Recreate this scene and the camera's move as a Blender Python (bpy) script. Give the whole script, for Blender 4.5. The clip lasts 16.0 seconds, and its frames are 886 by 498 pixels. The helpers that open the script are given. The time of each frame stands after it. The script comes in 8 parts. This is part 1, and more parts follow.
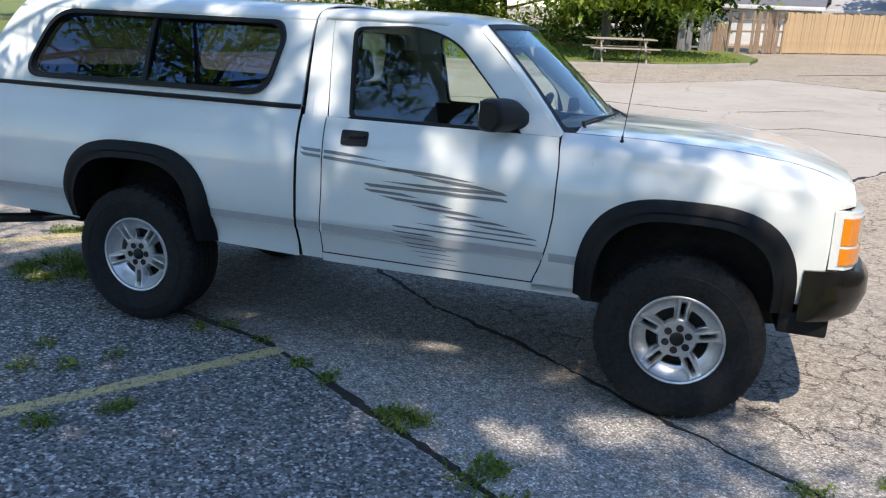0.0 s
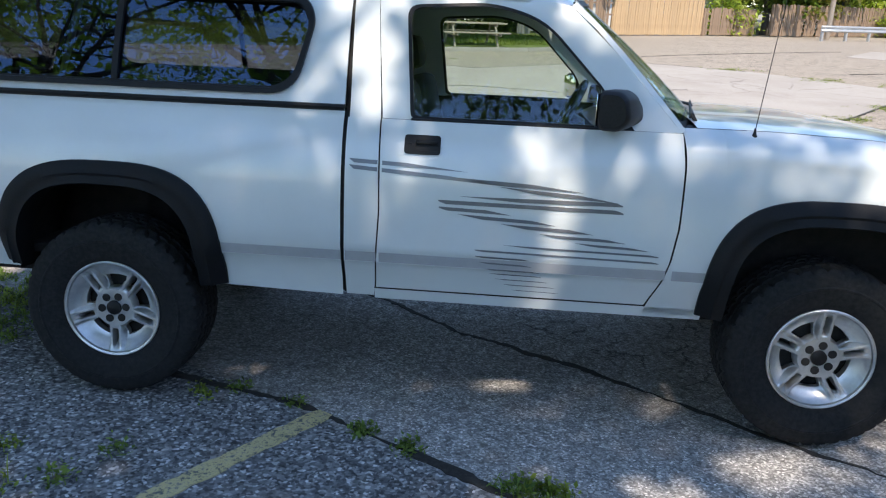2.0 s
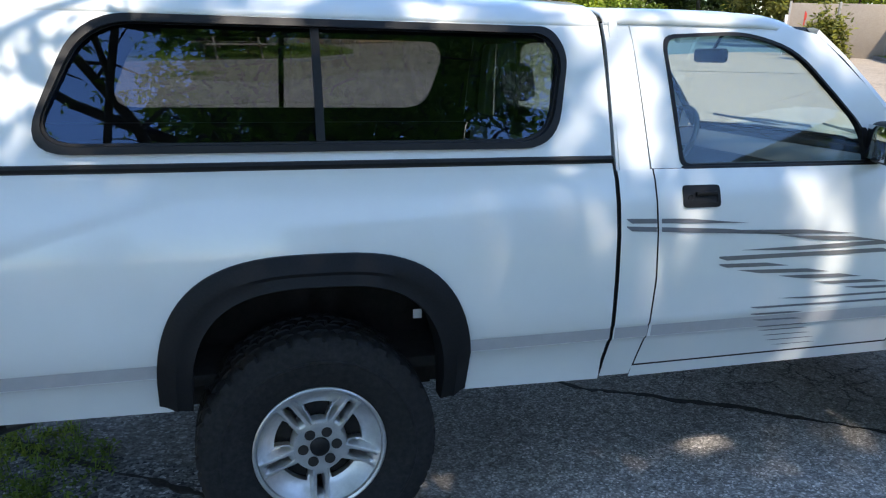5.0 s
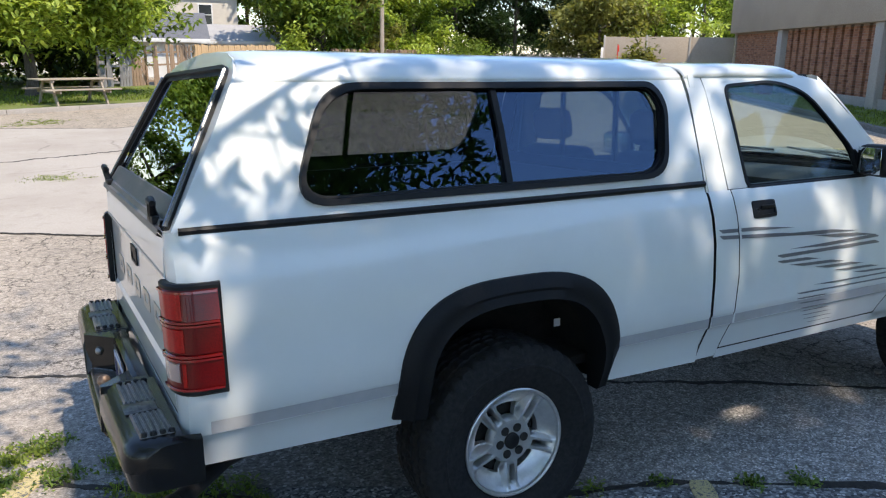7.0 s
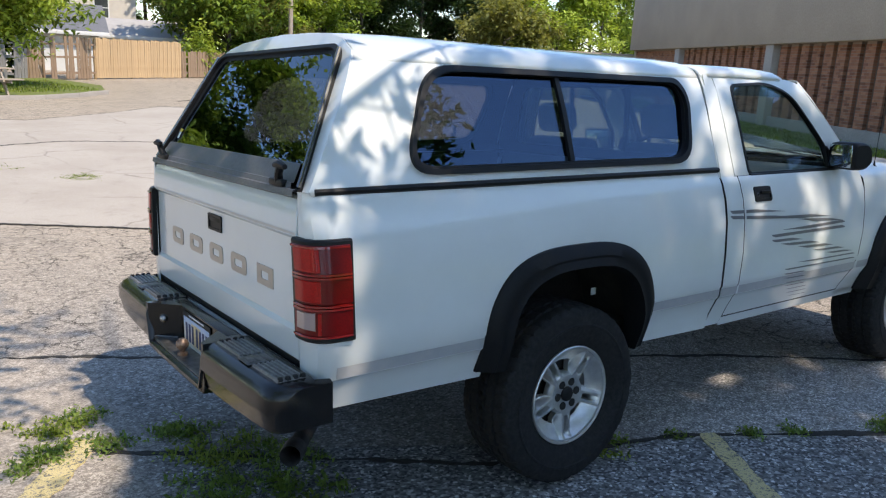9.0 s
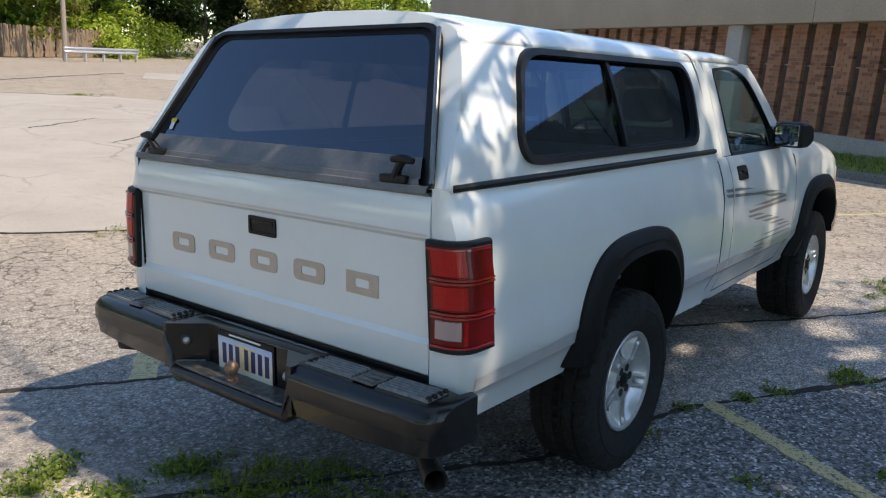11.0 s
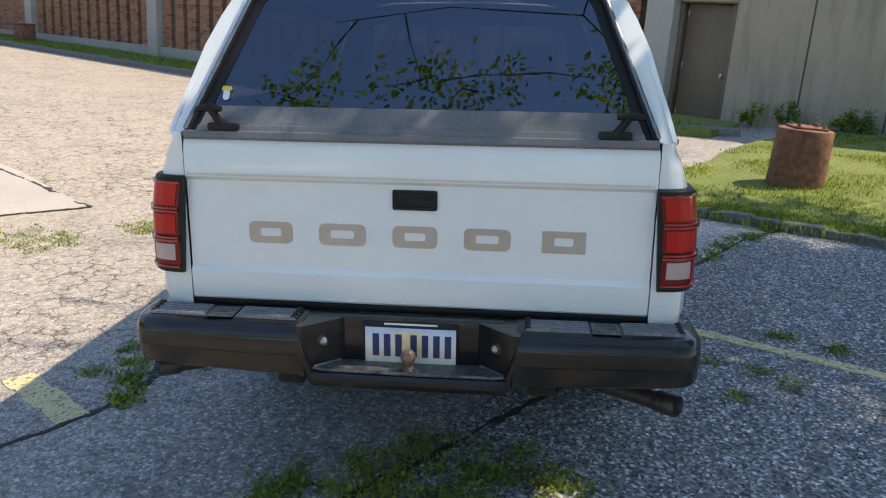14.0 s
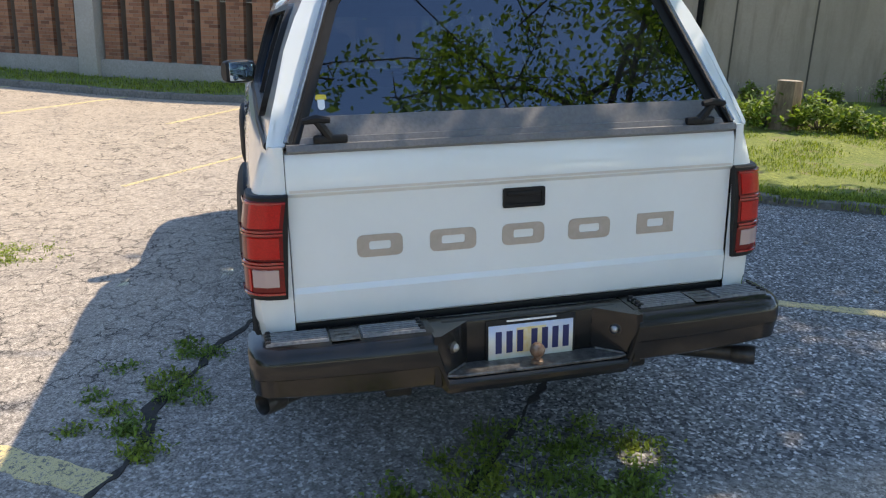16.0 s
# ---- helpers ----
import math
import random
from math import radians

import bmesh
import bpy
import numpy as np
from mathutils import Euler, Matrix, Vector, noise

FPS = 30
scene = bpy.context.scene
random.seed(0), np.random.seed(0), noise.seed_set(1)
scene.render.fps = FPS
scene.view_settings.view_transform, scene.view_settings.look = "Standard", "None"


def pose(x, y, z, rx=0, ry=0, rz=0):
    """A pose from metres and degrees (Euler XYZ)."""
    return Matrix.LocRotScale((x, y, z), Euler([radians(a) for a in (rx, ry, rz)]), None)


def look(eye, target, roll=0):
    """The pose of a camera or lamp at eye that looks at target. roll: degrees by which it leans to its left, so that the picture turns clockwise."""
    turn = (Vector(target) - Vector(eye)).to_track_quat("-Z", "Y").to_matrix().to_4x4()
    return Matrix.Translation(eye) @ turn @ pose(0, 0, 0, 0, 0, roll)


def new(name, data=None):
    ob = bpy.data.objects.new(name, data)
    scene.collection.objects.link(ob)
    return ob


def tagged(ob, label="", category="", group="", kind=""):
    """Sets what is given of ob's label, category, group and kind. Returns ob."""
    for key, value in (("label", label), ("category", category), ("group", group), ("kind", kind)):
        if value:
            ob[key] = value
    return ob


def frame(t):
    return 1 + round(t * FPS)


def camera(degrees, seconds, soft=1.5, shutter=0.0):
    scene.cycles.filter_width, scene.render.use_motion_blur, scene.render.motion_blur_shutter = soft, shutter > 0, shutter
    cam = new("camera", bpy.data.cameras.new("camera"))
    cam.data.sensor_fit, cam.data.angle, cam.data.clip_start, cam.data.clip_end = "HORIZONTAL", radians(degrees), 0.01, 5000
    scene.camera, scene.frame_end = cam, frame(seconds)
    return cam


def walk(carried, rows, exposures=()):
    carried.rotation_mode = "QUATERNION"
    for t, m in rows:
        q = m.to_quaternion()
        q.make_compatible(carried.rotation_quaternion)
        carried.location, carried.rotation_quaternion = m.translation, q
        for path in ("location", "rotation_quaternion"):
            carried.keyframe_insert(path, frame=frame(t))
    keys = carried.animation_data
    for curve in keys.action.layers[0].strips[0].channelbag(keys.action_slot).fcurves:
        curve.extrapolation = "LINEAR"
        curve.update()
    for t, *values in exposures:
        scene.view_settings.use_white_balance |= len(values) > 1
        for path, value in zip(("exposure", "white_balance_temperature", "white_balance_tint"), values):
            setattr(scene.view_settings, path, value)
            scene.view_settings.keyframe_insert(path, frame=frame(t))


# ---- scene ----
cam = camera(59.4, 16.0, soft=1.2)
SLOPE = pose(0, 0, 0, -3.3, 0, 0)  # the lot falls to the truck's left
PATH = [
    (0, (2.798, -4.248, 1.56), (2.224, -2.399, 1.058), 3.4),
    (0.5, (2.516, -4.209, 1.572), (1.998, -2.348, 1.056), 3.1),
    (1, (2.27, -4.058, 1.556), (1.827, -2.177, 1.041), 2.9),
    (1.5, (1.967, -3.911, 1.524), (1.662, -2.001, 1.014), 2.8),
    (2, (1.592, -3.776, 1.495), (1.441, -1.849, 0.982), 2.5),
    (2.5, (1.256, -3.587, 1.475), (1.24, -1.658, 0.946), 2.6),
    (3, (0.879, -3.583, 1.485), (0.974, -1.659, 0.946), 2.3),
    (3.5, (0.564, -3.449, 1.493), (0.766, -1.532, 0.96), 2.3),
    (4, (0.299, -3.272, 1.523), (0.608, -1.363, 1.01), 2.1),
    (4.5, (-0.009, -3.137, 1.536), (0.42, -1.249, 1.037), 1.9),
    (4.7, (-0.099, -3.065, 1.539), (0.366, -1.183, 1.047), 1.6),
    (6.8, (-1.339, -3.011, 1.617), (-0.41, -1.284, 1.224), -1.2),
    (7, (-1.464, -3.036, 1.613), (-0.529, -1.313, 1.219), -0.8),
    (7.5, (-1.716, -3.115, 1.575), (-0.782, -1.391, 1.182), 0.7),
    (8, (-1.848, -3.155, 1.527), (-0.861, -1.461, 1.132), 1.5),
    (8.5, (-2.055, -3.078, 1.543), (-0.974, -1.441, 1.153), 1.5),
    (9, (-2.175, -2.938, 1.525), (-1.012, -1.354, 1.15), 1.2),
    (9.2, (-2.213, -2.854, 1.525), (-1.019, -1.293, 1.158), 0.9),
    (11.3, (-2.948, -1.957, 1.523), (-1.349, -0.837, 1.087), 1.2),
    (11.5, (-3.06, -1.864, 1.529), (-1.424, -0.807, 1.074), 1.2),
    (12, (-3.217, -1.589, 1.486), (-1.501, -0.682, 1.002), 1.4),
    (12.5, (-3.304, -1.231, 1.508), (-1.514, -0.501, 0.997), 1.6),
    (13, (-3.462, -0.905, 1.519), (-1.61, -0.371, 0.985), 1.4),
    (13.5, (-3.484, -0.583, 1.493), (-1.586, -0.241, 0.962), 1.2),
    (14, (-3.5, -0.323, 1.523), (-1.577, -0.135, 1.007), 0.7),
    (14.5, (-3.571, -0.037, 1.533), (-1.636, 0.02, 1.032), -0.0),
    (15, (-3.504, 0.25, 1.544), (-1.575, 0.143, 1.027), -0.6),
    (15.5, (-3.451, 0.512, 1.575), (-1.545, 0.228, 1.039), -0.7),
    (16, (-3.42, 0.83, 1.587), (-1.556, 0.375, 1.021), -0.9),
]
EXPOSURES = [(0.0, 0.92, 6250, 10), (2.0, 1.04, 6150, 10), (3.0, 1.10, 6150, 10), (3.5, 1.28, 6150, 10), (4.5, 1.28, 6150, 10), (7.0, 0.97, 6300, 10), (9.0, 0.90, 6400, 10), (11.5, 0.77, 6700, 10), (13.0, 1.07, 6750, 10), (14.0, 1.20, 6800, 10), (14.5, 1.18, 6800, 10), (15.0, 1.08, 6800, 10), (15.5, 1.21, 6800, 10), (16.0, 1.25, 6800, 10)]
walk(cam, [(t, SLOPE @ look(eye, target, roll)) for t, eye, target, roll in PATH], EXPOSURES)

# ---- light ----
SUN_WAY = (SLOPE.to_3x3() @ Vector((0.165, -0.72, 1.0))).normalized()
SUN_EL, SUN_AZ = math.asin(SUN_WAY.z), math.atan2(SUN_WAY.x, SUN_WAY.y)
world = bpy.data.worlds.new("sky")
scene.world = world
world.use_nodes = True
sky = world.node_tree.nodes.new("ShaderNodeTexSky")
sky.sky_type, sky.sun_disc = "NISHITA", False
sky.sun_elevation, sky.sun_rotation = SUN_EL, SUN_AZ
sky.air_density, sky.dust_density, sky.ozone_density = 1.0, 0.15, 1.6
back = world.node_tree.nodes["Background"]
back.inputs["Strength"].default_value = 0.15
world.node_tree.links.new(sky.outputs[0], back.inputs["Color"])
sun = new("sun", bpy.data.lights.new("sun", "SUN"))
sun.data.energy, sun.data.angle, sun.data.color = 3.15, radians(0.6), (1.0, 0.86, 0.70)
sun.matrix_world = look(SUN_WAY * 60, (0, 0, 0))


# ---- materials ----
class Mat:
    """A small node-tree writer."""

    def __init__(self, name):
        self.m = bpy.data.materials.new(name)
        self.m.use_nodes = True
        self.t = self.m.node_tree
        self.b = self.t.nodes["Principled BSDF"]

    def n(self, kind, **values):
        node = self.t.nodes.new(kind)
        for k, v in values.items():
            node.inputs[k.replace("_", " ")].default_value = v
        return node

    def l(self, a, b):
        self.t.links.new(a, b)

    def coords(self, scale=(1, 1, 1), which="Object"):
        c, m = self.n("ShaderNodeTexCoord"), self.n("ShaderNodeMapping", Scale=scale)
        self.l(c.outputs[which], m.inputs["Vector"])
        return m.outputs["Vector"]

    def noise(self, scale, detail=4.0, rough=0.55, vec=None, stretch=(1, 1, 1), which="Object"):
        t = self.n("ShaderNodeTexNoise", Scale=scale, Detail=detail, Roughness=rough)
        self.l(vec if vec is not None else self.coords(stretch, which), t.inputs["Vector"])
        return t.outputs["Fac"]

    def ramp(self, fac, stops):
        r = self.n("ShaderNodeValToRGB")
        e = r.color_ramp.elements
        while len(e) < len(stops):
            e.new(0.5)
        for el, (p, c) in zip(e, stops):
            el.position, el.color = p, (*c, 1) if len(c) == 3 else c
        self.l(fac, r.inputs["Fac"])
        return r.outputs["Color"]

    def mix(self, fac, a, b, mode="MIX"):
        x = self.n("ShaderNodeMix")
        x.data_type, x.blend_type = "RGBA", mode
        for sock, v in ((x.inputs[0], fac), (x.inputs[6], a), (x.inputs[7], b)):
            if isinstance(v, bpy.types.NodeSocket):
                self.l(v, sock)
            else:
                sock.default_value = v if isinstance(v, float) else (*v, 1)
        return x.outputs[2]

    def bump(self, height, strength=0.3, dist=0.01):
        b = self.n("ShaderNodeBump", Strength=strength, Distance=dist)
        self.l(height, b.inputs["Height"])
        self.l(b.outputs["Normal"], self.b.inputs["Normal"])

    def set(self, color=None, rough=None, metal=None, **more):
        for key, v in (("Base Color", color), ("Roughness", rough), ("Metallic", metal)):
            if v is None:
                continue
            if isinstance(v, bpy.types.NodeSocket):
                self.l(v, self.b.inputs[key])
            else:
                self.b.inputs[key].default_value = (*v, 1) if key == "Base Color" else v
        for k, v in more.items():
            self.b.inputs[k.replace("_", " ")].default_value = v
        return self


def grey(v):
    return (v, v, v)


def speckled(name, dark, light, scale=40, rough=0.7, bump=0.2, dist=0.004, big=1.5, metal=0.0, stretch=(1, 1, 1), lo=0.35, hi=0.68, **more):
    """Two-scale mottled surface: fine grain and broad staining."""
    m = Mat(name)
    fine, wide = m.noise(scale, 6, 0.65, stretch=stretch), m.noise(big, 4, 0.6)
    base = m.ramp(fine, [(lo, dark), (hi, light)])
    mean = [0.5 * (a + b) for a, b in zip(dark, light)]
    col = m.mix(m.ramp(wide, [(0.35, grey(0.0)), (0.7, grey(0.45))]), base, [0.72 * c for c in mean])
    m.set(col, rough, metal, **more)
    if bump:
        m.bump(fine, bump, dist)
    return m.m


def paint_material():
    m = Mat("white_paint")
    dust = m.noise(3.0, 5, 0.6)
    low = m.noise(60, 3, 0.5)
    m.set(m.ramp(dust, [(0.3, (0.735, 0.762, 0.75)), (0.75, (0.68, 0.705, 0.692))]), 0.32, 0.0, Coat_Weight=0.9, Coat_Roughness=0.06)
    m.bump(low, 0.02, 0.001)
    return m.m


def glass_material(name, tint, gloss_base=0.085, sky_tint=(1, 1, 1)):
    """A thin pane: a tinted see-through sheet with a Fresnel gloss."""
    m = Mat(name)
    t = m.t
    t.nodes.remove(m.b)
    clear, gloss, mixer, fr = t.nodes.new("ShaderNodeBsdfTransparent"), t.nodes.new("ShaderNodeBsdfGlossy"), t.nodes.new("ShaderNodeMixShader"), t.nodes.new("ShaderNodeLayerWeight")
    power, scale = t.nodes.new("ShaderNodeMath"), t.nodes.new("ShaderNodeMath")
    power.operation, scale.operation = "POWER", "MULTIPLY_ADD"
    power.inputs[1].default_value, scale.inputs[1].default_value, scale.inputs[2].default_value = 5.0, 0.9, gloss_base
    clear.inputs[0].default_value = (*tint, 1)
    # tinted gloss paints the blue of the mirrored sky into the pane
    gloss.inputs["Color"].default_value = (*sky_tint, 1)
    gloss.inputs["Roughness"].default_value = 0.0
    m.l(fr.outputs["Facing"], power.inputs[0])
    m.l(power.outputs[0], scale.inputs[0])
    m.l(scale.outputs[0], mixer.inputs[0])
    m.l(clear.outputs[0], mixer.inputs[1])
    m.l(gloss.outputs[0], mixer.inputs[2])
    m.l(mixer.outputs[0], t.nodes["Material Output"].inputs[0])
    return m.m


def asphalt_material(name, stones, dark, light, warm):
    """Worn asphalt with its light stones showing, stains and broad fading."""
    m = Mat(name)
    v = m.n("ShaderNodeTexVoronoi", Scale=stones)
    m.l(m.coords(), v.inputs["Vector"])
    cell = m.n("ShaderNodeSeparateColor")
    m.l(v.outputs["Color"], cell.inputs["Color"])
    mid = [0.5 * (a + b) for a, b in zip(dark, light)]
    stone = m.ramp(cell.outputs[0], [(0.0, [0.45 * c for c in dark]), (0.3, dark), (0.6, mid), (0.85, light), (1.0, [1.2 * c for c in light])])
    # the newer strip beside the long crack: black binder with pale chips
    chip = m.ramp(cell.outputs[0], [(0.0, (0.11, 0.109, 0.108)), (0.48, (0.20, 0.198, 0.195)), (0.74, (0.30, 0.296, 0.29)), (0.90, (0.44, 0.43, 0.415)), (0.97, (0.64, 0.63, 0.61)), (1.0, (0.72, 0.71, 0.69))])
    fine, wide, stain = m.noise(300, 3, 0.6), m.noise(0.3, 6, 0.62), m.noise(1.7, 6, 0.7)
    col = m.mix(m.ramp(fine, [(0.35, grey(0.0)), (0.8, grey(0.5))]), stone, mid)
    col = m.mix(m.ramp(wide, [(0.35, grey(0.0)), (0.7, grey(0.55))]), col, warm)
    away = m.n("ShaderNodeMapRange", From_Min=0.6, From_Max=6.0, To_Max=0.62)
    xyz, line, edge = m.n("ShaderNodeSeparateXYZ"), m.n("ShaderNodeMath"), m.n("ShaderNodeMapRange", From_Min=-0.44, From_Max=-0.36, To_Min=1.0, To_Max=0.0)
    line.operation = "MULTIPLY_ADD"
    line.inputs[1].default_value = 0.58
    m.l(m.coords(), xyz.inputs[0])
    m.l(xyz.outputs[0], line.inputs[0])
    m.l(xyz.outputs[1], line.inputs[2])
    m.l(line.outputs[0], edge.inputs[0])
    m.l(line.outputs[0], away.inputs[0])
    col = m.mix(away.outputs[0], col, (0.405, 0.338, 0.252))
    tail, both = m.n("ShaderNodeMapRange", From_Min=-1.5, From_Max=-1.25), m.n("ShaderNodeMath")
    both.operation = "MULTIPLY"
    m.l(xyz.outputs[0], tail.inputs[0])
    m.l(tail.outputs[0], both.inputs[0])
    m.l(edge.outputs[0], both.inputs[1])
    # beige ground behind the tail, with sunlit warmth put into its colour
    pale, sunlit_mix = m.n("ShaderNodeMapRange", From_Min=0.0, From_Max=1.2, To_Max=0.45), m.n("ShaderNodeMath")
    sunlit_mix.operation = "MULTIPLY"
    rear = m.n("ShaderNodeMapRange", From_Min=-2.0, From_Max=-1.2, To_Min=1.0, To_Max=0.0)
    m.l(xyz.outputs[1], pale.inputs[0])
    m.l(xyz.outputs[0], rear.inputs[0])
    m.l(pale.outputs[0], sunlit_mix.inputs[0])
    m.l(rear.outputs[0], sunlit_mix.inputs[1])
    col = m.mix(sunlit_mix.outputs[0], col, (0.47, 0.40, 0.32))
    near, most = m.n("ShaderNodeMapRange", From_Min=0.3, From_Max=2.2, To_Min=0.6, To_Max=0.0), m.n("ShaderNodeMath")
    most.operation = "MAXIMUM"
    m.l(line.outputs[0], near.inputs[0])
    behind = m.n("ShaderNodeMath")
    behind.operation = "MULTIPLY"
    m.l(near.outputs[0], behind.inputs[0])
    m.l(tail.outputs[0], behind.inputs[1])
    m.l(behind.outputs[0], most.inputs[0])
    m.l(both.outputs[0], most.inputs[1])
    # two lots meet at the crack, one coarser; its rearward darkening paints in shade
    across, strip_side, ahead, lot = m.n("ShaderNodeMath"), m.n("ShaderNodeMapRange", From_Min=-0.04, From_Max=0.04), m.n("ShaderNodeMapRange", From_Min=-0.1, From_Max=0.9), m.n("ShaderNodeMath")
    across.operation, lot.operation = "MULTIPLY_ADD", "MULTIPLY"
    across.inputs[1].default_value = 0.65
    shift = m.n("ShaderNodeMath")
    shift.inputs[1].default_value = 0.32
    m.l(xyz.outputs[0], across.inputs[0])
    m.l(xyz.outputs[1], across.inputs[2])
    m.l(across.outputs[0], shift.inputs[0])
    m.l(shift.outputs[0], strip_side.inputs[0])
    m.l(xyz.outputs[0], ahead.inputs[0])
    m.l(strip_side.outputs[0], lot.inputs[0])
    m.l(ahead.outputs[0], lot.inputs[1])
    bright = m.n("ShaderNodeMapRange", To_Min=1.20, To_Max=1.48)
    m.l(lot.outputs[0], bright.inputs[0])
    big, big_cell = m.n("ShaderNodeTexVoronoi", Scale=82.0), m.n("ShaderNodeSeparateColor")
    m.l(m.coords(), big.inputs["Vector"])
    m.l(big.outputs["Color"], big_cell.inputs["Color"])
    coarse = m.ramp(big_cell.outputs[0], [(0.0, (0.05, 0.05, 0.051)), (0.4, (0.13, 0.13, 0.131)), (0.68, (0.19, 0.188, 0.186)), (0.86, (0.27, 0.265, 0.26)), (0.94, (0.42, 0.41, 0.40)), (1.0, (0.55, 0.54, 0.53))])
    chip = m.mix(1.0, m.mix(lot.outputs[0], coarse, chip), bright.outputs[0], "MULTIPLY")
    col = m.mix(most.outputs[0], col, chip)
    col = m.mix(m.ramp(stain, [(0.5, grey(0.0)), (0.75, grey(0.45))]), col, [0.8 * c for c in dark])
    # a net of hairline cracks, stronger in some places
    warp = m.n("ShaderNodeTexNoise", Scale=2.6, Detail=8.0, Roughness=0.72)
    m.l(m.coords(), warp.inputs["Vector"])
    place = m.mix(0.62, m.coords((2.2, 2.2, 2.2)), warp.outputs["Color"], "ADD")
    net = m.n("ShaderNodeTexVoronoi", Scale=2.7)
    net.feature = "DISTANCE_TO_EDGE"
    m.l(place, net.inputs["Vector"])
    hair = m.ramp(net.outputs["Distance"], [(0.0, grey(1.0)), (0.018, grey(0.8)), (0.04, grey(0.0))])
    where = m.ramp(m.noise(0.45, 4, 0.6), [(0.32, grey(0.3)), (0.52, grey(0.95))])
    away = m.n("ShaderNodeMapRange", From_Min=0.95, From_Max=1.2)
    m.l(line.outputs[0], away.inputs[0])
    where = m.mix(1.0, where, away.outputs[0], "MULTIPLY")
    where = m.mix(1.0, where, m.ramp(m.noise(3.2, 5, 0.7), [(0.40, grey(0.0)), (0.52, grey(1.0))]), "MULTIPLY")
    col = m.mix(m.mix(1.0, hair, where, "MULTIPLY"), col, [0.3 * c for c in dark])
    mottle = m.ramp(m.noise(22, 5, 0.7), [(0.34, grey(0.66)), (0.5, grey(1.0)), (0.68, grey(1.28))])
    col = m.mix(1.0, col, mottle, "MULTIPLY")
    m.set(col, 0.92, Specular_IOR_Level=0.12)
    m.bump(cell.outputs[1], 0.4, 0.005)
    return m.m


def leaf_material(name, dark, light):
    m = Mat(name)
    g = m.n("ShaderNodeNewGeometry")
    col = m.ramp(g.outputs["Random Per Island"], [(0.0, dark), (0.6, light), (1.0, [min(1, 1.35 * c) for c in light])])
    m.set(col, 0.5, Specular_IOR_Level=0.3)
    tr = m.n("ShaderNodeBsdfTranslucent")
    m.l(m.mix(1.0, col, (1.0, 1.0, 0.45), "MULTIPLY"), tr.inputs["Color"])
    mx = m.n("ShaderNodeMixShader", Fac=0.5)
    m.l(m.b.outputs[0], mx.inputs[1])
    m.l(tr.outputs[0], mx.inputs[2])
    m.l(mx.outputs[0], m.t.nodes["Material Output"].inputs[0])
    return m.m


def wood_material(name, dark, light, grain=(1, 1, 0.06), scale=55, rough=0.85):
    """Sawn, weathered boards: long grain, each board its own tone."""
    m = Mat(name)
    g = m.noise(scale, 5, 0.65, stretch=grain)
    info = m.n("ShaderNodeObjectInfo")
    col = m.ramp(g, [(0.3, dark), (0.7, light)])
    col = m.mix(m.ramp(info.outputs["Random"], [(0.0, grey(0.0)), (1.0, grey(0.45))]), col, [0.6 * c for c in light])
    m.set(col, rough)
    m.bump(g, 0.3, 0.004)
    return m.m


def piece_material(name, stops, scale=70, rough=0.9):
    """Bricks: each its own tone, with a sandy grain."""
    m = Mat(name)
    info, g = m.n("ShaderNodeObjectInfo"), m.n("ShaderNodeNewGeometry")
    add = m.n("ShaderNodeMath")
    m.l(info.outputs["Random"], add.inputs[0])
    m.l(g.outputs["Random Per Island"], add.inputs[1])
    fr = m.n("ShaderNodeMath")
    fr.operation = "FRACT"
    m.l(add.outputs[0], fr.inputs[0])
    fine = m.noise(scale, 4, 0.7)
    col = m.mix(m.ramp(fine, [(0.35, grey(0.0)), (0.75, grey(0.4))]), m.ramp(fr.outputs[0], stops), (0.16, 0.085, 0.05))
    m.set(col, rough)
    m.bump(fine, 0.3, 0.004)
    return m.m


PAINT = paint_material()
PLASTIC = speckled("black_plastic", (0.006, 0.006, 0.0065), (0.013, 0.013, 0.014), 120, 0.5, 0.15, 0.001, Specular_IOR_Level=0.3)
FLARE = speckled("flare_plastic", (0.005, 0.0055, 0.0065), (0.011, 0.0115, 0.013), 160, 0.6, 0.12, 0.001, Specular_IOR_Level=0.25)
RUBBER = speckled("tyre_rubber", (0.011, 0.0115, 0.0125), (0.028, 0.0275, 0.027), 60, 0.85, 0.2, 0.002, big=6, Specular_IOR_Level=0.25)
# worn pads, paled further to put sun into their colour
PAD = speckled("worn_sunlit_rubber", (0.07, 0.07, 0.073), (0.22, 0.22, 0.225), 70, 0.34, 0.1, 0.001)
SEAL = speckled("rubber_seal", (0.006, 0.006, 0.007), (0.013, 0.013, 0.013), 80, 0.5, 0.0, Specular_IOR_Level=0.3)
ALLOY = speckled("cast_alloy", (0.58, 0.58, 0.58), (0.72, 0.72, 0.71), 45, 0.34, 0.05, 0.001, metal=0.75)
STEEL = speckled("bare_steel", (0.30, 0.30, 0.30), (0.5, 0.5, 0.5), 50, 0.35, 0.1, 0.001, metal=0.9)
BUMPER = speckled("black_bumper_paint", (0.006, 0.0058, 0.0056), (0.013, 0.012, 0.011), 30, 0.26, 0.04, 0.001, big=4, Coat_Weight=0.35, Coat_Roughness=0.06, Specular_IOR_Level=0.3)
# pale metal tone stands in for sun on the black step
SUNLIT_STEP = speckled("sunlit_step", (0.035, 0.034, 0.033), (0.22, 0.215, 0.21), 38, 0.34, 0.05, 0.001, big=7, metal=0.45)
RUSTY_BALL = speckled("rusty_ball", (0.14, 0.07, 0.04), (0.34, 0.26, 0.2), 60, 0.45, 0.1, 0.001, metal=0.6)
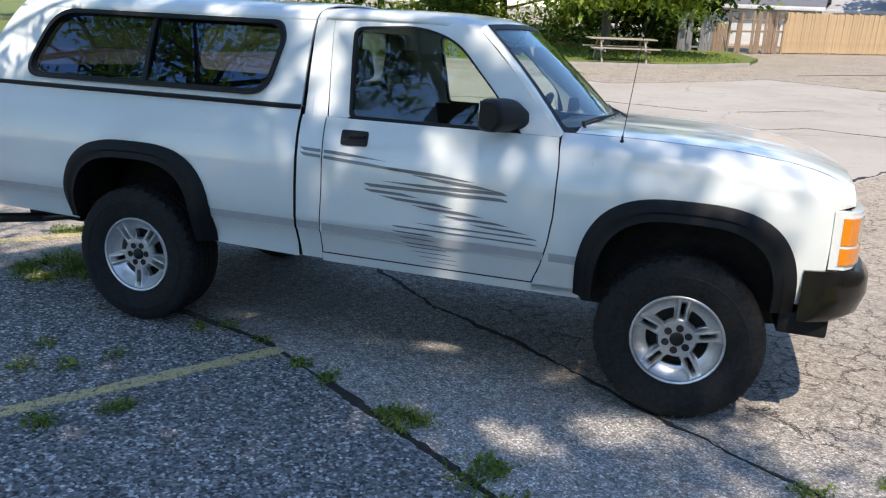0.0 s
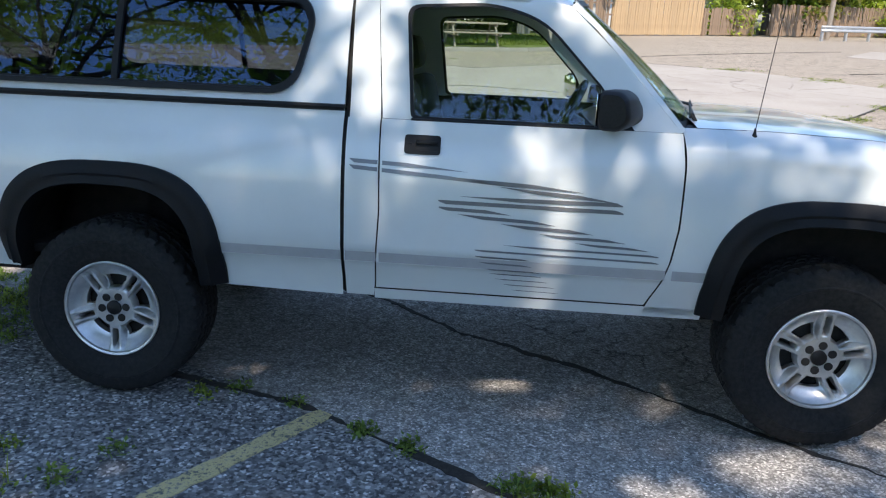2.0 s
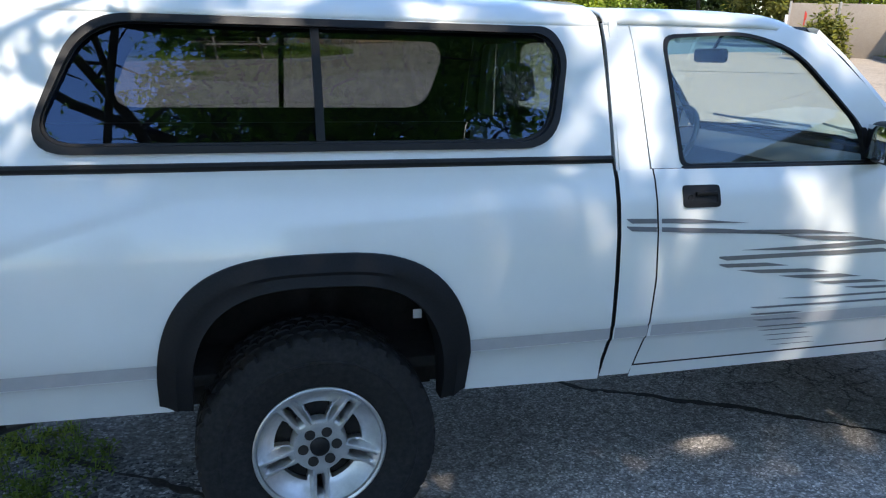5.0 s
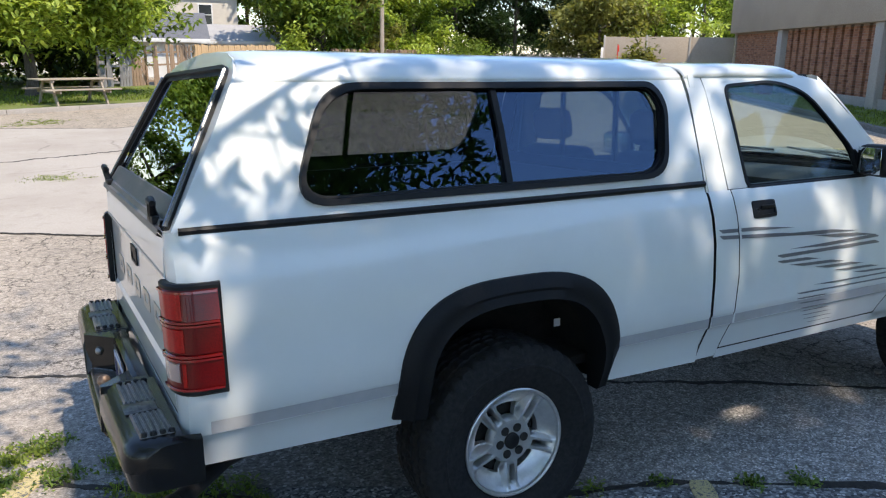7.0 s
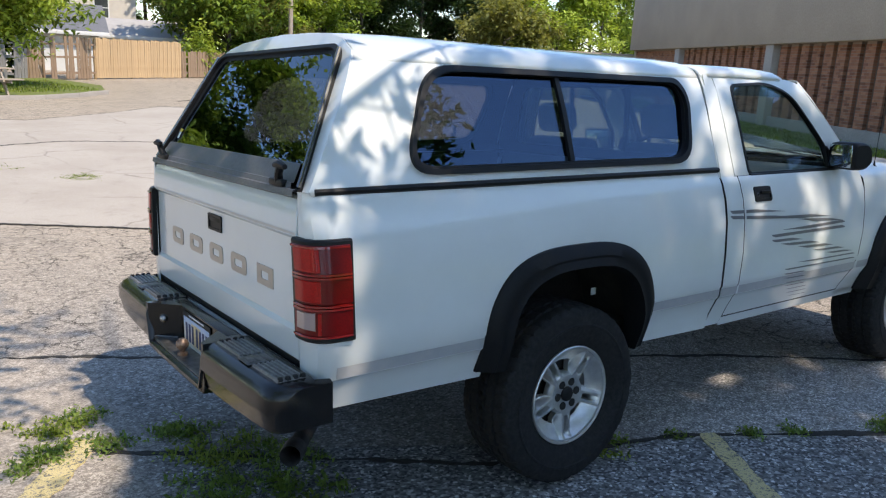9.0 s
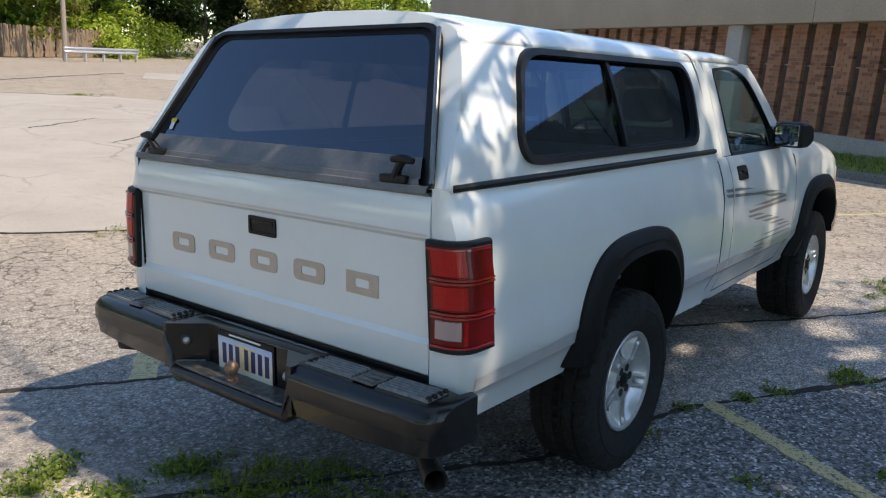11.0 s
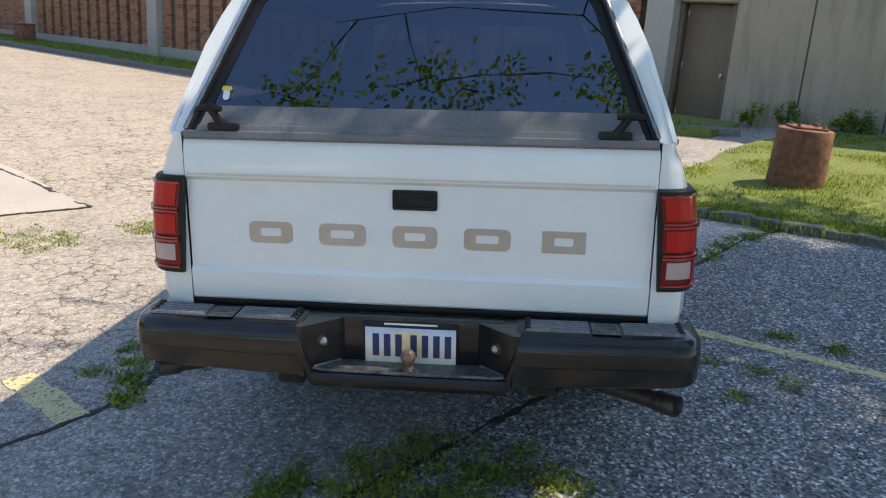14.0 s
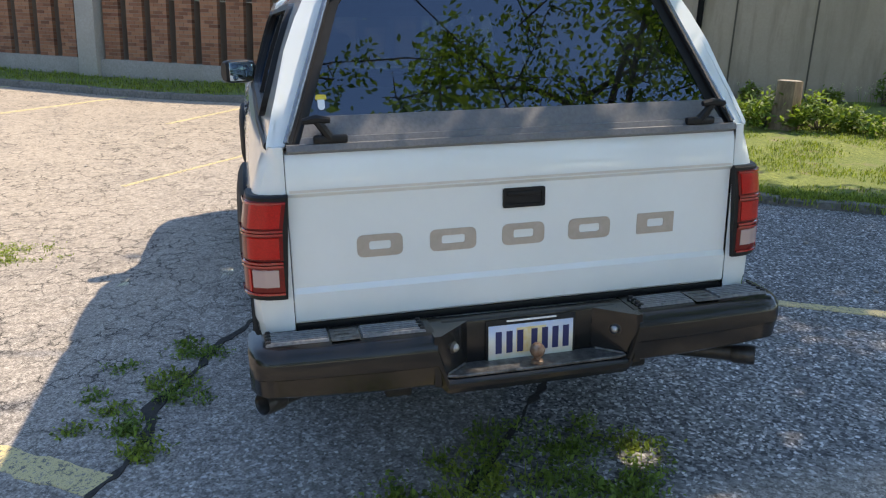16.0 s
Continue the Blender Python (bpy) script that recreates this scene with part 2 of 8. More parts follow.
TRIM = speckled("dark_metal_trim", (0.20, 0.20, 0.205), (0.30, 0.30, 0.305), 60, 0.22, 0.0, metal=0.85)
UNDER = speckled("underbody", (0.008, 0.008, 0.008), (0.03, 0.026, 0.022), 25, 0.9, 0.2, 0.003)
GLASS = glass_material("door_glass", (0.80, 0.88, 0.83), 0.085, (0.70, 0.85, 1.0))
TINT = glass_material("tinted_glass", (0.32, 0.34, 0.36), 0.10, (0.46, 0.66, 1.0))
TINT_DEEP = glass_material("deep_tinted_glass", (0.15, 0.16, 0.17), 0.12, (0.70, 0.82, 1.0))
SHADE_BAND = glass_material("blue_sun_band", (0.34, 0.60, 0.84), 0.03)
MIRROR = Mat("mirror_silver").set((0.6, 0.61, 0.62), 0.02, 1.0).m
def lens_material(name, colour):
    """Moulded lens plastic: small prism cells under a smooth face."""
    m = Mat(name)
    cells = m.n("ShaderNodeTexVoronoi", Scale=320.0)
    m.l(m.coords((1, 1, 0.6)), cells.inputs["Vector"])
    m.set(m.ramp(cells.outputs["Distance"], [(0.0, [1.25 * c for c in colour]), (0.7, [0.8 * c for c in colour])]), 0.3, 0.0, Specular_IOR_Level=0.2, Coat_Weight=0.35, Coat_Roughness=0.03)
    m.bump(cells.outputs["Distance"], 0.2, 0.001)
    return m.m


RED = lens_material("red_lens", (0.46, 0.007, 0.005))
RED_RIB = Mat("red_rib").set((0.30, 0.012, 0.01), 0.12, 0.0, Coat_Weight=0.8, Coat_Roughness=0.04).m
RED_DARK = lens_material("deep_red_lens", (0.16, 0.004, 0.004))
WHITE_LENS = Mat("clear_lens").set((0.40, 0.29, 0.27), 0.15, 0.0, Coat_Weight=1.0, Coat_Roughness=0.03).m
AMBER = Mat("amber_lens").set((0.75, 0.24, 0.01), 0.12, 0.0, Coat_Weight=1.0, Coat_Roughness=0.03).m
HEADLIGHT = Mat("headlight_glass").set((0.6, 0.6, 0.58), 0.06, 0.6, Coat_Weight=1.0, Coat_Roughness=0.02).m
DECAL = speckled("grey_decal", (0.15, 0.152, 0.165), (0.185, 0.188, 0.20), 20, 0.3, 0.0, Coat_Weight=0.6, Coat_Roughness=0.08)
BAND = speckled("grey_body_band", (0.40, 0.40, 0.405), (0.45, 0.45, 0.455), 20, 0.35, 0.0, Coat_Weight=0.6, Coat_Roughness=0.08)
TAN_BAND = speckled("tan_pinstripe", (0.60, 0.56, 0.50), (0.67, 0.63, 0.57), 20, 0.4, 0.0)
BADGE = speckled("taupe_badge", (0.44, 0.395, 0.335), (0.51, 0.455, 0.395), 30, 0.32, 0.0, metal=0.35)
PLATE = Mat("plate_sheet")
_up, _tint = PLATE.n("ShaderNodeSeparateXYZ"), PLATE.noise(14, 3, 0.6)
PLATE.l(PLATE.coords(which="Generated"), _up.inputs[0])
_col = PLATE.ramp(_up.outputs[2], [(0.0, (0.42, 0.52, 0.42)), (0.25, (0.74, 0.58, 0.36)), (0.5, (0.80, 0.74, 0.60)), (0.75, (0.62, 0.68, 0.78)), (1.0, (0.40, 0.52, 0.76))])
PLATE.set(PLATE.mix(PLATE.ramp(_tint, [(0.4, grey(0.0)), (0.65, grey(0.6))]), _col, (0.66, 0.66, 0.72)), 0.4)
PLATE = PLATE.m
PLATE_SUN = speckled("plate_sunburst", (0.75, 0.55, 0.22), (0.78, 0.68, 0.45), 40, 0.4, 0.0)
PIPE = speckled("grimy_steel", (0.014, 0.013, 0.012), (0.045, 0.042, 0.04), 40, 0.4, 0.1, 0.001, 0.6)
PLATE_INK = Mat("plate_ink").set((0.02, 0.025, 0.10), 0.5).m
PALE_INK = Mat("pale_ink").set((0.75, 0.75, 0.75), 0.5).m
YELLOW_LABEL = Mat("yellow_label").set((0.75, 0.55, 0.05), 0.5).m
CLOTH = speckled("seat_cloth", (0.035, 0.037, 0.042), (0.07, 0.072, 0.08), 180, 0.95, 0.2, 0.001)
DASH = speckled("dash_vinyl", (0.035, 0.04, 0.046), (0.06, 0.066, 0.072), 90, 0.6, 0.1, 0.001)
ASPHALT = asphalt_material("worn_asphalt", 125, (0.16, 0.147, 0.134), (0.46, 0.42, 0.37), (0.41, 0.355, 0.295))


def slab_material():
    """Sun-bleached concrete: sandy grain, broad stains, wandering hairline cracks."""
    m = Mat("pale_concrete")
    fine, wide, spots = m.noise(60, 6, 0.65), m.noise(0.5, 6, 0.65), m.noise(3.5, 6, 0.7)
    col = m.ramp(fine, [(0.35, (0.36, 0.318, 0.265)), (0.68, (0.455, 0.41, 0.35))])
    col = m.mix(m.ramp(wide, [(0.42, grey(0.0)), (0.66, grey(0.6))]), col, (0.31, 0.265, 0.215))
    col = m.mix(m.ramp(spots, [(0.56, grey(0.0)), (0.72, grey(0.5))]), col, (0.26, 0.225, 0.18))
    warp = m.n("ShaderNodeTexNoise", Scale=0.8, Detail=6.0, Roughness=0.65)
    m.l(m.coords(), warp.inputs["Vector"])
    net = m.n("ShaderNodeTexVoronoi", Scale=0.55)
    net.feature = "DISTANCE_TO_EDGE"
    m.l(m.mix(0.55, m.coords(), warp.outputs["Color"], "ADD"), net.inputs["Vector"])
    crack = m.ramp(net.outputs["Distance"], [(0.0, grey(0.5)), (0.006, grey(0.35)), (0.014, grey(0.0))])
    col = m.mix(m.mix(1.0, crack, m.ramp(m.noise(0.35, 3, 0.6), [(0.45, grey(0.0)), (0.58, grey(1.0))]), "MULTIPLY"), col, (0.10, 0.085, 0.065))
    m.set(col, 0.9)
    m.bump(fine, 0.2, 0.003)
    return m.m


SLAB = slab_material()
OLD_KERB = speckled("broken_kerb", (0.10, 0.095, 0.085), (0.22, 0.21, 0.19), 25, 0.95, 0.5, 0.01, big=2)
KERB = speckled("kerb_concrete", (0.26, 0.235, 0.20), (0.40, 0.365, 0.32), 35, 0.92, 0.35, 0.006)
CONCRETE = speckled("cast_concrete", (0.35, 0.29, 0.22), (0.44, 0.37, 0.285), 20, 0.9, 0.15, 0.004, big=0.7)
STAINED = Mat("stained_wall")
_run = STAINED.noise(5.0, 6, 0.65, stretch=(1, 1, 0.12))
_fine = STAINED.noise(30, 5, 0.6)
_wide = STAINED.noise(0.8, 4, 0.6)
_col = STAINED.mix(STAINED.ramp(_fine, [(0.35, grey(0.0)), (0.75, grey(0.5))]), (0.38, 0.31, 0.24), (0.46, 0.385, 0.30))
_col = STAINED.mix(STAINED.ramp(_run, [(0.48, grey(0.0)), (0.70, grey(0.6))]), _col, (0.19, 0.155, 0.12))
STAINED.set(STAINED.mix(STAINED.ramp(_wide, [(0.45, grey(0.0)), (0.7, grey(0.5))]), _col, (0.29, 0.242, 0.19)), 0.92)
STAINED.bump(_fine, 0.2, 0.004)
STAINED = STAINED.m
STUMP_BARK = speckled("peeled_stump", (0.12, 0.085, 0.055), (0.30, 0.22, 0.14), 26, 0.9, 0.5, 0.01, stretch=(1, 1, 0.2))
COLUMN = speckled("column_concrete", (0.36, 0.33, 0.285), (0.43, 0.40, 0.35), 25, 0.85, 0.1, 0.003, big=0.9)
TAR = speckled("crack_tar", (0.012, 0.011, 0.010), (0.05, 0.045, 0.038), 50, 0.9, 0.3, 0.004)
LINE = Mat("worn_yellow_line")
LINE.set(LINE.ramp(LINE.noise(30, 8, 0.8), [(0.43, (0.13, 0.127, 0.12)), (0.455, (0.48, 0.40, 0.19)), (0.53, (0.60, 0.50, 0.25)), (0.57, (0.40, 0.345, 0.22)), (0.60, (0.17, 0.16, 0.14))]), 0.85)
LINE = LINE.m
LAWN = Mat("mown_grass")
_fine, _wide, _bare = LAWN.noise(22, 6, 0.7), LAWN.noise(1.1, 5, 0.65), LAWN.noise(2.3, 6, 0.7)
_col = LAWN.ramp(_fine, [(0.32, (0.055, 0.08, 0.015)), (0.55, (0.17, 0.20, 0.04)), (0.72, (0.30, 0.31, 0.07))])
_col = LAWN.mix(LAWN.ramp(_wide, [(0.40, grey(0.0)), (0.62, grey(0.7))]), _col, (0.10, 0.135, 0.025))
LAWN.set(LAWN.mix(LAWN.ramp(_bare, [(0.55, grey(0.0)), (0.66, grey(0.75))]), _col, (0.20, 0.155, 0.10)), 0.95)
LAWN.bump(_fine, 0.5, 0.02)
LAWN = LAWN.m
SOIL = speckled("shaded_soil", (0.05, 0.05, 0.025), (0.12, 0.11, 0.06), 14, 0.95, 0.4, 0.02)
BLADE = leaf_material("grass_blade", (0.08, 0.125, 0.02), (0.25, 0.31, 0.055))
WEED = leaf_material("weed_leaf", (0.07, 0.12, 0.022), (0.19, 0.27, 0.06))
HATCH = speckled("faded_black_panel", (0.11, 0.108, 0.112), (0.16, 0.158, 0.162), 90, 0.42, 0.08, 0.001)
LEAF = leaf_material("tree_leaf", (0.06, 0.11, 0.018), (0.20, 0.28, 0.05))
LEAF_BOUGH = leaf_material("bough_leaf", (0.08, 0.14, 0.025), (0.22, 0.31, 0.06))
LEAF_LIGHT = leaf_material("sunny_leaf", (0.16, 0.23, 0.03), (0.42, 0.50, 0.10))
LEAF_DARK = leaf_material("conifer_leaf", (0.012, 0.028, 0.012), (0.04, 0.07, 0.025))
LEAF_OLIVE = leaf_material("olive_leaf", (0.09, 0.10, 0.025), (0.26, 0.26, 0.08))
BARK = speckled("bark", (0.05, 0.04, 0.032), (0.16, 0.13, 0.10), 30, 0.95, 0.7, 0.02, stretch=(1, 1, 0.2))
FENCE_NEW = wood_material("cedar_board", (0.42, 0.275, 0.14), (0.62, 0.44, 0.245))
FENCE_OLD = wood_material("brown_board", (0.18, 0.115, 0.07), (0.38, 0.27, 0.175))
FENCE_GREY = wood_material("grey_board", (0.14, 0.13, 0.13), (0.30, 0.29, 0.28))
TABLE_WOOD = wood_material("table_board", (0.24, 0.19, 0.14), (0.46, 0.39, 0.31), (0.06, 1, 1))
GALV = speckled("galvanised", (0.48, 0.49, 0.50), (0.6, 0.61, 0.62), 20, 0.45, 0.05, 0.002, metal=0.5)
BRICK = piece_material("brick_face", [(0.0, (0.17, 0.075, 0.045)), (0.25, (0.30, 0.135, 0.075)), (0.6, (0.36, 0.17, 0.095)), (0.9, (0.42, 0.215, 0.125)), (1.0, (0.22, 0.09, 0.06))])
MORTAR = speckled("mortar", (0.26, 0.20, 0.155), (0.34, 0.265, 0.21), 60, 0.95, 0.3, 0.004)
SLOT = speckled("window_slot", (0.006, 0.0055, 0.0055), (0.014, 0.013, 0.012), 20, 0.8, 0.0, Specular_IOR_Level=0.15)
WALL_JOINT = speckled("wall_joint", (0.09, 0.075, 0.058), (0.13, 0.11, 0.085), 20, 0.9, 0.0)
STEEL_DOOR = speckled("brown_door_paint", (0.155, 0.115, 0.078), (0.19, 0.145, 0.10), 12, 0.5, 0.05, 0.002)
RUST = speckled("rusted_steel", (0.10, 0.04, 0.022), (0.28, 0.125, 0.065), 14, 0.85, 0.4, 0.006, big=2)
STUMP_TOP = speckled("cut_wood", (0.24, 0.20, 0.15), (0.42, 0.36, 0.28), 30, 0.9, 0.3, 0.005)
SIDING = speckled("cream_siding", (0.60, 0.55, 0.47), (0.68, 0.63, 0.54), 6, 0.7, 0.0)
SIDING_WHITE = speckled("white_siding", (0.66, 0.67, 0.66), (0.74, 0.74, 0.72), 6, 0.7, 0.0)
SHINGLE = speckled("grey_shingles", (0.11, 0.115, 0.13), (0.19, 0.195, 0.21), 14, 0.9, 0.3, 0.01, stretch=(1, 3, 1))
SHINGLE_LIGHT = speckled("pale_shingles", (0.34, 0.33, 0.33), (0.46, 0.45, 0.44), 14, 0.9, 0.3, 0.01, stretch=(1, 3, 1))
WINDOW_DARK = Mat("house_window").set((0.03, 0.035, 0.04), 0.08).m
SIGN_WHITE = Mat("sign_sheet").set((0.7, 0.7, 0.7), 0.5).m
SIGN_RED = Mat("red_post_paint").set((0.5, 0.05, 0.03), 0.5).m


# ---- mesh helpers ----
def part(name, bm, material, parent=None, label="", smooth=35.0):
    """Links a bmesh (or a mesh) as one object, under its thing if there is one."""
    if isinstance(bm, bmesh.types.BMesh):
        me = bpy.data.meshes.new(name)
        bmesh.ops.recalc_face_normals(bm, faces=bm.faces[:])
        bm.to_mesh(me)
        bm.free()
        if smooth:
            me.shade_smooth()
            me.set_sharp_from_angle(angle=radians(smooth))
    else:
        me = bm
    if material is not None and not me.materials:
        me.materials.append(material)
    ob = new(name, me)
    ob.parent = parent
    return tagged(ob, label)


def thing(name, label, category, at=(0, 0, 0), turn=0.0, group="", kind=""):
    ob = new(name)
    ob.empty_display_size = 0.1
    ob.matrix_world = pose(*at, 0, 0, turn)
    return tagged(ob, label, category, group, kind)


def box(bm, lo, hi, bevel=0.0, m=None):
    """An axis-aligned box from corner to corner, with rounded edges."""
    r = bmesh.ops.create_cube(bm, size=1.0)
    c = [(a + b) / 2 for a, b in zip(lo, hi)]
    s = [abs(b - a) for a, b in zip(lo, hi)]
    bmesh.ops.transform(bm, matrix=Matrix.Translation(c) @ Matrix.Diagonal((*s, 1)), verts=r["verts"])
    vs = r["verts"]
    if bevel:
        es = list({e for v in vs for e in v.link_edges})
        out = bmesh.ops.bevel(bm, geom=es, offset=min(bevel, 0.45 * min(s)), segments=2, affect="EDGES", profile=0.5)
        vs = list({v for f in out["faces"] for v in f.verts} | {v for v in vs if v.is_valid})
    if m is not None:
        bmesh.ops.transform(bm, matrix=m, verts=vs)
    return vs


def new_box(lo, hi, bevel=0.0, m=None):
    bm = bmesh.new()
    box(bm, lo, hi, bevel, m)
    return bm


def loft(bm, rings, closed=False, caps=False):
    """Quads from ring to ring of points."""
    vs = [[bm.verts.new(p) for p in ring] for ring in rings]
    n = len(vs[0])
    for a, b in zip(vs, vs[1:]):
        for i in range(n if closed else n - 1):
            j = (i + 1) % n
            bm.faces.new((a[i], a[j], b[j], b[i]))
    if caps:
        bm.faces.new(vs[0])
        bm.faces.new(vs[-1][::-1])
    return vs


def tube(bm, path, radii, sides=8, caps=True):
    """A round tube along a path of points."""
    path = [Vector(p) for p in path]
    if not isinstance(radii, (list, tuple)):
        radii = [radii] * len(path)
    rings, ref = [], Vector((0.31, 0.17, 0.93))
    for i, p in enumerate(path):
        d = (path[min(i + 1, len(path) - 1)] - path[max(i - 1, 0)]).normalized()
        if abs(d.dot(ref)) > 0.95:
            ref = Vector((0.93, 0.31, 0.17))
        u = d.cross(ref).normalized()
        w = d.cross(u)
        rings.append([p + radii[i] * (math.cos(2 * math.pi * k / sides) * u + math.sin(2 * math.pi * k / sides) * w) for k in range(sides)])
    loft(bm, rings, True, caps)


def new_tube(path, radii, sides=8):
    bm = bmesh.new()
    tube(bm, path, radii, sides)
    return bm


def lathe(bm, profile, axis="y", sides=48, at=(0, 0, 0), closed=False):
    """Turns (radius, along) pairs about an axis."""
    rings = []
    for r, a in profile:
        ring = []
        for k in range(sides):
            c, s = r * math.cos(2 * math.pi * k / sides), r * math.sin(2 * math.pi * k / sides)
            p = {"x": (a, c, s), "y": (c, a, s), "z": (c, s, a)}[axis]
            ring.append(Vector(p) + Vector(at))
        rings.append(ring)
    if closed:
        rings.append(rings[0])
    loft(bm, rings, True)


def prism(bm, outline, place, depth):
    """A flat outline of (a, b) made solid: place(a, b, d) gives its points at d = 0 and d = depth."""
    front = [bm.verts.new(place(a, b, 0.0)) for a, b in outline]
    rear = [bm.verts.new(place(a, b, depth)) for a, b in outline]
    bm.faces.new(front)
    bm.faces.new(rear[::-1])
    n = len(outline)
    for i in range(n):
        j = (i + 1) % n
        bm.faces.new((front[i], rear[i], rear[j], front[j]))


def round_poly(points, radius, steps=5):
    """Rounds the corners of a polygon; radius may be a list."""
    out, n = [], len(points)
    rs = radius if isinstance(radius, (list, tuple)) else [radius] * n
    for i in range(n):
        p, a, b = Vector(points[i]), Vector(points[i - 1]), Vector(points[(i + 1) % n])
        da, db = (a - p), (b - p)
        r = min(rs[i], 0.48 * da.length, 0.48 * db.length)
        s, e = p + da.normalized() * r, p + db.normalized() * r
        for k in range(steps + 1):
            t = k / steps
            out.append(tuple((1 - t) ** 2 * s + 2 * t * (1 - t) * p + t * t * e))
    return out


def ray_poly(poly, c, ang):
    """Where the ray from c at this angle leaves a convex polygon."""
    d = Vector((math.cos(ang), math.sin(ang)))
    best = None
    for i in range(len(poly)):
        a, b = Vector(poly[i - 1]), Vector(poly[i])
        e = b - a
        den = d.x * e.y - d.y * e.x
        if abs(den) < 1e-9:
            continue
        w = a - Vector(c)
        t, u = (w.x * e.y - w.y * e.x) / den, (w.x * d.y - w.y * d.x) / den
        if t > 0 and -1e-6 <= u <= 1 + 1e-6 and (best is None or t > best):
            best = t
    return tuple(Vector(c) + d * (best or 0.0))


def band(bm, outer, inner, place, depth, n=96, rows=3, c=None):
    """A solid frame between two outlines round the same centre."""
    c = c or tuple(sum((Vector(p) for p in inner), Vector((0, 0))) / len(inner))
    corner = sorted({round(math.atan2(p[1] - c[1], p[0] - c[0]), 4) for p in (*outer, *inner)} | {round(-math.pi + 2 * math.pi * k / n, 4) for k in range(n)})
    rings = []
    for side in (0.0, depth):
        seq = []
        for r in range(rows + 1):
            t = r / rows
            ring = []
            for ang in corner:
                o, i = ray_poly(outer, c, ang), ray_poly(inner, c, ang)
                ring.append(place(o[0] + (i[0] - o[0]) * t, o[1] + (i[1] - o[1]) * t, side))
            seq.append(ring)
        rings += seq if side == 0.0 else seq[::-1]
    rings.append(rings[0])
    vs = loft(bm, rings, True)
    bmesh.ops.remove_doubles(bm, verts=bm.verts[:], dist=1e-5)
    return vs


def lerp(a, b, t):
    return a + (b - a) * t


def interp(x, table):
    return float(np.interp(x, [p[0] for p in table], [p[1] for p in table]))


def mesh_of(name, verts, faces):
    me = bpy.data.meshes.new(name)
    me.from_pydata(verts, [], faces)
    return me


# ---- the lot and its ground ----
FALL = math.tan(radians(3.3))


def ground(x, y):
    """Height of the lot: it falls to the truck's left, then climbs gently to the far fence and the building."""
    yc = min(max(y, -14.0), 46.0)
    u = yc - 2.6
    v = max(min(x, 45.0) - 3.2, 0.0)
    f = min(max((42 - yc) / 17, 0), 1)
    return 0.067 * 0.5 * (u + math.sqrt(u * u + 1.5)) - 0.014 + 0.34 * (1 - math.exp(-v / 8)) * f - FALL * yc


def spread(near_lo, near_hi, step, far, growth=1.35):
    """Coordinates that are close together near the truck and wide apart towards the horizon."""
    a = list(np.arange(near_lo, near_hi + step / 2, step))
    d = step
    while a[-1] < far:
        d *= growth
        a.append(a[-1] + d)
    d = step
    while a[0] > -far:
        d *= growth
        a.insert(0, a[0] - d)
    return a


def ground_sheet():
    xs, ys = spread(-6, 16, 0.4, 900), spread(-8, 26, 0.4, 900)
    verts = [(x, y, ground(x, y)) for y in ys for x in xs]
    n = len(xs)
    faces = [(j * n + i, j * n + i + 1, (j + 1) * n + i + 1, (j + 1) * n + i) for j in range(len(ys) - 1) for i in range(n - 1)]
    me = mesh_of("ground", verts, faces)
    me.shade_smooth()
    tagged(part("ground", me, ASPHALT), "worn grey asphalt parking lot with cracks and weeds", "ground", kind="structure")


def inside(p, poly):
    hit, n = False, len(poly)
    for i in range(n):
        (ax, ay), (bx, by) = poly[i - 1], poly[i]
        if (ay > p[1]) != (by > p[1]) and p[0] < (bx - ax) * (p[1] - ay) / (by - ay) + ax:
            hit = not hit
    return hit


def draped(name, poly, lift, material, step=0.5, jitter=0.0, seed=1, skirt=0.05):
    """A sheet over the ground inside a polygon, with a rim that goes down into it."""
    rnd = random.Random(seed)
    edge = []
    for i in range(len(poly)):
        a, b = Vector(poly[i]), Vector(poly[(i + 1) % len(poly)])
        k = max(1, int((b - a).length / step))
        for j in range(k):
            p = a.lerp(b, j / k)
            edge.append((p.x + rnd.uniform(-jitter, jitter), p.y + rnd.uniform(-jitter, jitter)))
    bm = bmesh.new()
    vs = [bm.verts.new((x, y, ground(x, y) + lift)) for x, y in edge]
    f = bm.faces.new(vs)
    bmesh.ops.triangulate(bm, faces=[f])
    lo = [min(p[k] for p in edge) for k in (0, 1)]
    hi = [max(p[k] for p in edge) for k in (0, 1)]
    for k in (0, 1):
        c = lo[k] + step * 2
        while c < hi[k]:
            co, no = Vector((0, 0, 0)), Vector((0, 0, 0))
            co[k], no[k] = c, 1
            bmesh.ops.bisect_plane(bm, geom=bm.verts[:] + bm.edges[:] + bm.faces[:], plane_co=co, plane_no=no)
            c += step * 2 + (0.15 * (c - lo[k]) if step > 0.6 else 0)
    for v in bm.verts:
        v.co.z = ground(v.co.x, v.co.y) + lift
    rim = [e for e in bm.edges if e.is_boundary]
    ex = bmesh.ops.extrude_edge_only(bm, edges=rim)
    for v in ex["geom"]:
        if isinstance(v, bmesh.types.BMVert):
            v.co.z -= lift + skirt
    return part(name, bm, material, smooth=40)


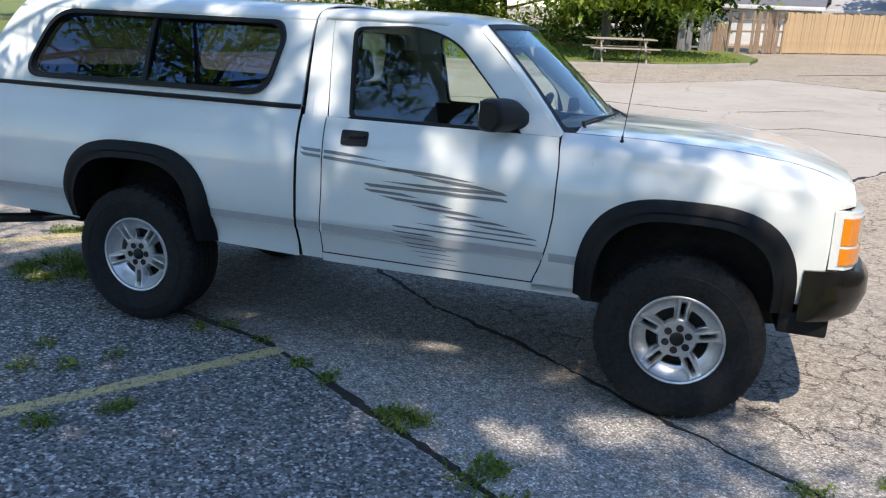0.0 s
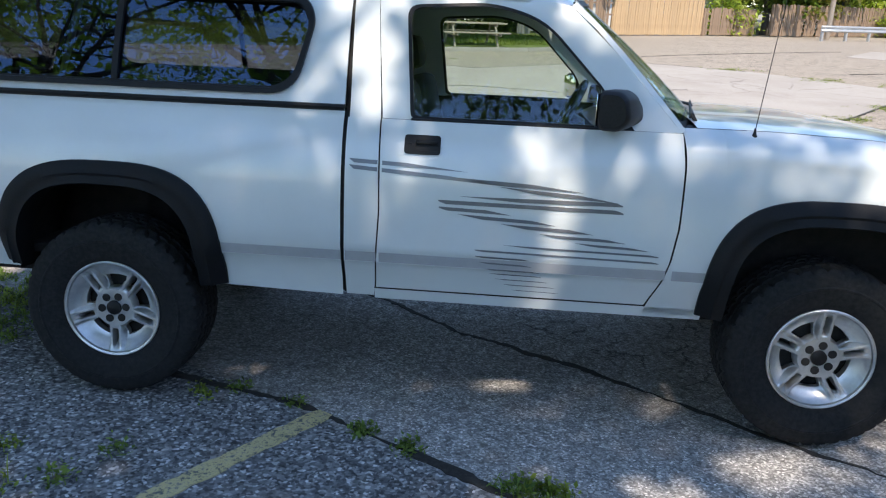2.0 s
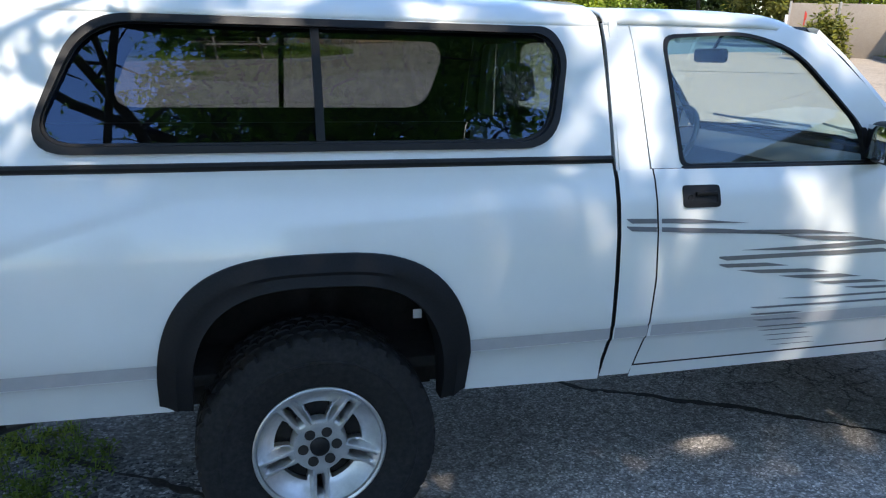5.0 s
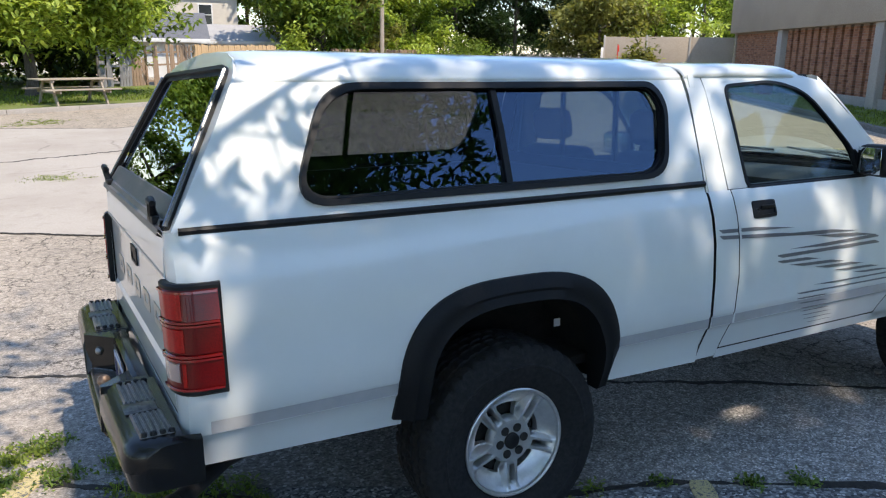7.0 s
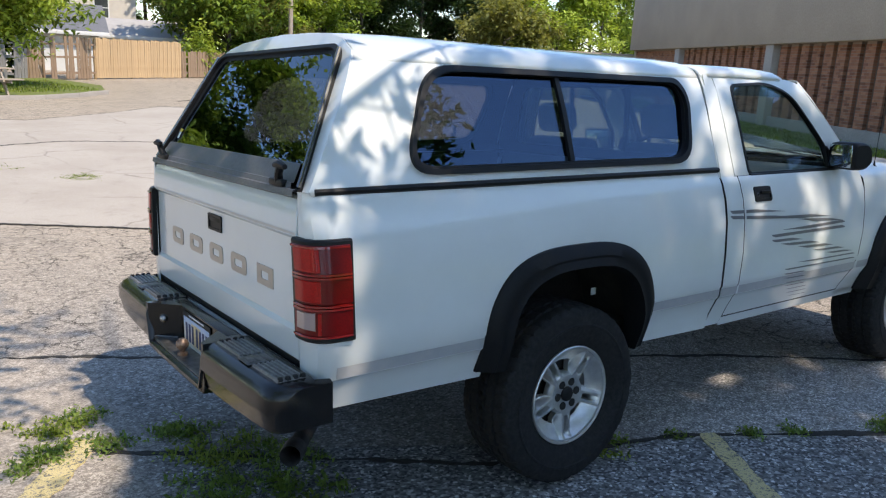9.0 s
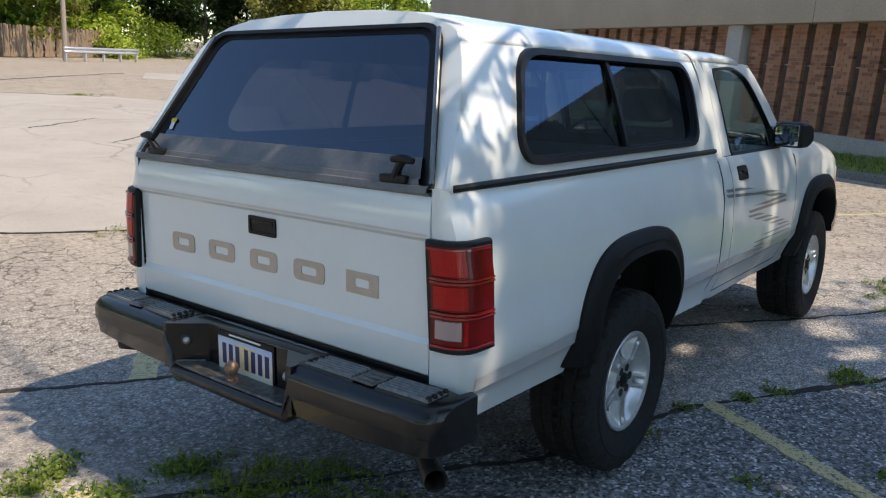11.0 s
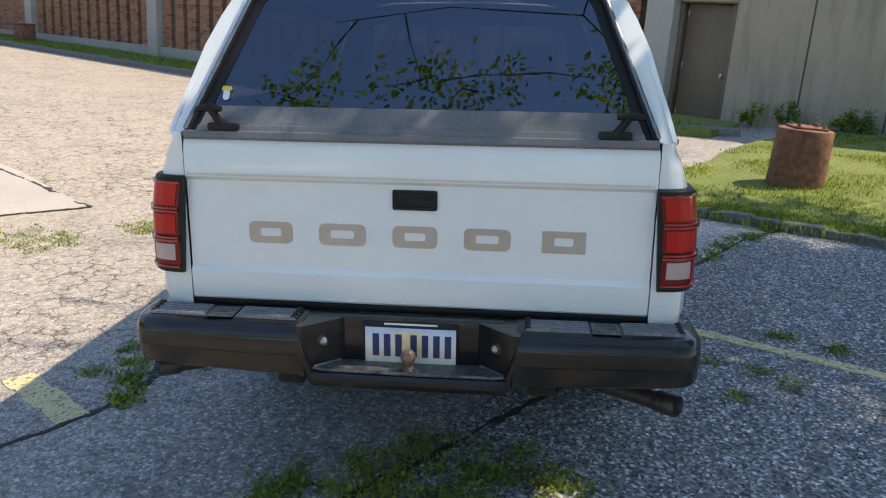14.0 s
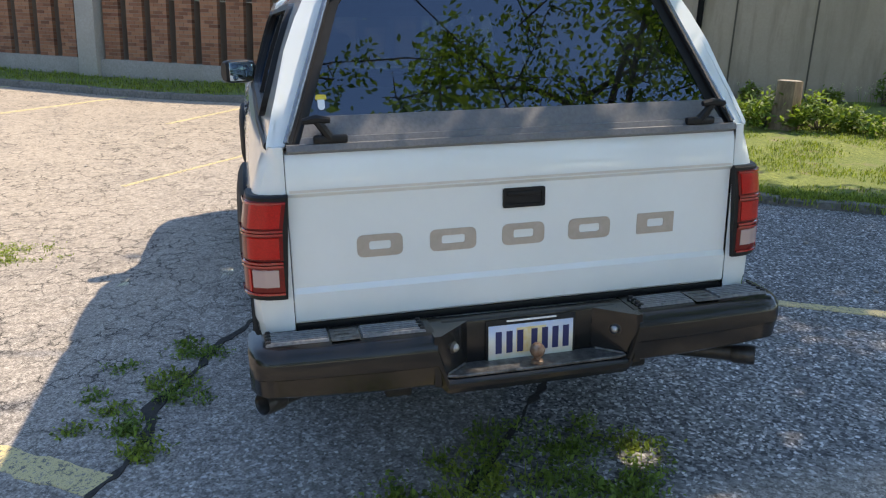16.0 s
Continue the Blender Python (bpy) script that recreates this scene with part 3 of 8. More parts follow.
def strip(name, path, width, lift, material, jitter=0.0, seed=3, ragged=False):
    """A narrow ribbon over the ground along a path: a painted line or a filled crack."""
    rnd = random.Random(seed)
    pts = []
    for a, b in zip(path, path[1:]):
        a, b = Vector(a), Vector(b)
        k = max(2, int((b - a).length / 0.035)) if jitter else max(2, int((b - a).length / 0.4))
        pts += [a.lerp(b, j / k) for j in range(k)]
    pts.append(Vector(path[-1]))
    bm = bmesh.new()
    left, right, low_l, low_r = [], [], [], []
    drift, swell = 0.0, 0.0
    for i, p in enumerate(pts):
        d = (pts[min(i + 1, len(pts) - 1)] - pts[max(i - 1, 0)]).normalized()
        n = Vector((-d.y, d.x))
        drift = 0.75 * drift + rnd.uniform(-jitter, jitter)
        swell = 0.88 * swell + rnd.uniform(-0.30, 0.30)
        w = width / 2 * max(0.18, 0.85 + swell + rnd.uniform(-0.45, 0.5)) if ragged else width / 2 * (1 + (rnd.uniform(-0.16, 0.16) if jitter else 0))
        for side, store, low in ((1, left, low_l), (-1, right, low_r)):
            q = p + n * (drift + side * w)
            z = ground(q.x, q.y)
            store.append((q.x, q.y, z + lift))
            low.append((q.x + n.x * side * 0.004, q.y + n.y * side * 0.004, z - 0.01))
    loft(bm, [low_l, left, right, low_r])
    return part(name, bm, material, smooth=0)


def kerb(name, path, label, height=0.13, width=0.16, gap=1.8, material=None, rough=0.006):
    """A concrete kerb of separate lengths with joints between them."""
    ob = tagged(thing(name, label, "kerb", kind="structure"))
    rnd = random.Random(7)
    for a, b in zip(path, path[1:]):
        a, b = Vector(a), Vector(b)
        k = max(1, round((b - a).length / gap))
        for i in range(k):
            p, q = a.lerp(b, (i + 0.004) / k), a.lerp(b, (i + 0.996) / k)
            d = (q - p).normalized()
            n = Vector((-d.y, d.x)) * width
            bm = bmesh.new()
            prof = [(0.0, -0.1), (0.0, height - 0.025), (0.012, height - 0.006), (0.035, height), (1 * width - 0.01, height), (width, height - 0.01), (width, -0.1)]
            rings = []
            for j in range(5):
                c = p.lerp(q, j / 4)
                g, lean = ground(c.x, c.y), rnd.uniform(-rough, rough)
                rings.append([(c.x + n.x / width * o, c.y + n.y / width * o, g + h + (lean if h > 0 else 0)) for o, h in prof])
            loft(bm, rings, True, True)
            part("kerb_stone", bm, material or KERB, ob)
    return ob


ground_sheet()
tagged(draped("pavement_1", [(-14.0, 13.4), (0.35, 5.0), (2.2, 4.05), (2.9, 3.45), (3.9, 4.7), (6.6, 8.9), (10.0, 13.25), (7.6, 17.1), (4.5, 19.9), (0.6, 16.4), (-8, 19)], 0.008, SLAB, 0.6, 0.02),
       "pale sunlit concrete slab laid in the lot", "pavement", kind="structure")
tagged(draped("pavement_2", [(12.2, 23.0), (14.2, 21.2), (16.2, 24.6), (14.4, 26.4)], 0.01, SLAB, 0.7), "small pale concrete patch in the lot", "pavement", kind="structure")
LAWN_FAR = [(-60, -8), (-24, 10.4), (-1.6, 20.9), (2.0, 22.7), (4.2, 24.8), (4.7, 27.5), (3.9, 31.6), (3.0, 34), (0, 60), (-60, 60)]
tagged(draped("lawn_1", LAWN_FAR, 0.12, LAWN, 1.2), "mown grass behind a worn concrete kerb", "lawn", kind="structure")
kerb("kerb_1", [(-24, 10.25), (-1.6, 20.75), (2.05, 22.55), (4.3, 24.7)], "low worn concrete kerb along the far lawn")
LAWN_NEAR = [(4.72, -1.5), (5.2, -1.85), (5.85, -2.35), (7.25, -3.1), (8.2, -3.8), (9.7, -5.2), (1.5, -19.5), (-9.0, -15.0), (-2.2, -8.0), (1.72, -4.5), (2.47, -3.75), (3.02, -3.2), (3.42, -2.65), (3.72, -2.13), (4.1, -1.53)]
tagged(draped("lawn_2", LAWN_NEAR, 0.055, LAWN, 0.4, 0.04), "patchy sunlit grass beside the concrete wall", "lawn", kind="structure")
kerb("kerb_2", [(-2.2, -8.0), (1.67, -4.45), (2.42, -3.7), (2.97, -3.15), (3.37, -2.6), (3.67, -2.1), (4.05, -1.5)], "broken sunken kerb overgrown by the grass", 0.07, 0.16, 0.9, OLD_KERB, 0.02)
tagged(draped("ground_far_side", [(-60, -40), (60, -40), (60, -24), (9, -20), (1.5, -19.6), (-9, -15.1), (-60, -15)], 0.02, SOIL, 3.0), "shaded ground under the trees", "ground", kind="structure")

for i, (path, w, j) in enumerate([
        ([(-1.6, 0.55), (-0.86, -0.02), (-0.16, -0.56), (0.1, -0.63), (0.8, -0.84), (1.64, -1.37), (2.27, -1.78), (2.9, -2.2), (3.3, -2.6)], 0.036, 0.006),
        ([(0.6, 0.9), (1.4, 0.15), (2.2, -0.37), (2.9, -0.92), (3.4, -1.28), (3.8, -1.66)], 0.024, 0.012),
        ([(-3.4, 2.9), (-1.29, 1.80), (-0.78, 1.46), (-0.5, 1.35), (-0.17, 1.31), (0.1, 1.22), (0.43, 1.10), (0.8, 0.88)], 0.035, 0.012),
        ([(-0.30, 1.34), (-0.16, 1.33), (0.0, 1.28)], 0.075, 0.012),
        ([(2.9, 3.45), (2.2, 4.05), (0.35, 5.0), (-14, 13.4)], 0.03, 0.01),
        ([(2.9, 3.45), (6.6, 8.9), (10, 13.25)], 0.05, 0.015),
        ([(7.5, 17.1), (4.5, 19.9), (0.6, 16.4), (-8, 19)], 0.03, 0.02),
        ([(-2.5, 11.2), (0.6, 12.6), (3.2, 12.1), (5.2, 13.0)], 0.05, 0.03),
        ([(3.0, 9.6), (4.6, 10.4), (6.9, 9.3)], 0.04, 0.03),
        ([(10, 17), (13, 18.4), (18, 17.2)], 0.05, 0.04),
        ([(5.5, 21.5), (9, 23.4), (13, 25.6)], 0.05, 0.04)]):
    tagged(strip("asphalt_crack", path, w, 0.011 if path[0][1] > 3 else 0.004, TAR, j, 11 + i, True), "dark jagged crack in the asphalt", "crack", "cracks in the lot", "structure")

YELLOW = [
    ([(0.91, -0.89), (0.55, -1.47), (0.20, -2.03), (-0.9, -3.6)], 0.085),
    ([(-0.42, 1.93), (-0.76, 1.46)], 0.14),
    ([(-1.52, 0.62), (-1.72, 0.30), (-2.6, -0.9)], 0.13),
    ([(8.7, 2.02), (10.05, 1.15), (11.9, 0.1)], 0.08),
    ([(9.8, 4.55), (12.45, 3.1), (13.2, 2.6)], 0.10),
    ([(12.0, 6.4), (13.9, 5.55), (15.6, 4.7)], 0.10),
    ([(4.6, 2.1), (7.6, -0.55), (9.3, -1.7)], 0.05)]
for i, (path, w) in enumerate(YELLOW):
    tagged(strip("parking_line", path, w, 0.005, LINE, 0.0012, 40 + i), "worn yellow painted parking line", "parking line", "parking lines", "structure")


# ---- the pickup truck ----
truck = thing("pickup_truck", "white two-door pickup truck with a matching topper on its bed", "pickup truck")
truck.matrix_world = SLOPE
SIDE = [(0.47, 0.775), (0.56, 0.808), (0.635, 0.842), (0.645, 0.852), (0.69, 0.858), (0.70, 0.864), (0.85, 0.868), (1.0, 0.862), (1.10, 0.845), (1.18, 0.818), (1.225, 0.792), (1.24, 0.772)]
GREEN = [(1.19, 0.795), (1.22, 0.785), (1.45, 0.722), (1.60, 0.675), (1.66, 0.648), (1.69, 0.615), (1.72, 0.55)]


def side_y(z):
    return interp(z, SIDE)


def green_y(z):
    return interp(z, GREEN)


def arch(x, c, half, top, foot, power=3.2):
    """Height of a wheel arch over x; below the foot there is none."""
    t = abs(x - c) / half
    return foot if t >= 1 else foot + (top - foot) * (1 - t ** power) ** (1 / power)


def solid(ob, thick):
    mod = ob.modifiers.new("thickness", "SOLIDIFY")
    mod.thickness, mod.offset = thick, -1.0
    return ob


def x_steps(lo, hi, c, half, n=26):
    """Stations along a panel, close together at the ends of its wheel arch."""
    xs = set(np.round(np.linspace(lo, hi, n), 4))
    for k in range(25):
        a = c + half * math.cos(math.pi * k / 24)
        for d in (0.0, 0.002 if a > c else -0.002):
            if lo < a + d < hi:
                xs.add(round(a + d, 4))
    return sorted(xs)



for s in (-1, 1):
    # bed side, rounded into the tail
    bm = bmesh.new()
    rings = []
    stations = [(x, 0.0) for x in x_steps(-1.05, 0.957, 0.01, 0.43)]
    tail = [(-1.128, 0.122), (-1.130, 0.095), (-1.126, 0.052), (-1.112, 0.022), (-1.085, 0.006)]
    for x, inset in tail + stations:
        foot = lerp(0.53, 0.483, min(max((x + 1.13) / 2.1, 0), 1))
        zb = arch(x, 0.01, 0.43, 0.955, foot)
        levels = sorted({zb, *[z for z in (0.56, 0.60, 0.635, 0.645, 0.69, 0.70, 0.78, 0.86, 0.93, 1.0, 1.06, 1.11, 1.15, 1.18, 1.205, 1.225, 1.238) if z > zb + 0.004]})
        levels = [levels[0]] * (18 - len(levels)) + levels
        edge = 0.7455 + 0.4 * (0.122 - inset)
        rings.append([(x, s * max(side_y(z) - inset, edge), z) for z in levels] + [(x, s * (side_y(1.238) - inset - 0.07), 1.238)])
    rings[0] = [(x, s * 0.7455, z) for x, y, z in rings[0][:-1]] + [(-1.07, s * 0.7455, rings[0][-1][2])]
    loft(bm, rings)
    bmesh.ops.remove_doubles(bm, verts=bm.verts[:], dist=1e-5)
    part("bed_side", bm, PAINT, truck, smooth=30)

    # rear quarter strip of the cab
    def patch(name, xr, xf, z0, z1, mat, nu=10, nz=22, parent=truck, label="", lift=0.0, prof=side_y):
        b = bmesh.new()
        rr = []
        zz = sorted({*np.linspace(z0, z1, nz), *[z for z in (0.635, 0.645, 0.69, 0.70) if z0 < z < z1]})
        for z in zz:
            rr.append([(lerp(xr(z), xf(z), u / nu), s * (prof(z) + lift), z) for u in range(nu + 1)])
        loft(b, rr)
        return part(name, b, mat, parent, label, smooth=30)

    seam = lambda z: interp(z, [(0.47, 0.961), (0.78, 0.964), (1.24, 0.964), (1.7, 0.955)])
    d_rear = lambda z: interp(z, [(0.50, 1.085), (0.53, 1.09), (0.85, 1.108), (1.23, 1.10), (1.7, 1.06)])
    d_front = lambda z: interp(z, [(0.50, 2.155), (0.62, 2.205), (0.72, 2.232), (0.86, 2.25), (1.09, 2.252), (1.2, 2.24), (1.24, 2.235)])
    patch("cab_corner", lambda z: seam(z) + 0.008, lambda z: d_rear(z) - 0.003, 0.485, 1.205, PAINT, 4)
    door = patch("door", lambda z: d_rear(z) + 0.003, lambda z: d_front(z) - 0.003, 0.525, 1.205, PAINT, 24)
    patch("rocker_panel", lambda z: 1.085, lambda z: 2.39, 0.472, 0.518, PAINT, 12, 5)

    # front fender
    bm = bmesh.new()
    rings = []
    for x0 in x_steps(2.245, 3.455, 2.825, 0.43):
        top = interp(x0, [(2.24, 1.222), (2.6, 1.222), (2.97, 1.208), (3.2, 1.180), (3.38, 1.140), (3.455, 1.108)])
        foot = 0.485 if x0 < 2.8 else 0.60
        zb = arch(x0, 2.825, 0.43, 0.945, foot)
        ring = []
        fade = max(0.0, 1 - (x0 - 2.245) / 0.2)
        nose = 0.045 * max(0.0, (x0 - 3.2) / 0.255) ** 2
        for k in range(19):
            z = lerp(zb, top, (k / 18) ** 0.85)
            y = side_y(z) if z < top - 0.12 else lerp(side_y(top - 0.12), 0.742, ((z - top + 0.12) / 0.12) ** 2.6)
            ring.append((min(x0, 3.384 if z < 1.03 else 9.0) + (d_front(z) + 0.004 - 2.245) * fade, s * (y - nose), z))
        rings.append(ring)
    loft(bm, rings)
    part("fender", bm, PAINT, truck, smooth=30)

    # grey body band, in pieces between the joints
    for a, b in ((-1.055, -0.45), (0.47, 0.958), (0.975, 1.098), (1.110, 2.22), (2.245, 2.415)):
        bm = bmesh.new()
        n = max(2, int((b - a) / 0.08))
        loft(bm, [[(lerp(a, b, i / n), s * (side_y(z) + 0.0022), z) for z in (0.648, 0.668, 0.688)] for i in range(n + 1)])
        part("body_stripe", bm, BAND, truck, "faded grey stripe")

    # wheel arch flares
    for c, half_o, half_i, feet in ((0.01, 0.468, 0.372, (0.545, 0.50)), (2.825, 0.462, 0.372, (0.50, 0.565))):
        bm = bmesh.new()
        rings = []
        for k in range(41):
            u = -1 + 2 * k / 40
            w = math.copysign(abs(math.sin(u * math.pi / 2)) ** 0.8, u)
            foot = feet[0] if u < 0 else feet[1]

            def spot(half, top):
                t = abs(w)
                return c + half * w, foot + (top - foot) * (1 - min(t, 1) ** 3.0) ** (1 / 3.0)
            o, i = spot(half_o, 0.992), spot(half_i, 0.905)
            e = spot(half_o - 0.018, 0.98)
            m1 = spot(lerp(half_o, half_i, 0.55), 0.945)
            m2 = spot(lerp(half_o, half_i, 0.66), 0.935)
            yb = side_y(min(o[1], 1.0))
            tuck = 0.045 * max(0.0, (0.72 - o[1]) / 0.2) ** 1.5
            rings.append([(o[0], s * (yb - 0.004), o[1]), (o[0], s * (yb + 0.014), o[1]), (e[0], s * (yb + 0.026), e[1]), (m1[0], s * (0.903 - tuck), m1[1]), (m2[0], s * (0.899 - tuck), m2[1]), (i[0], s * (0.910 - tuck), i[1]), (i[0], s * (0.894 - tuck), i[1] - 0.006), (i[0], s * 0.79, i[1] - 0.004)])
        loft(bm, rings)
        part("wheel_flare", bm, FLARE, truck, "matt black plastic arch flare", smooth=40)
        # dark wheel housing
        bm = bmesh.new()
        rings = []
        for k in range(25):
            a = math.pi * k / 24
            rings.append([(c - 0.43 * math.cos(a), s * y, 0.50 + 0.455 * math.sin(a) ** 0.8) for y in (0.80, 0.50)])
        loft(bm, rings)
        loft(bm, [[(p[1][0], p[1][1], p[1][2]) for p in rings], [(p[1][0], p[1][1], 0.40) for p in rings]])
        part("wheel_housing", bm, UNDER, truck)

    # door window: frame, seal, pane
    dw = round_poly([(1.212, 1.205), (1.172, 1.632), (1.50, 1.652), (1.70, 1.60), (1.955, 1.335), (1.995, 1.205)][::-1], [0.03, 0.05, 0.08, 0.10, 0.05, 0.03][::-1])
    frame_out = [(1.104, 1.205), (1.062, 1.664), (1.5, 1.676), (1.70, 1.668), (1.80, 1.648), (1.995, 1.468), (2.236, 1.205)][::-1]
    bm = bmesh.new()
    band(bm, frame_out, dw, lambda a, b, d: (a, s * (green_y(b) - d), b), 0.035)
    part("window_frame", bm, PAINT, door, smooth=30)
    inner = [(lerp(a, 1.56, 0.035), lerp(b, 1.43, 0.055)) for a, b in dw]
    bm = bmesh.new()
    band(bm, dw, inner, lambda a, b, d: (a, s * (green_y(b) + 0.004 - d), b), 0.03, rows=1)
    part("window_seal", bm, SEAL, door, "black rubber window seal")
    bm = bmesh.new()
    vs = [(lerp(a, 1.56, 0.03), lerp(b, 1.43, 0.05)) for a, b in dw]
    bm.faces.new([bm.verts.new((a, s * (green_y(b) - 0.012), b)) for a, b in vs])
    bmesh.ops.triangulate(bm, faces=bm.faces[:])
    part("door_glass", bm, GLASS, door, "clear side window", smooth=0)
    bm = bmesh.new()
    for zc, h in ((1.203, 0.009),):
        tube(bm, [(1.215, s * (green_y(1.205) + 0.006), zc), (1.995, s * (green_y(1.205) + 0.006), zc)], h, 8)
    part("belt_moulding", bm, SEAL, door, "black belt moulding")
    # cab quarter pillar above the belt
    bm = bmesh.new()
    loft(bm, [[(x(z), s * (green_y(z)), z) for x in (lambda z: seam(z) + 0.012, lambda z: d_rear(z) - 0.003)] for z in (1.2, 1.3, 1.4, 1.5, 1.6, 1.665)])
    loft(bm, [[(0.975, s * (green_y(z)), z), (0.975, s * (green_y(z) - 0.12), z)] for z in (1.2, 1.3, 1.4, 1.5, 1.6, 1.665)])
    part("cab_pillar", bm, PAINT, truck)
    # dark rubber in the gap between cab and bed
    bm = bmesh.new()
    loft(bm, [[(0.958, s * (side_y(z) - 0.012), z), (0.987, s * (side_y(z) - 0.012), z)] for z in np.linspace(0.49, 1.235, 14)])
    loft(bm, [[(0.955, s * (green_y(z) - 0.03), z), (0.99, s * (green_y(z) - 0.03), z)] for z in np.linspace(1.22, 1.67, 10)])
    part("gap_seal", bm, SEAL, truck)
    # inner body, dark behind the joints
    bm = bmesh.new()
    loft(bm, [[(x, s * (side_y(z) - 0.03), z) for x in np.linspace(1.0, 2.42, 12)] for z in np.linspace(0.48, 1.2, 10)])
    part("inner_panel", bm, UNDER, truck)
    bm = bmesh.new()
    loft(bm, [[(x, s * (side_y(z) - 0.05 if z > 0.99 else 0.5), z) for x in np.linspace(-1.08, 0.94, 12)] for z in (0.50, 0.97, 0.995, 1.22)])
    part("bed_liner", bm, UNDER, truck)

    # door handle
    bm = bmesh.new()
    hy = side_y(1.118)
    place = lambda a, b, d: (a, s * (side_y(b) + 0.006 - d), b)
    out = round_poly([(1.198, 1.082), (1.336, 1.082), (1.336, 1.153), (1.198, 1.153)], 0.014)
    inn = round_poly([(1.240, 1.096), (1.326, 1.096), (1.326, 1.134), (1.240, 1.134)], 0.008)
    band(bm, out, inn, place, 0.02, rows=1, n=40)
    prism(bm, inn, lambda a, b, d: (a, s * (side_y(b) + 0.0015 - d), b), 0.004)
    box(bm, (1.243, s * (hy + 0.001), 1.119), (1.323, s * (hy + 0.012), 1.134), 0.004)
    part("door_handle", bm, PLASTIC, door, "black recessed pull handle")
    bm = bmesh.new()
    lathe(bm, [(0.0, 0.004), (0.008, 0.004), (0.009, 0.0), (0.009, -0.004)], "y", 16, (1.222, s * (hy + 0.006), 1.115))
    part("lock_cylinder", bm, STEEL, door, "bright key lock")

    # graphic stripes
    STRIPES = [
        (0.990, 1.047, 1.445, 1.032, 0.0152, 0.02, 0.30), (0.990, 1.023, 1.676, 0.982, 0.0152, 0.02, 0.40), (1.299, 0.999, 1.887, 0.978, 0.0152, 0.25, 0.25), (1.564, 0.970, 2.021, 0.946, 0.0152, 0.2, 0.2),
        (1.417, 0.925, 2.034, 0.934, 0.0152, 0.3, 0.01), (1.338, 0.907, 2.039, 0.905, 0.0152, 0.01, 0.01), (1.341, 0.882, 1.618, 0.876, 0.0133, 0.01, 0.12), (1.414, 0.857, 1.790, 0.845, 0.0133, 0.12, 0.12),
        (1.582, 0.828, 1.934, 0.819, 0.0133, 0.12, 0.12), (1.733, 0.798, 2.059, 0.791, 0.0114, 0.1, 0.1), (1.866, 0.772, 2.152, 0.765, 0.0095, 0.1, 0.1), (1.592, 0.748, 2.186, 0.743, 0.0076, 0.15, 0.01),
        (1.487, 0.723, 2.190, 0.717, 0.0076, 0.01, 0.01), (1.490, 0.698, 1.705, 0.695, 0.0076, 0.01, 0.05), (1.507, 0.673, 1.709, 0.669, 0.0066, 0.02, 0.02), (1.531, 0.646, 1.744, 0.645, 0.0057, 0.02, 0.02),
        (1.548, 0.626, 1.758, 0.624, 0.0047, 0.02, 0.02), (1.573, 0.602, 1.783, 0.600, 0.0038, 0.02, 0.02), (1.603, 0.578, 1.809, 0.576, 0.0038, 0.02, 0.02), (1.639, 0.554, 1.827, 0.552, 0.0029, 0.02, 0.02)]
    for x0, z0, x1, z1, h, ta, tb in STRIPES:
        pieces = [(x0, x1)] if x0 > 1.05 else [(x0, 1.098), (1.116, x1)]
        for a, b in pieces:
            bm = bmesh.new()
            n = max(6, int((b - a) / 0.03))
            rings = []
            for i in range(n + 1):
                x = lerp(a, b, i / n)
                z = lerp(z0, z1, (x - x0) / (x1 - x0))
                lo = -0.5 * h + h * max(0.0, 1 - (x - x0 + 0.003) / (0.8 * ta))
                hi = 0.5 * h - h * max(0.0, 1 - (x1 - x + 0.003) / (0.8 * tb))
                rings.append([(x, s * (side_y(z + q) + 0.0035), z + q) for q in (min(lo, hi), hi)])
            loft(bm, rings)
            part("graphic_stripe", bm, DECAL, door, "charcoal grey vinyl stripe")

    # tail lamp, wrapped round the corner
    def wrap(u):
        """A point round the tail corner: u = 0 at the tailgate, 1 on the flank."""
        pts = [(-1.1295, 0.118), (-1.131, 0.092), (-1.127, 0.052), (-1.113, 0.022), (-1.085, 0.005), (-1.0, 0.0)]
        ds = [0.0]
        for p, q in zip(pts, pts[1:]):
            ds.append(ds[-1] + math.hypot(q[0] - p[0], q[1] - p[1]))
        t = u * ds[-1]
        return float(np.interp(t, ds, [p[0] for p in pts])), float(np.interp(t, ds, [p[1] for p in pts]))

    def lamp_piece(name, mat, u0, u1, z0, z1, lift, parent, label=""):
        b = bmesh.new()
        rr = []
        for k in range(19):
            u = lerp(u0, u1, k / 18)
            x, ins = wrap(u)
            x2, ins2 = wrap(u + 0.02 if u < 0.9 else u - 0.02)
            t = Vector((x2 - x, -(ins2 - ins))) * (1 if u < 0.9 else -1)
            nrm = Vector((-t.y, t.x)).normalized()
            out = -nrm if nrm.x > 0.01 or (abs(nrm.x) <= 0.01 and nrm.y < 0) else nrm
            ring = []
            for z, l in ((z0, -0.01), (z0, lift * 0.7), (z0 + 0.006, lift), (z1 - 0.006, lift), (z1, lift * 0.7), (z1, -0.01)):
                ring.append((x + out.x * l, s * (side_y(z) - ins + out.y * l), z))
            rr.append(ring)
        loft(b, rr, False)
        b.faces.new([v for v in b.verts[:6]])
        b.faces.new([v for v in b.verts[-6:]])
        return part(name, b, mat, parent, label)

    lamp = lamp_piece("tail_lamp", SEAL, 0.065, 1.0, 0.778, 1.100, 0.020, truck, "red tail lamp in a black surround")
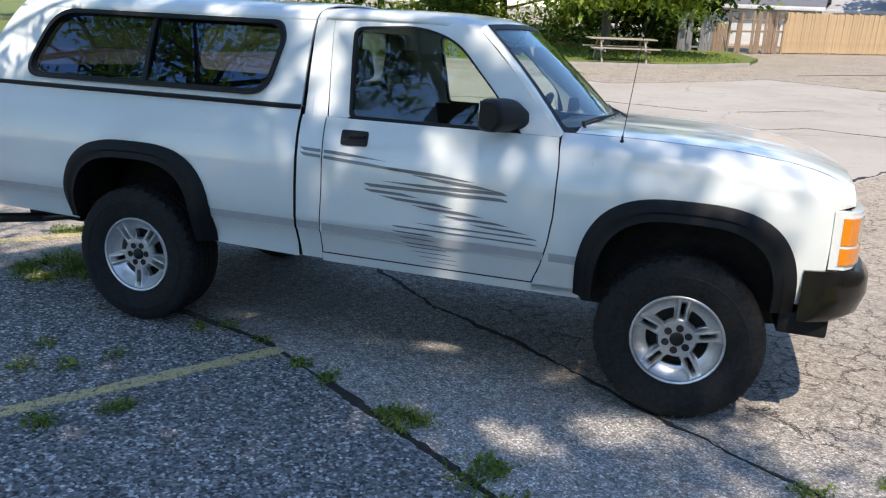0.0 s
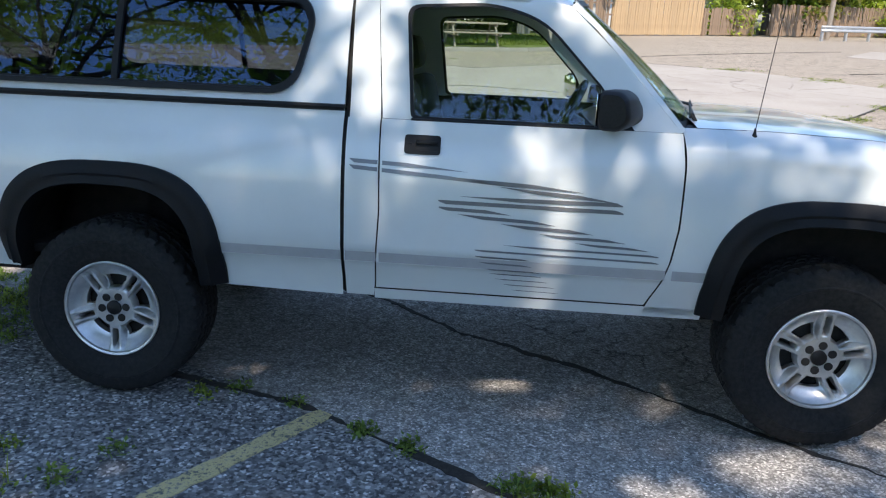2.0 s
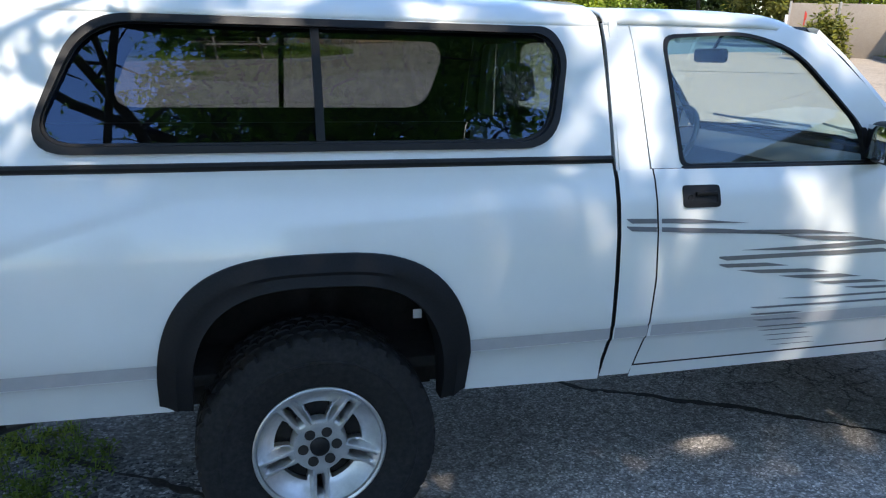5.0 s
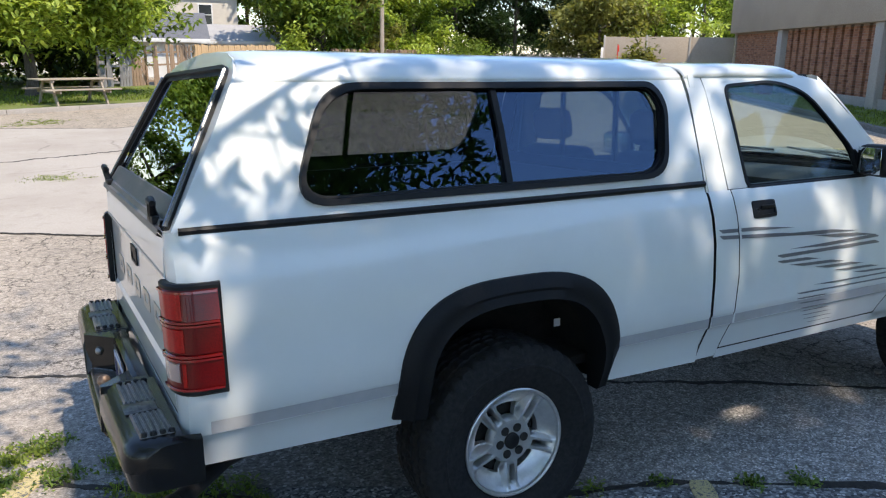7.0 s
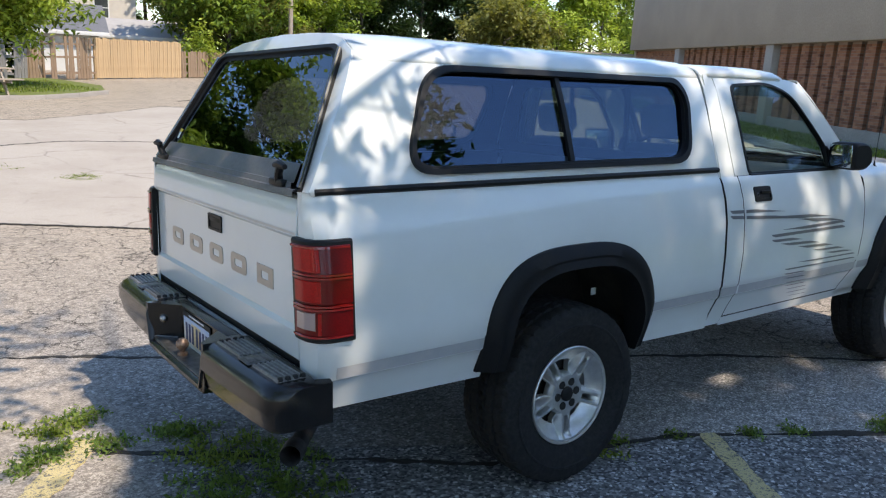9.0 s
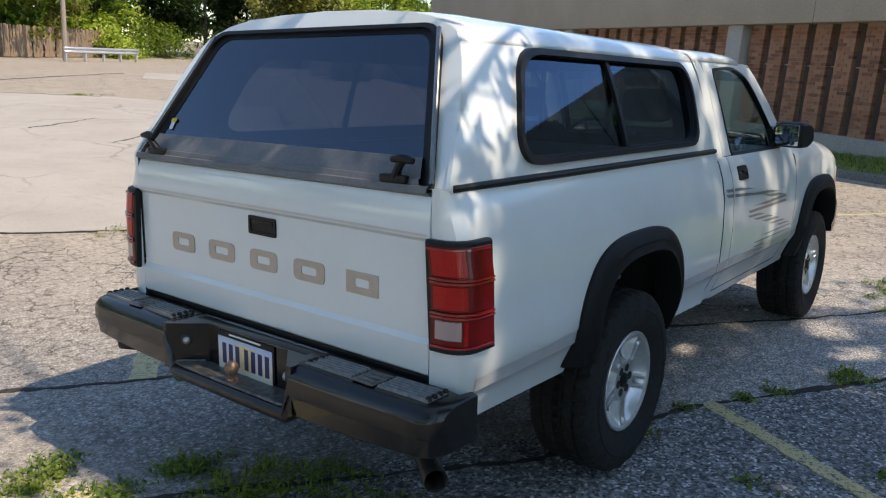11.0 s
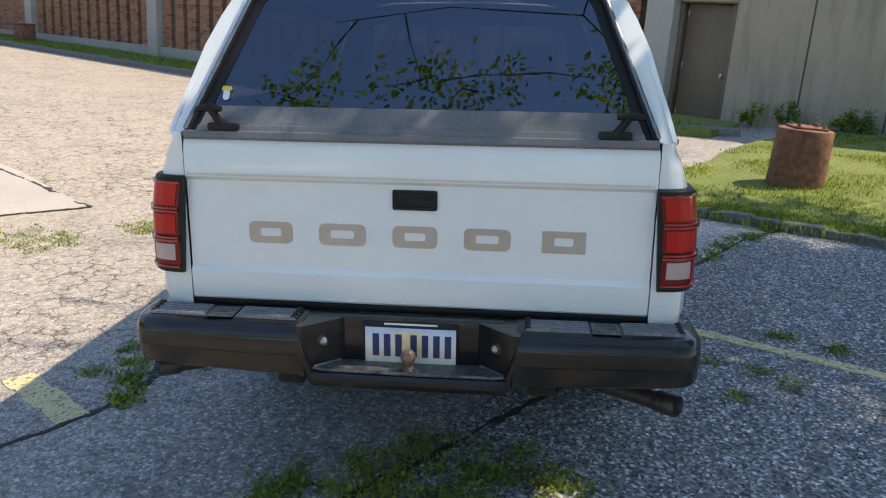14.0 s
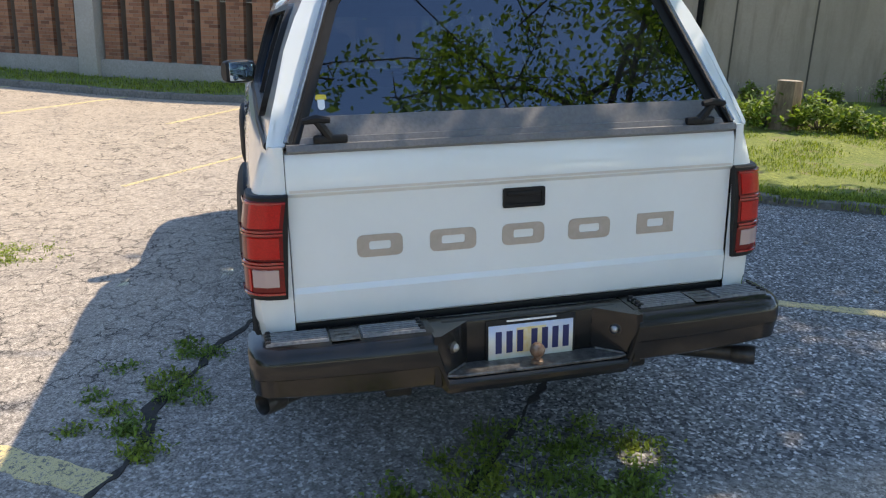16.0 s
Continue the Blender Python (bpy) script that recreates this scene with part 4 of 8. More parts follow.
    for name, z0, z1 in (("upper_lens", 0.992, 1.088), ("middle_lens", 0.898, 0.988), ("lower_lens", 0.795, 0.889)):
        lens = lamp_piece(name, RED_DARK, 0.095, 0.955, z0, z1, 0.0215, lamp, "deep red plastic lens, flank shade in its colour")
        # bright face ends at the corner; the darker flank paints in its shade
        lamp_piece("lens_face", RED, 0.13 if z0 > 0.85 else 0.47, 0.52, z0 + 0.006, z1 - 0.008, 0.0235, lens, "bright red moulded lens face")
    lamp_piece("reversing_lens", WHITE_LENS, 0.15, 0.45, 0.816, 0.880, 0.0235, lamp, "milky white reversing lens")
    for z in (0.799, 0.886, 0.896, 0.984, 0.994, 1.078):
        lamp_piece("lens_rib", RED_RIB, 0.10, 0.94, z - 0.002, z + 0.0035, 0.028, lamp)

    # mirror
    bm = bmesh.new()
    rings = []
    for y, sc in ((0.715, 0.55), (0.755, 0.62), (0.79, 0.9), (0.83, 1.0), (0.945, 1.0), (0.968, 0.93), (0.978, 0.8)):
        c = (2.02 if y > 0.77 else 2.06, 1.285 if y > 0.77 else 1.262)
        o = round_poly([(c[0] - 0.062 * sc, c[1] - 0.072 * sc), (c[0] + 0.02 * sc, c[1] - 0.072 * sc), (c[0] + 0.062 * sc, c[1] - 0.03 * sc), (c[0] + 0.045 * sc, c[1] + 0.05 * sc), (c[0] + 0.015 * sc, c[1] + 0.072 * sc), (c[0] - 0.062 * sc, c[1] + 0.072 * sc)], 0.024, 4)
        rings.append([(a, s * y, b) for a, b in o])
    loft(bm, rings, True, True)
    aim = Matrix.Translation((2.0, s * 0.80, 0)) @ pose(0, 0, 0, 0, 0, 22 * s) @ Matrix.Translation((-2.0, -s * 0.80, 0))
    bmesh.ops.transform(bm, matrix=aim, verts=[v for v in bm.verts if abs(v.co.y) > 0.78])
    mirror = part("door_mirror", bm, PLASTIC, truck, "black plastic door mirror")
    part("mirror_glass", new_box((1.951, s * 0.80, 1.226), (1.9545, s * 0.962, 1.344), 0.002, aim), MIRROR, mirror, "silvered mirror glass")
    bm = bmesh.new()
    lathe(bm, [(0.0, 0.0), (0.018, 0.001), (0.022, 0.005)], "x", 20, (1.949, s * 0.925, 1.246))
    bmesh.ops.transform(bm, matrix=aim, verts=bm.verts[:])
    part("blind_spot_mirror", bm, MIRROR, mirror, "small round stick-on mirror")
    bm = bmesh.new()
    prism(bm, [(1.955, 1.205), (2.06, 1.205), (1.965, 1.33), (1.945, 1.33)], lambda a, b, d: (a, s * (green_y(b) + 0.006 - d), b), 0.02)
    part("mirror_sail", bm, PLASTIC, mirror)

    # front corner lamps, wrapped round the nose
    NOSE_Y = side_y(0.9) - 0.045 * (0.184 / 0.255) ** 2 - 0.003

    def corner(k, out=0.0):
        """Plan of the nose corner: k = 0 on the flank, 1 at the grille."""
        x = interp(k, [(0.0, 3.389), (0.3, 3.448), (0.5, 3.482), (0.65, 3.505), (0.8, 3.517), (1.0, 3.522)])
        y = interp(k, [(0.0, NOSE_Y), (0.3, NOSE_Y - 0.014), (0.5, 0.780), (0.65, 0.725), (0.8, 0.645), (1.0, 0.50)])
        return x + out * min(1, 2 * k), y + out * max(0, 1 - 1.2 * k)

    def corner_piece(name, mat, k0, k1, z0, z1, out, parent, label=""):
        b = bmesh.new()
        rr = []
        for q in range(11):
            k = lerp(k0, k1, q / 10)
            lean = lambda z: -0.035 * (z - 0.78) * (1 - k)
            xo, yo = corner(k, out)
            xi, yi = corner(k, -0.03)
            rr.append([(xi + lean(z0), s * yi, z0), (xo + lean(z0), s * yo, z0 + 0.004), (xo + lean(z1), s * yo, z1 - 0.004), (xi + lean(z1), s * yi, z1)])
        loft(b, rr, True, True)
        return part(name, b, mat, parent, label, smooth=30)

    head = corner_piece("headlight", PAINT, 0.0, 1.0, 0.768, 1.015, 0.004, truck, "white headlight surround")
    corner_piece("lamp_gasket", PAINT, 0.14, 0.98, 0.783, 0.998, 0.0065, head)
    corner_piece("headlight_glass", HEADLIGHT, 0.50, 0.97, 0.880, 0.990, 0.010, head, "clear headlight glass")
    corner_piece("turn_lens", AMBER, 0.16, 0.49, 0.873, 0.990, 0.011, head, "amber marker lens")
    corner_piece("turn_lens", AMBER, 0.16, 0.80, 0.790, 0.866, 0.012, head, "amber turn signal lens")

# hood, cowl and nose
bm = bmesh.new()
rings = []
for x in np.linspace(2.30, 3.525, 24):
    edge = interp(x, [(2.24, 1.224), (2.6, 1.224), (2.97, 1.210), (3.2, 1.182), (3.38, 1.142), (3.47, 1.108), (3.505, 1.08), (3.525, 1.025)])
    rings.append([(x - 0.055 * (abs(t) ** 4) * (x > 3.3) * (x - 3.3) / 0.2, 0.742 * t, edge + 0.03 * (1 - t ** 4) - 0.008 * (0.45 < abs(t) < 0.52)) for t in np.linspace(-1, 1, 31)])
loft(bm, rings)
part("hood", bm, PAINT, truck, smooth=35)
part("grille_panel", new_box((3.44, -0.50, 0.79), (3.518, 0.50, 1.04), 0.02), PAINT, truck)
for k in range(6):
    part("grille_bar", new_box((3.512, -0.44, 0.815 + 0.033 * k), (3.526, 0.44, 0.833 + 0.033 * k), 0.004), PLASTIC, truck)
bm = bmesh.new()
rings = []
for t in np.linspace(-1, 1, 41):
    y = 0.875 * t
    x = 3.605 - 0.17 * abs(t) ** 11 - 0.03 * t * t
    q = 3.30 if abs(t) > 0.93 else 3.45
    rings.append([(min(q, x - 0.05), y, 0.762), (x - 0.03, y, 0.768), (x, y, 0.735), (x + 0.005, y, 0.66), (x - 0.02, y, 0.58), (x - 0.07, y, 0.545), (min(q, x - 0.08), y, 0.545)])
loft(bm, rings, True, True)
part("front_bumper", bm, BUMPER, truck, "black wraparound front bumper", smooth=40)
part("front_valance", new_box((3.24, -0.80, 0.46), (3.44, 0.80, 0.56), 0.012), PLASTIC, truck, "black plastic air dam")
part("cowl", new_box((2.27, -0.70, 1.19), (2.50, 0.70, 1.222), 0.01), PLASTIC, truck, "black cowl grille")


def screen_point(u, v, lift=0.0):
    """The windscreen: u across, v from its foot to its head."""
    y = lerp(0.735, 0.585, v) * u
    x = lerp(2.43 - 0.19 * u * u, 1.885 - 0.075 * u * u, v) + 0.018 * math.sin(math.pi * v)
    z = lerp(1.215 + 0.0 * u, 1.693 - 0.022 * u * u, v)
    return (x + lift * 0.6, y, z + lift * 0.8)


bm = bmesh.new()
loft(bm, [[screen_point(u, v) for u in np.linspace(-0.97, 0.97, 15)] for v in np.linspace(0.03, 0.97, 9)])
screen = part("windscreen", bm, GLASS, truck, "clear raked windscreen")
bm = bmesh.new()
loft(bm, [[screen_point(u, v, -0.006) for u in np.linspace(-0.95, 0.95, 15)] for v in (0.80, 0.88, 0.955)])
part("shade_band", bm, SHADE_BAND, screen, "blue tinted sun band")
bm = bmesh.new()
edge_o = [(-1, 0), (1, 0), (1, 1), (-1, 1)]
edge_i = round_poly([(-0.955, 0.045), (0.955, 0.045), (0.955, 0.955), (-0.955, 0.955)], 0.05)
band(bm, edge_o, edge_i, lambda a, b, d: screen_point(a, b, 0.004 - d), 0.012, rows=1)
part("windscreen_seal", bm, SEAL, truck, "black windscreen gasket")
for s in (-1, 1):
    bm = bmesh.new()
    rows = []
    outer = [(2.236, 1.205), (2.15, 1.30), (2.07, 1.388), (1.995, 1.468), (1.90, 1.565), (1.80, 1.650)]
    for k, (x, z) in enumerate(outer):
        p = screen_point(s * 1.0, k / 5)
        a = Vector((x, s * green_y(z), z))
        b = Vector(p)
        rows.append([a, a.lerp(b, 0.35) + Vector((0.012, s * 0.012, 0.008)), a.lerp(b, 0.75) + Vector((0.01, s * 0.006, 0.008)), b])
    loft(bm, rows)
    part("screen_pillar", bm, PAINT, truck)
    bm = bmesh.new()
    y0 = -0.62 if s < 0 else 0.05
    a, b = Vector(screen_point(y0 / 0.73, 0.02, 0.02)), Vector(screen_point(y0 / 0.73 + 0.62, 0.09, 0.02))
    tube(bm, [a + Vector((0.03, 0, -0.02)), a + Vector((0.01, 0.02, 0.02)), a.lerp(b, 0.5) + Vector((0, 0, 0.015)), b], [0.009, 0.008, 0.006, 0.005], 6)
    tube(bm, [a.lerp(b, 0.15), b.lerp(a, -0.25)], 0.006, 6)
    part("wiper", bm, PLASTIC, truck, "black wiper arm and blade")

# roof of the cab
bm = bmesh.new()
CROSS = [(1.0, 1.664), (0.985, 1.685), (0.945, 1.703), (0.86, 1.716), (0.65, 1.727), (0.35, 1.735), (0.0, 1.738)]
CROSS = [(-a, z) for a, z in CROSS] + CROSS[-2::-1]
rings = []
for x, drop, wide in ((0.968, 0.010, 0.646), (0.978, 0.002, 0.650), (1.03, 0.0, 0.652), (1.2, -0.004, 0.655), (1.45, -0.004, 0.655), (1.62, -0.002, 0.650), (1.72, 0.004, 0.642), (1.80, 0.016, 0.628), (1.845, 0.028, 0.61), (1.875, 0.042, 0.60)):
    rings.append([(x - 0.07 * t * t * (x > 1.6) * (x - 1.6) / 0.27, wide * t, z - drop - 0.02 * t * t * min(max((x - 1.55) / 0.25, 0), 1)) for t, z in CROSS])
loft(bm, rings)
solid(part("cab_roof", bm, PAINT, truck, smooth=40), 0.03)
# back of the cab, with its window
bm = bmesh.new()
bw_o = [(-0.80, 1.19), (0.80, 1.19), (0.65, 1.67), (-0.65, 1.67)]
bw_i = round_poly([(-0.60, 1.27), (0.60, 1.27), (0.54, 1.62), (-0.54, 1.62)], 0.05)
band(bm, bw_o, bw_i, lambda a, b, d: (0.985 + d, a, b), 0.03, rows=2)
box(bm, (0.985, -0.76, 0.50), (1.0, 0.76, 1.20))
part("cab_back", bm, PAINT, truck)
bm = bmesh.new()
bm.faces.new([bm.verts.new((0.997, a, b)) for a, b in bw_i])
part("back_window", bm, GLASS, truck, "clear rear cab window", smooth=0)
for y in (-0.2, 0.2):
    part("slider_bar", new_box((0.99, y - 0.012, 1.27), (1.008, y + 0.012, 1.62), 0.003), SEAL, truck, "black sliding window bar")

# cab interior
part("cab_floor", new_box((0.99, -0.62, 0.43), (2.42, 0.62, 0.56), 0.01), UNDER, truck)
part("firewall", new_box((2.40, -0.74, 0.5), (2.44, 0.74, 1.19)), UNDER, truck)
bm = bmesh.new()
rings = []
for t in np.linspace(-1, 1, 13):
    rings.append([(2.40, 0.74 * t, 1.17), (2.22, 0.74 * t, 1.20), (2.05, 0.74 * t, 1.185), (1.98, 0.74 * t, 1.15), (1.97, 0.74 * t, 1.06), (2.06, 0.74 * t, 0.92), (2.40, 0.74 * t, 0.85)])
loft(bm, rings, True, True)
part("dashboard", bm, DASH, truck, "grey vinyl dashboard")
for s in (-1, 1):
    seat = part("seat", new_box((1.22, s * 0.10 - 0.0, 0.72), (1.78, s * 0.66, 0.88), 0.05), CLOTH, truck, "dark cloth bench seat half")
    bm = bmesh.new()
    box(bm, (-0.07, s * 0.12, 0.0), (0.07, s * 0.64, 0.52), 0.05, pose(1.20, 0, 0.82, 0, -12, 0))
    part("backrest", bm, CLOTH, seat)
    bm = bmesh.new()
    box(bm, (-0.05, s * 0.25, 0.0), (0.05, s * 0.52, 0.17), 0.045, pose(1.085, 0, 1.36, 0, -10, 0))
    part("headrest", bm, CLOTH, seat)
wheel_at = pose(1.88, 0.38, 1.16, 0, -62, 0)
bm = bmesh.new()
lathe(bm, [(0.19 + 0.014 * math.cos(a), 0.014 * math.sin(a)) for a in np.linspace(0, 2 * math.pi, 9)[:-1]], "z", 32, closed=True)
for a in (0.3, math.pi - 0.3, -math.pi / 2):
    tube(bm, [(0.04 * math.cos(a), 0.04 * math.sin(a), -0.02), (0.185 * math.cos(a), 0.185 * math.sin(a), 0)], 0.014, 6)
lathe(bm, [(0.0, 0.01), (0.05, 0.008), (0.06, -0.03), (0.0, -0.035)], "z", 20)
bmesh.ops.transform(bm, matrix=wheel_at, verts=bm.verts[:])
tube(bm, [wheel_at @ Vector((0, 0, -0.03)), wheel_at @ Vector((0, 0, -0.3))], 0.03, 10)
part("steering_wheel", bm, PLASTIC, truck, "black steering wheel")
bm = bmesh.new()
box(bm, (1.80, -0.11, 1.545), (1.835, 0.11, 1.605), 0.015)
tube(bm, [(1.83, 0, 1.60), (1.87, 0, 1.665)], 0.008, 6)
part("rear_view_mirror", bm, PLASTIC, truck, "black rear view mirror")
bm = bmesh.new()
lathe(bm, [(0.022, 0.0), (0.017, 0.012), (0.006, 0.03), (0.0035, 0.05)], "z", 14, (2.505, -0.766, 1.185))
tube(bm, [(2.505, -0.766, 1.22), (2.54, -0.768, 1.6), (2.60, -0.772, 2.12)], [0.0018, 0.0014, 0.0010], 6)
part("antenna", bm, PLASTIC, truck, "thin black whip antenna")

# tailgate
bm = bmesh.new()
PROF = [(0.684, -1.095), (0.688, -1.122), (0.695, -1.128), (0.785, -1.131), (0.802, -1.121), (1.086, -1.121), (1.098, -1.133), (1.19, -1.130), (1.215, -1.120), (1.224, -1.10), (1.224, -1.065), (0.684, -1.065)]
HY = (0.071, 1.008, 1.072)
ys = [-0.7435, -0.7415, -0.6, -0.4, -0.2, -HY[0], HY[0], 0.2, 0.4, 0.6, 0.7415, 0.7435]
loft(bm, [[(x + (0.003 if abs(y) > 0.743 else 0), y, z) for z, x in PROF] for y in ys], True, True)
tailgate = part("tailgate", bm, PAINT, truck, "white stamped steel tailgate", smooth=28)
for s in (-1, 1):
    part("tailgate_gap", new_box((-1.114, s * 0.7435, 0.684), (-1.10, s * 0.7455, 1.222)), SEAL, truck, "dark gap beside the tailgate")
part("tailgate_gap", new_box((-1.118, -0.742, 0.66), (-1.09, 0.742, 0.6835), 0.001), SEAL, truck, "dark gap under the tailgate")
bm = bmesh.new()
loft(bm, [[(-1.1345, y, z) for z in (1.102, 1.110)] for y in (-0.735, 0.0, 0.735)])
part("pinstripe", bm, TAN_BAND, tailgate, "faded tan pinstripe")
bm = bmesh.new()
out = round_poly([(-0.071, 1.008), (0.071, 1.008), (0.071, 1.072), (-0.071, 1.072)], 0.006, 2)
inn = round_poly([(-0.06, 1.018), (0.06, 1.018), (0.06, 1.062), (-0.06, 1.062)], 0.006, 2)
band(bm, out, inn, lambda a, b, d: (-1.127 + d, a, b), 0.01, rows=1, n=32)
prism(bm, inn, lambda a, b, d: (-1.1225 + d, a, b), 0.003)
box(bm, (-1.126, -0.055, 1.044), (-1.122, 0.055, 1.060), 0.001)
part("tailgate_handle", bm, PLASTIC, tailgate, "black recessed tailgate latch")
for y, w in ((0.47, 0.072), (0.235, 0.076), (0.0, 0.072), (-0.23, 0.074), (-0.47, 0.068)):
    bm = bmesh.new()
    out = round_poly([(y - w, 0.884), (y + w, 0.884), (y + w, 0.955), (y - w, 0.955)], 0.022 if w > 0.07 else 0.004, 4)
    inn = round_poly([(y - w + 0.038, 0.907), (y + w - 0.038, 0.907), (y + w - 0.038, 0.934), (y - w + 0.038, 0.934)], 0.008, 3)
    band(bm, out, inn, lambda a, b, d: (-1.1235 + d, a, b), 0.003, rows=1, n=40)
    part("badge_shape", bm, BADGE, tailgate, "flat taupe badge shape")
part("tail_sill", new_box((-1.12, -0.745, 0.53), (-1.05, 0.745, 0.655), 0.01), PAINT, truck)

# topper on the bed
SIDE_TOP = 1.652


def top_y(z):
    return interp(z, [(1.235, 0.792), (1.25, 0.790), (1.33, 0.768), (1.5, 0.712), (1.6, 0.672), (1.652, 0.645), (1.7, 0.59)])


cap_x0 = lambda z: interp(z, [(1.235, -1.115), (1.69, -0.858), (1.79, -0.812)])
topper = None
WIN = round_poly([(-0.755, 1.285), (0.752, 1.285), (0.815, 1.56), (0.772, 1.640), (-0.60, 1.644)], [0.13, 0.11, 0.08, 0.10, 0.13], 7)
SHRINK = lambda p, k: (lerp(p[0], 0.03, k * 0.42), lerp(p[1], 1.456, k * 1.9))
bm = bmesh.new()
rings = []
CAP = [(1.0, 0.0), (0.985, 0.020), (0.955, 0.042), (0.90, 0.064), (0.80, 0.087), (0.62, 0.110), (0.35, 0.123), (0.0, 0.128)]
CAP = [(-a, z) for a, z in CAP] + CAP[-2::-1]
for k in range(17):
    t = k / 16
    ring = []
    for a, dz in CAP:
        z = SIDE_TOP + dz
        e = cap_x0(z)
        x = lerp(e, 0.955, t)
        drop = 0.012 * max(0.0, 1 - t * 16 / 1.5)
        ring.append((x, 0.645 * a, z - drop - 0.16 * t * dz))
    rings.append(ring)
loft(bm, rings)
topper = solid(part("topper", bm, PAINT, truck, "white fibreglass bed topper with tinted windows", smooth=40), 0.012)
for s in (-1, 1):
    bm = bmesh.new()
    outline = [(0.955, 1.240), (0.955, SIDE_TOP), (0.3, SIDE_TOP), (-0.4, SIDE_TOP), (cap_x0(SIDE_TOP), SIDE_TOP), (cap_x0(1.45), 1.45), (cap_x0(1.24), 1.240)]
    band(bm, outline, WIN, lambda a, b, d: (a, s * (top_y(b) - d), b), 0.014, rows=8, n=120, c=(0.03, 1.456))
    part("topper_side", bm, PAINT, topper, smooth=30)
    bm = bmesh.new()
    band(bm, [(lerp(a, 0.03, 0.02), lerp(b, 1.456, 0.02)) for a, b in outline], [SHRINK(p, -0.01) for p in WIN], lambda a, b, d: (a, s * (top_y(b) - 0.017 - d), b), 0.003, rows=4, n=80, c=(0.03, 1.456))
    part("side_liner", bm, UNDER, topper, smooth=30)
    bm = bmesh.new()
    grown = [SHRINK(p, -0.022) for p in WIN]
    inner = [SHRINK(p, 0.04) for p in WIN]
    band(bm, grown, inner, lambda a, b, d: (a, s * (top_y(b) + 0.020 - d), b), 0.038, rows=1, n=120, c=(0.03, 1.456))
    part("side_window_frame", bm, SEAL, topper, "black aluminium window frame", smooth=25)
    bm = bmesh.new()
    band(bm, [SHRINK(p, 0.03) for p in WIN], [SHRINK(p, 0.058) for p in WIN], lambda a, b, d: (a, s * (top_y(b) + 0.002 - d), b), 0.02, rows=1, n=120, c=(0.03, 1.456))
    part("side_window_gasket", bm, SEAL, topper, smooth=25)
    bm = bmesh.new()
    bm.faces.new([bm.verts.new((a, s * (0.773 - 0.354 * (b - 1.285)), b)) for a, b in (SHRINK(p, 0.048) for p in WIN)])
    bmesh.ops.triangulate(bm, faces=bm.faces[:])
    part("side_window_glass", bm, TINT, topper, "dark tinted sliding glass", smooth=0)
    bm = bmesh.new()
    loft(bm, [[(x, s * (top_y(z) + q), z) for x, q in ((0.018, -0.01), (0.018, 0.006), (0.042, 0.006), (0.042, -0.01))] for z in np.linspace(1.305, 1.625, 6)], True)
    part("window_divider", bm, PLASTIC, topper, "black window divider")
    bm = bmesh.new()
    tube(bm, [(-1.092, s * 0.787, 1.2385), (-0.5, s * 0.797, 1.2385), (0.2, s * 0.797, 1.2385), (0.955, s * 0.795, 1.2385)], 0.0125, 8)
    part("topper_gasket", bm, SEAL, topper, "black rubber gasket under the topper")
    bm = bmesh.new()
    loft(bm, [[(x, s * (top_y(z) - 0.05), z) for x in (cap_x0(z) + 0.06, 0.945)] for z in (1.22, 1.275)])
    part("rail_liner", bm, UNDER, topper)
bm = bmesh.new()
loft(bm, [[(lerp(cap_x0(SIDE_TOP + dz) + 0.05, 0.945, t), 0.62 * a, SIDE_TOP + dz - 0.03) for a, dz in CAP] for t in (0, 0.5, 1)])
part("headliner", bm, UNDER, topper)
bm = bmesh.new()
fw_o = [(-0.765, 1.235), (0.765, 1.235), (0.672, 1.54), (0.615, 1.65), (0.5, 1.70), (-0.5, 1.70), (-0.615, 1.65), (-0.672, 1.54)]
fw_i = round_poly([(-0.60, 1.29), (0.60, 1.29), (0.53, 1.61), (-0.53, 1.61)], 0.05)
band(bm, fw_o, fw_i, lambda a, b, d: (0.935 + d, a, b), 0.016, rows=2)
part("topper_front", bm, UNDER, topper)
bm = bmesh.new()
bm.faces.new([bm.verts.new((0.943, a, b)) for a, b in fw_i])
part("front_window_glass", bm, GLASS, topper, "clear front window of the topper", smooth=0)

# rear hatch of the topper
H0, H1 = Vector((-1.118, 0, 1.226)), Vector((-0.858, 0, 1.705))
HL = (H1 - H0).length
HN = Vector((-(H1 - H0).z, 0, (H1 - H0).x)).normalized()


def hatch(a, b, d):
    """A point of the hatch: a across, b up the slope, d inwards."""
    p = H0 + (H1 - H0) * (b / HL) - HN * d
    return (p.x, a, p.z)


rim_o = [(-0.792, 0.012), (0.792, 0.012), (0.79, 0.03), (0.715, 0.32), (0.672, 0.43), (0.645, 0.483), (0.615, 0.525), (0.515, 0.574), (0.4, 0.600), (0.0, 0.620), (-0.4, 0.600), (-0.515, 0.574), (-0.615, 0.525), (-0.645, 0.483), (-0.672, 0.43), (-0.715, 0.32), (-0.79, 0.03)]
rim_i = round_poly([(-0.742, 0.0), (0.742, 0.0), (0.562, 0.545), (-0.562, 0.545)], [0.01, 0.01, 0.07, 0.07], 6)
bm = bmesh.new()
band(bm, rim_o, rim_i, lambda a, b, d: hatch(a, b, d + 0.004), 0.03, rows=2, c=(0, 0.26))
part("topper_rear", bm, PAINT, topper, smooth=30)
bm = bmesh.new()
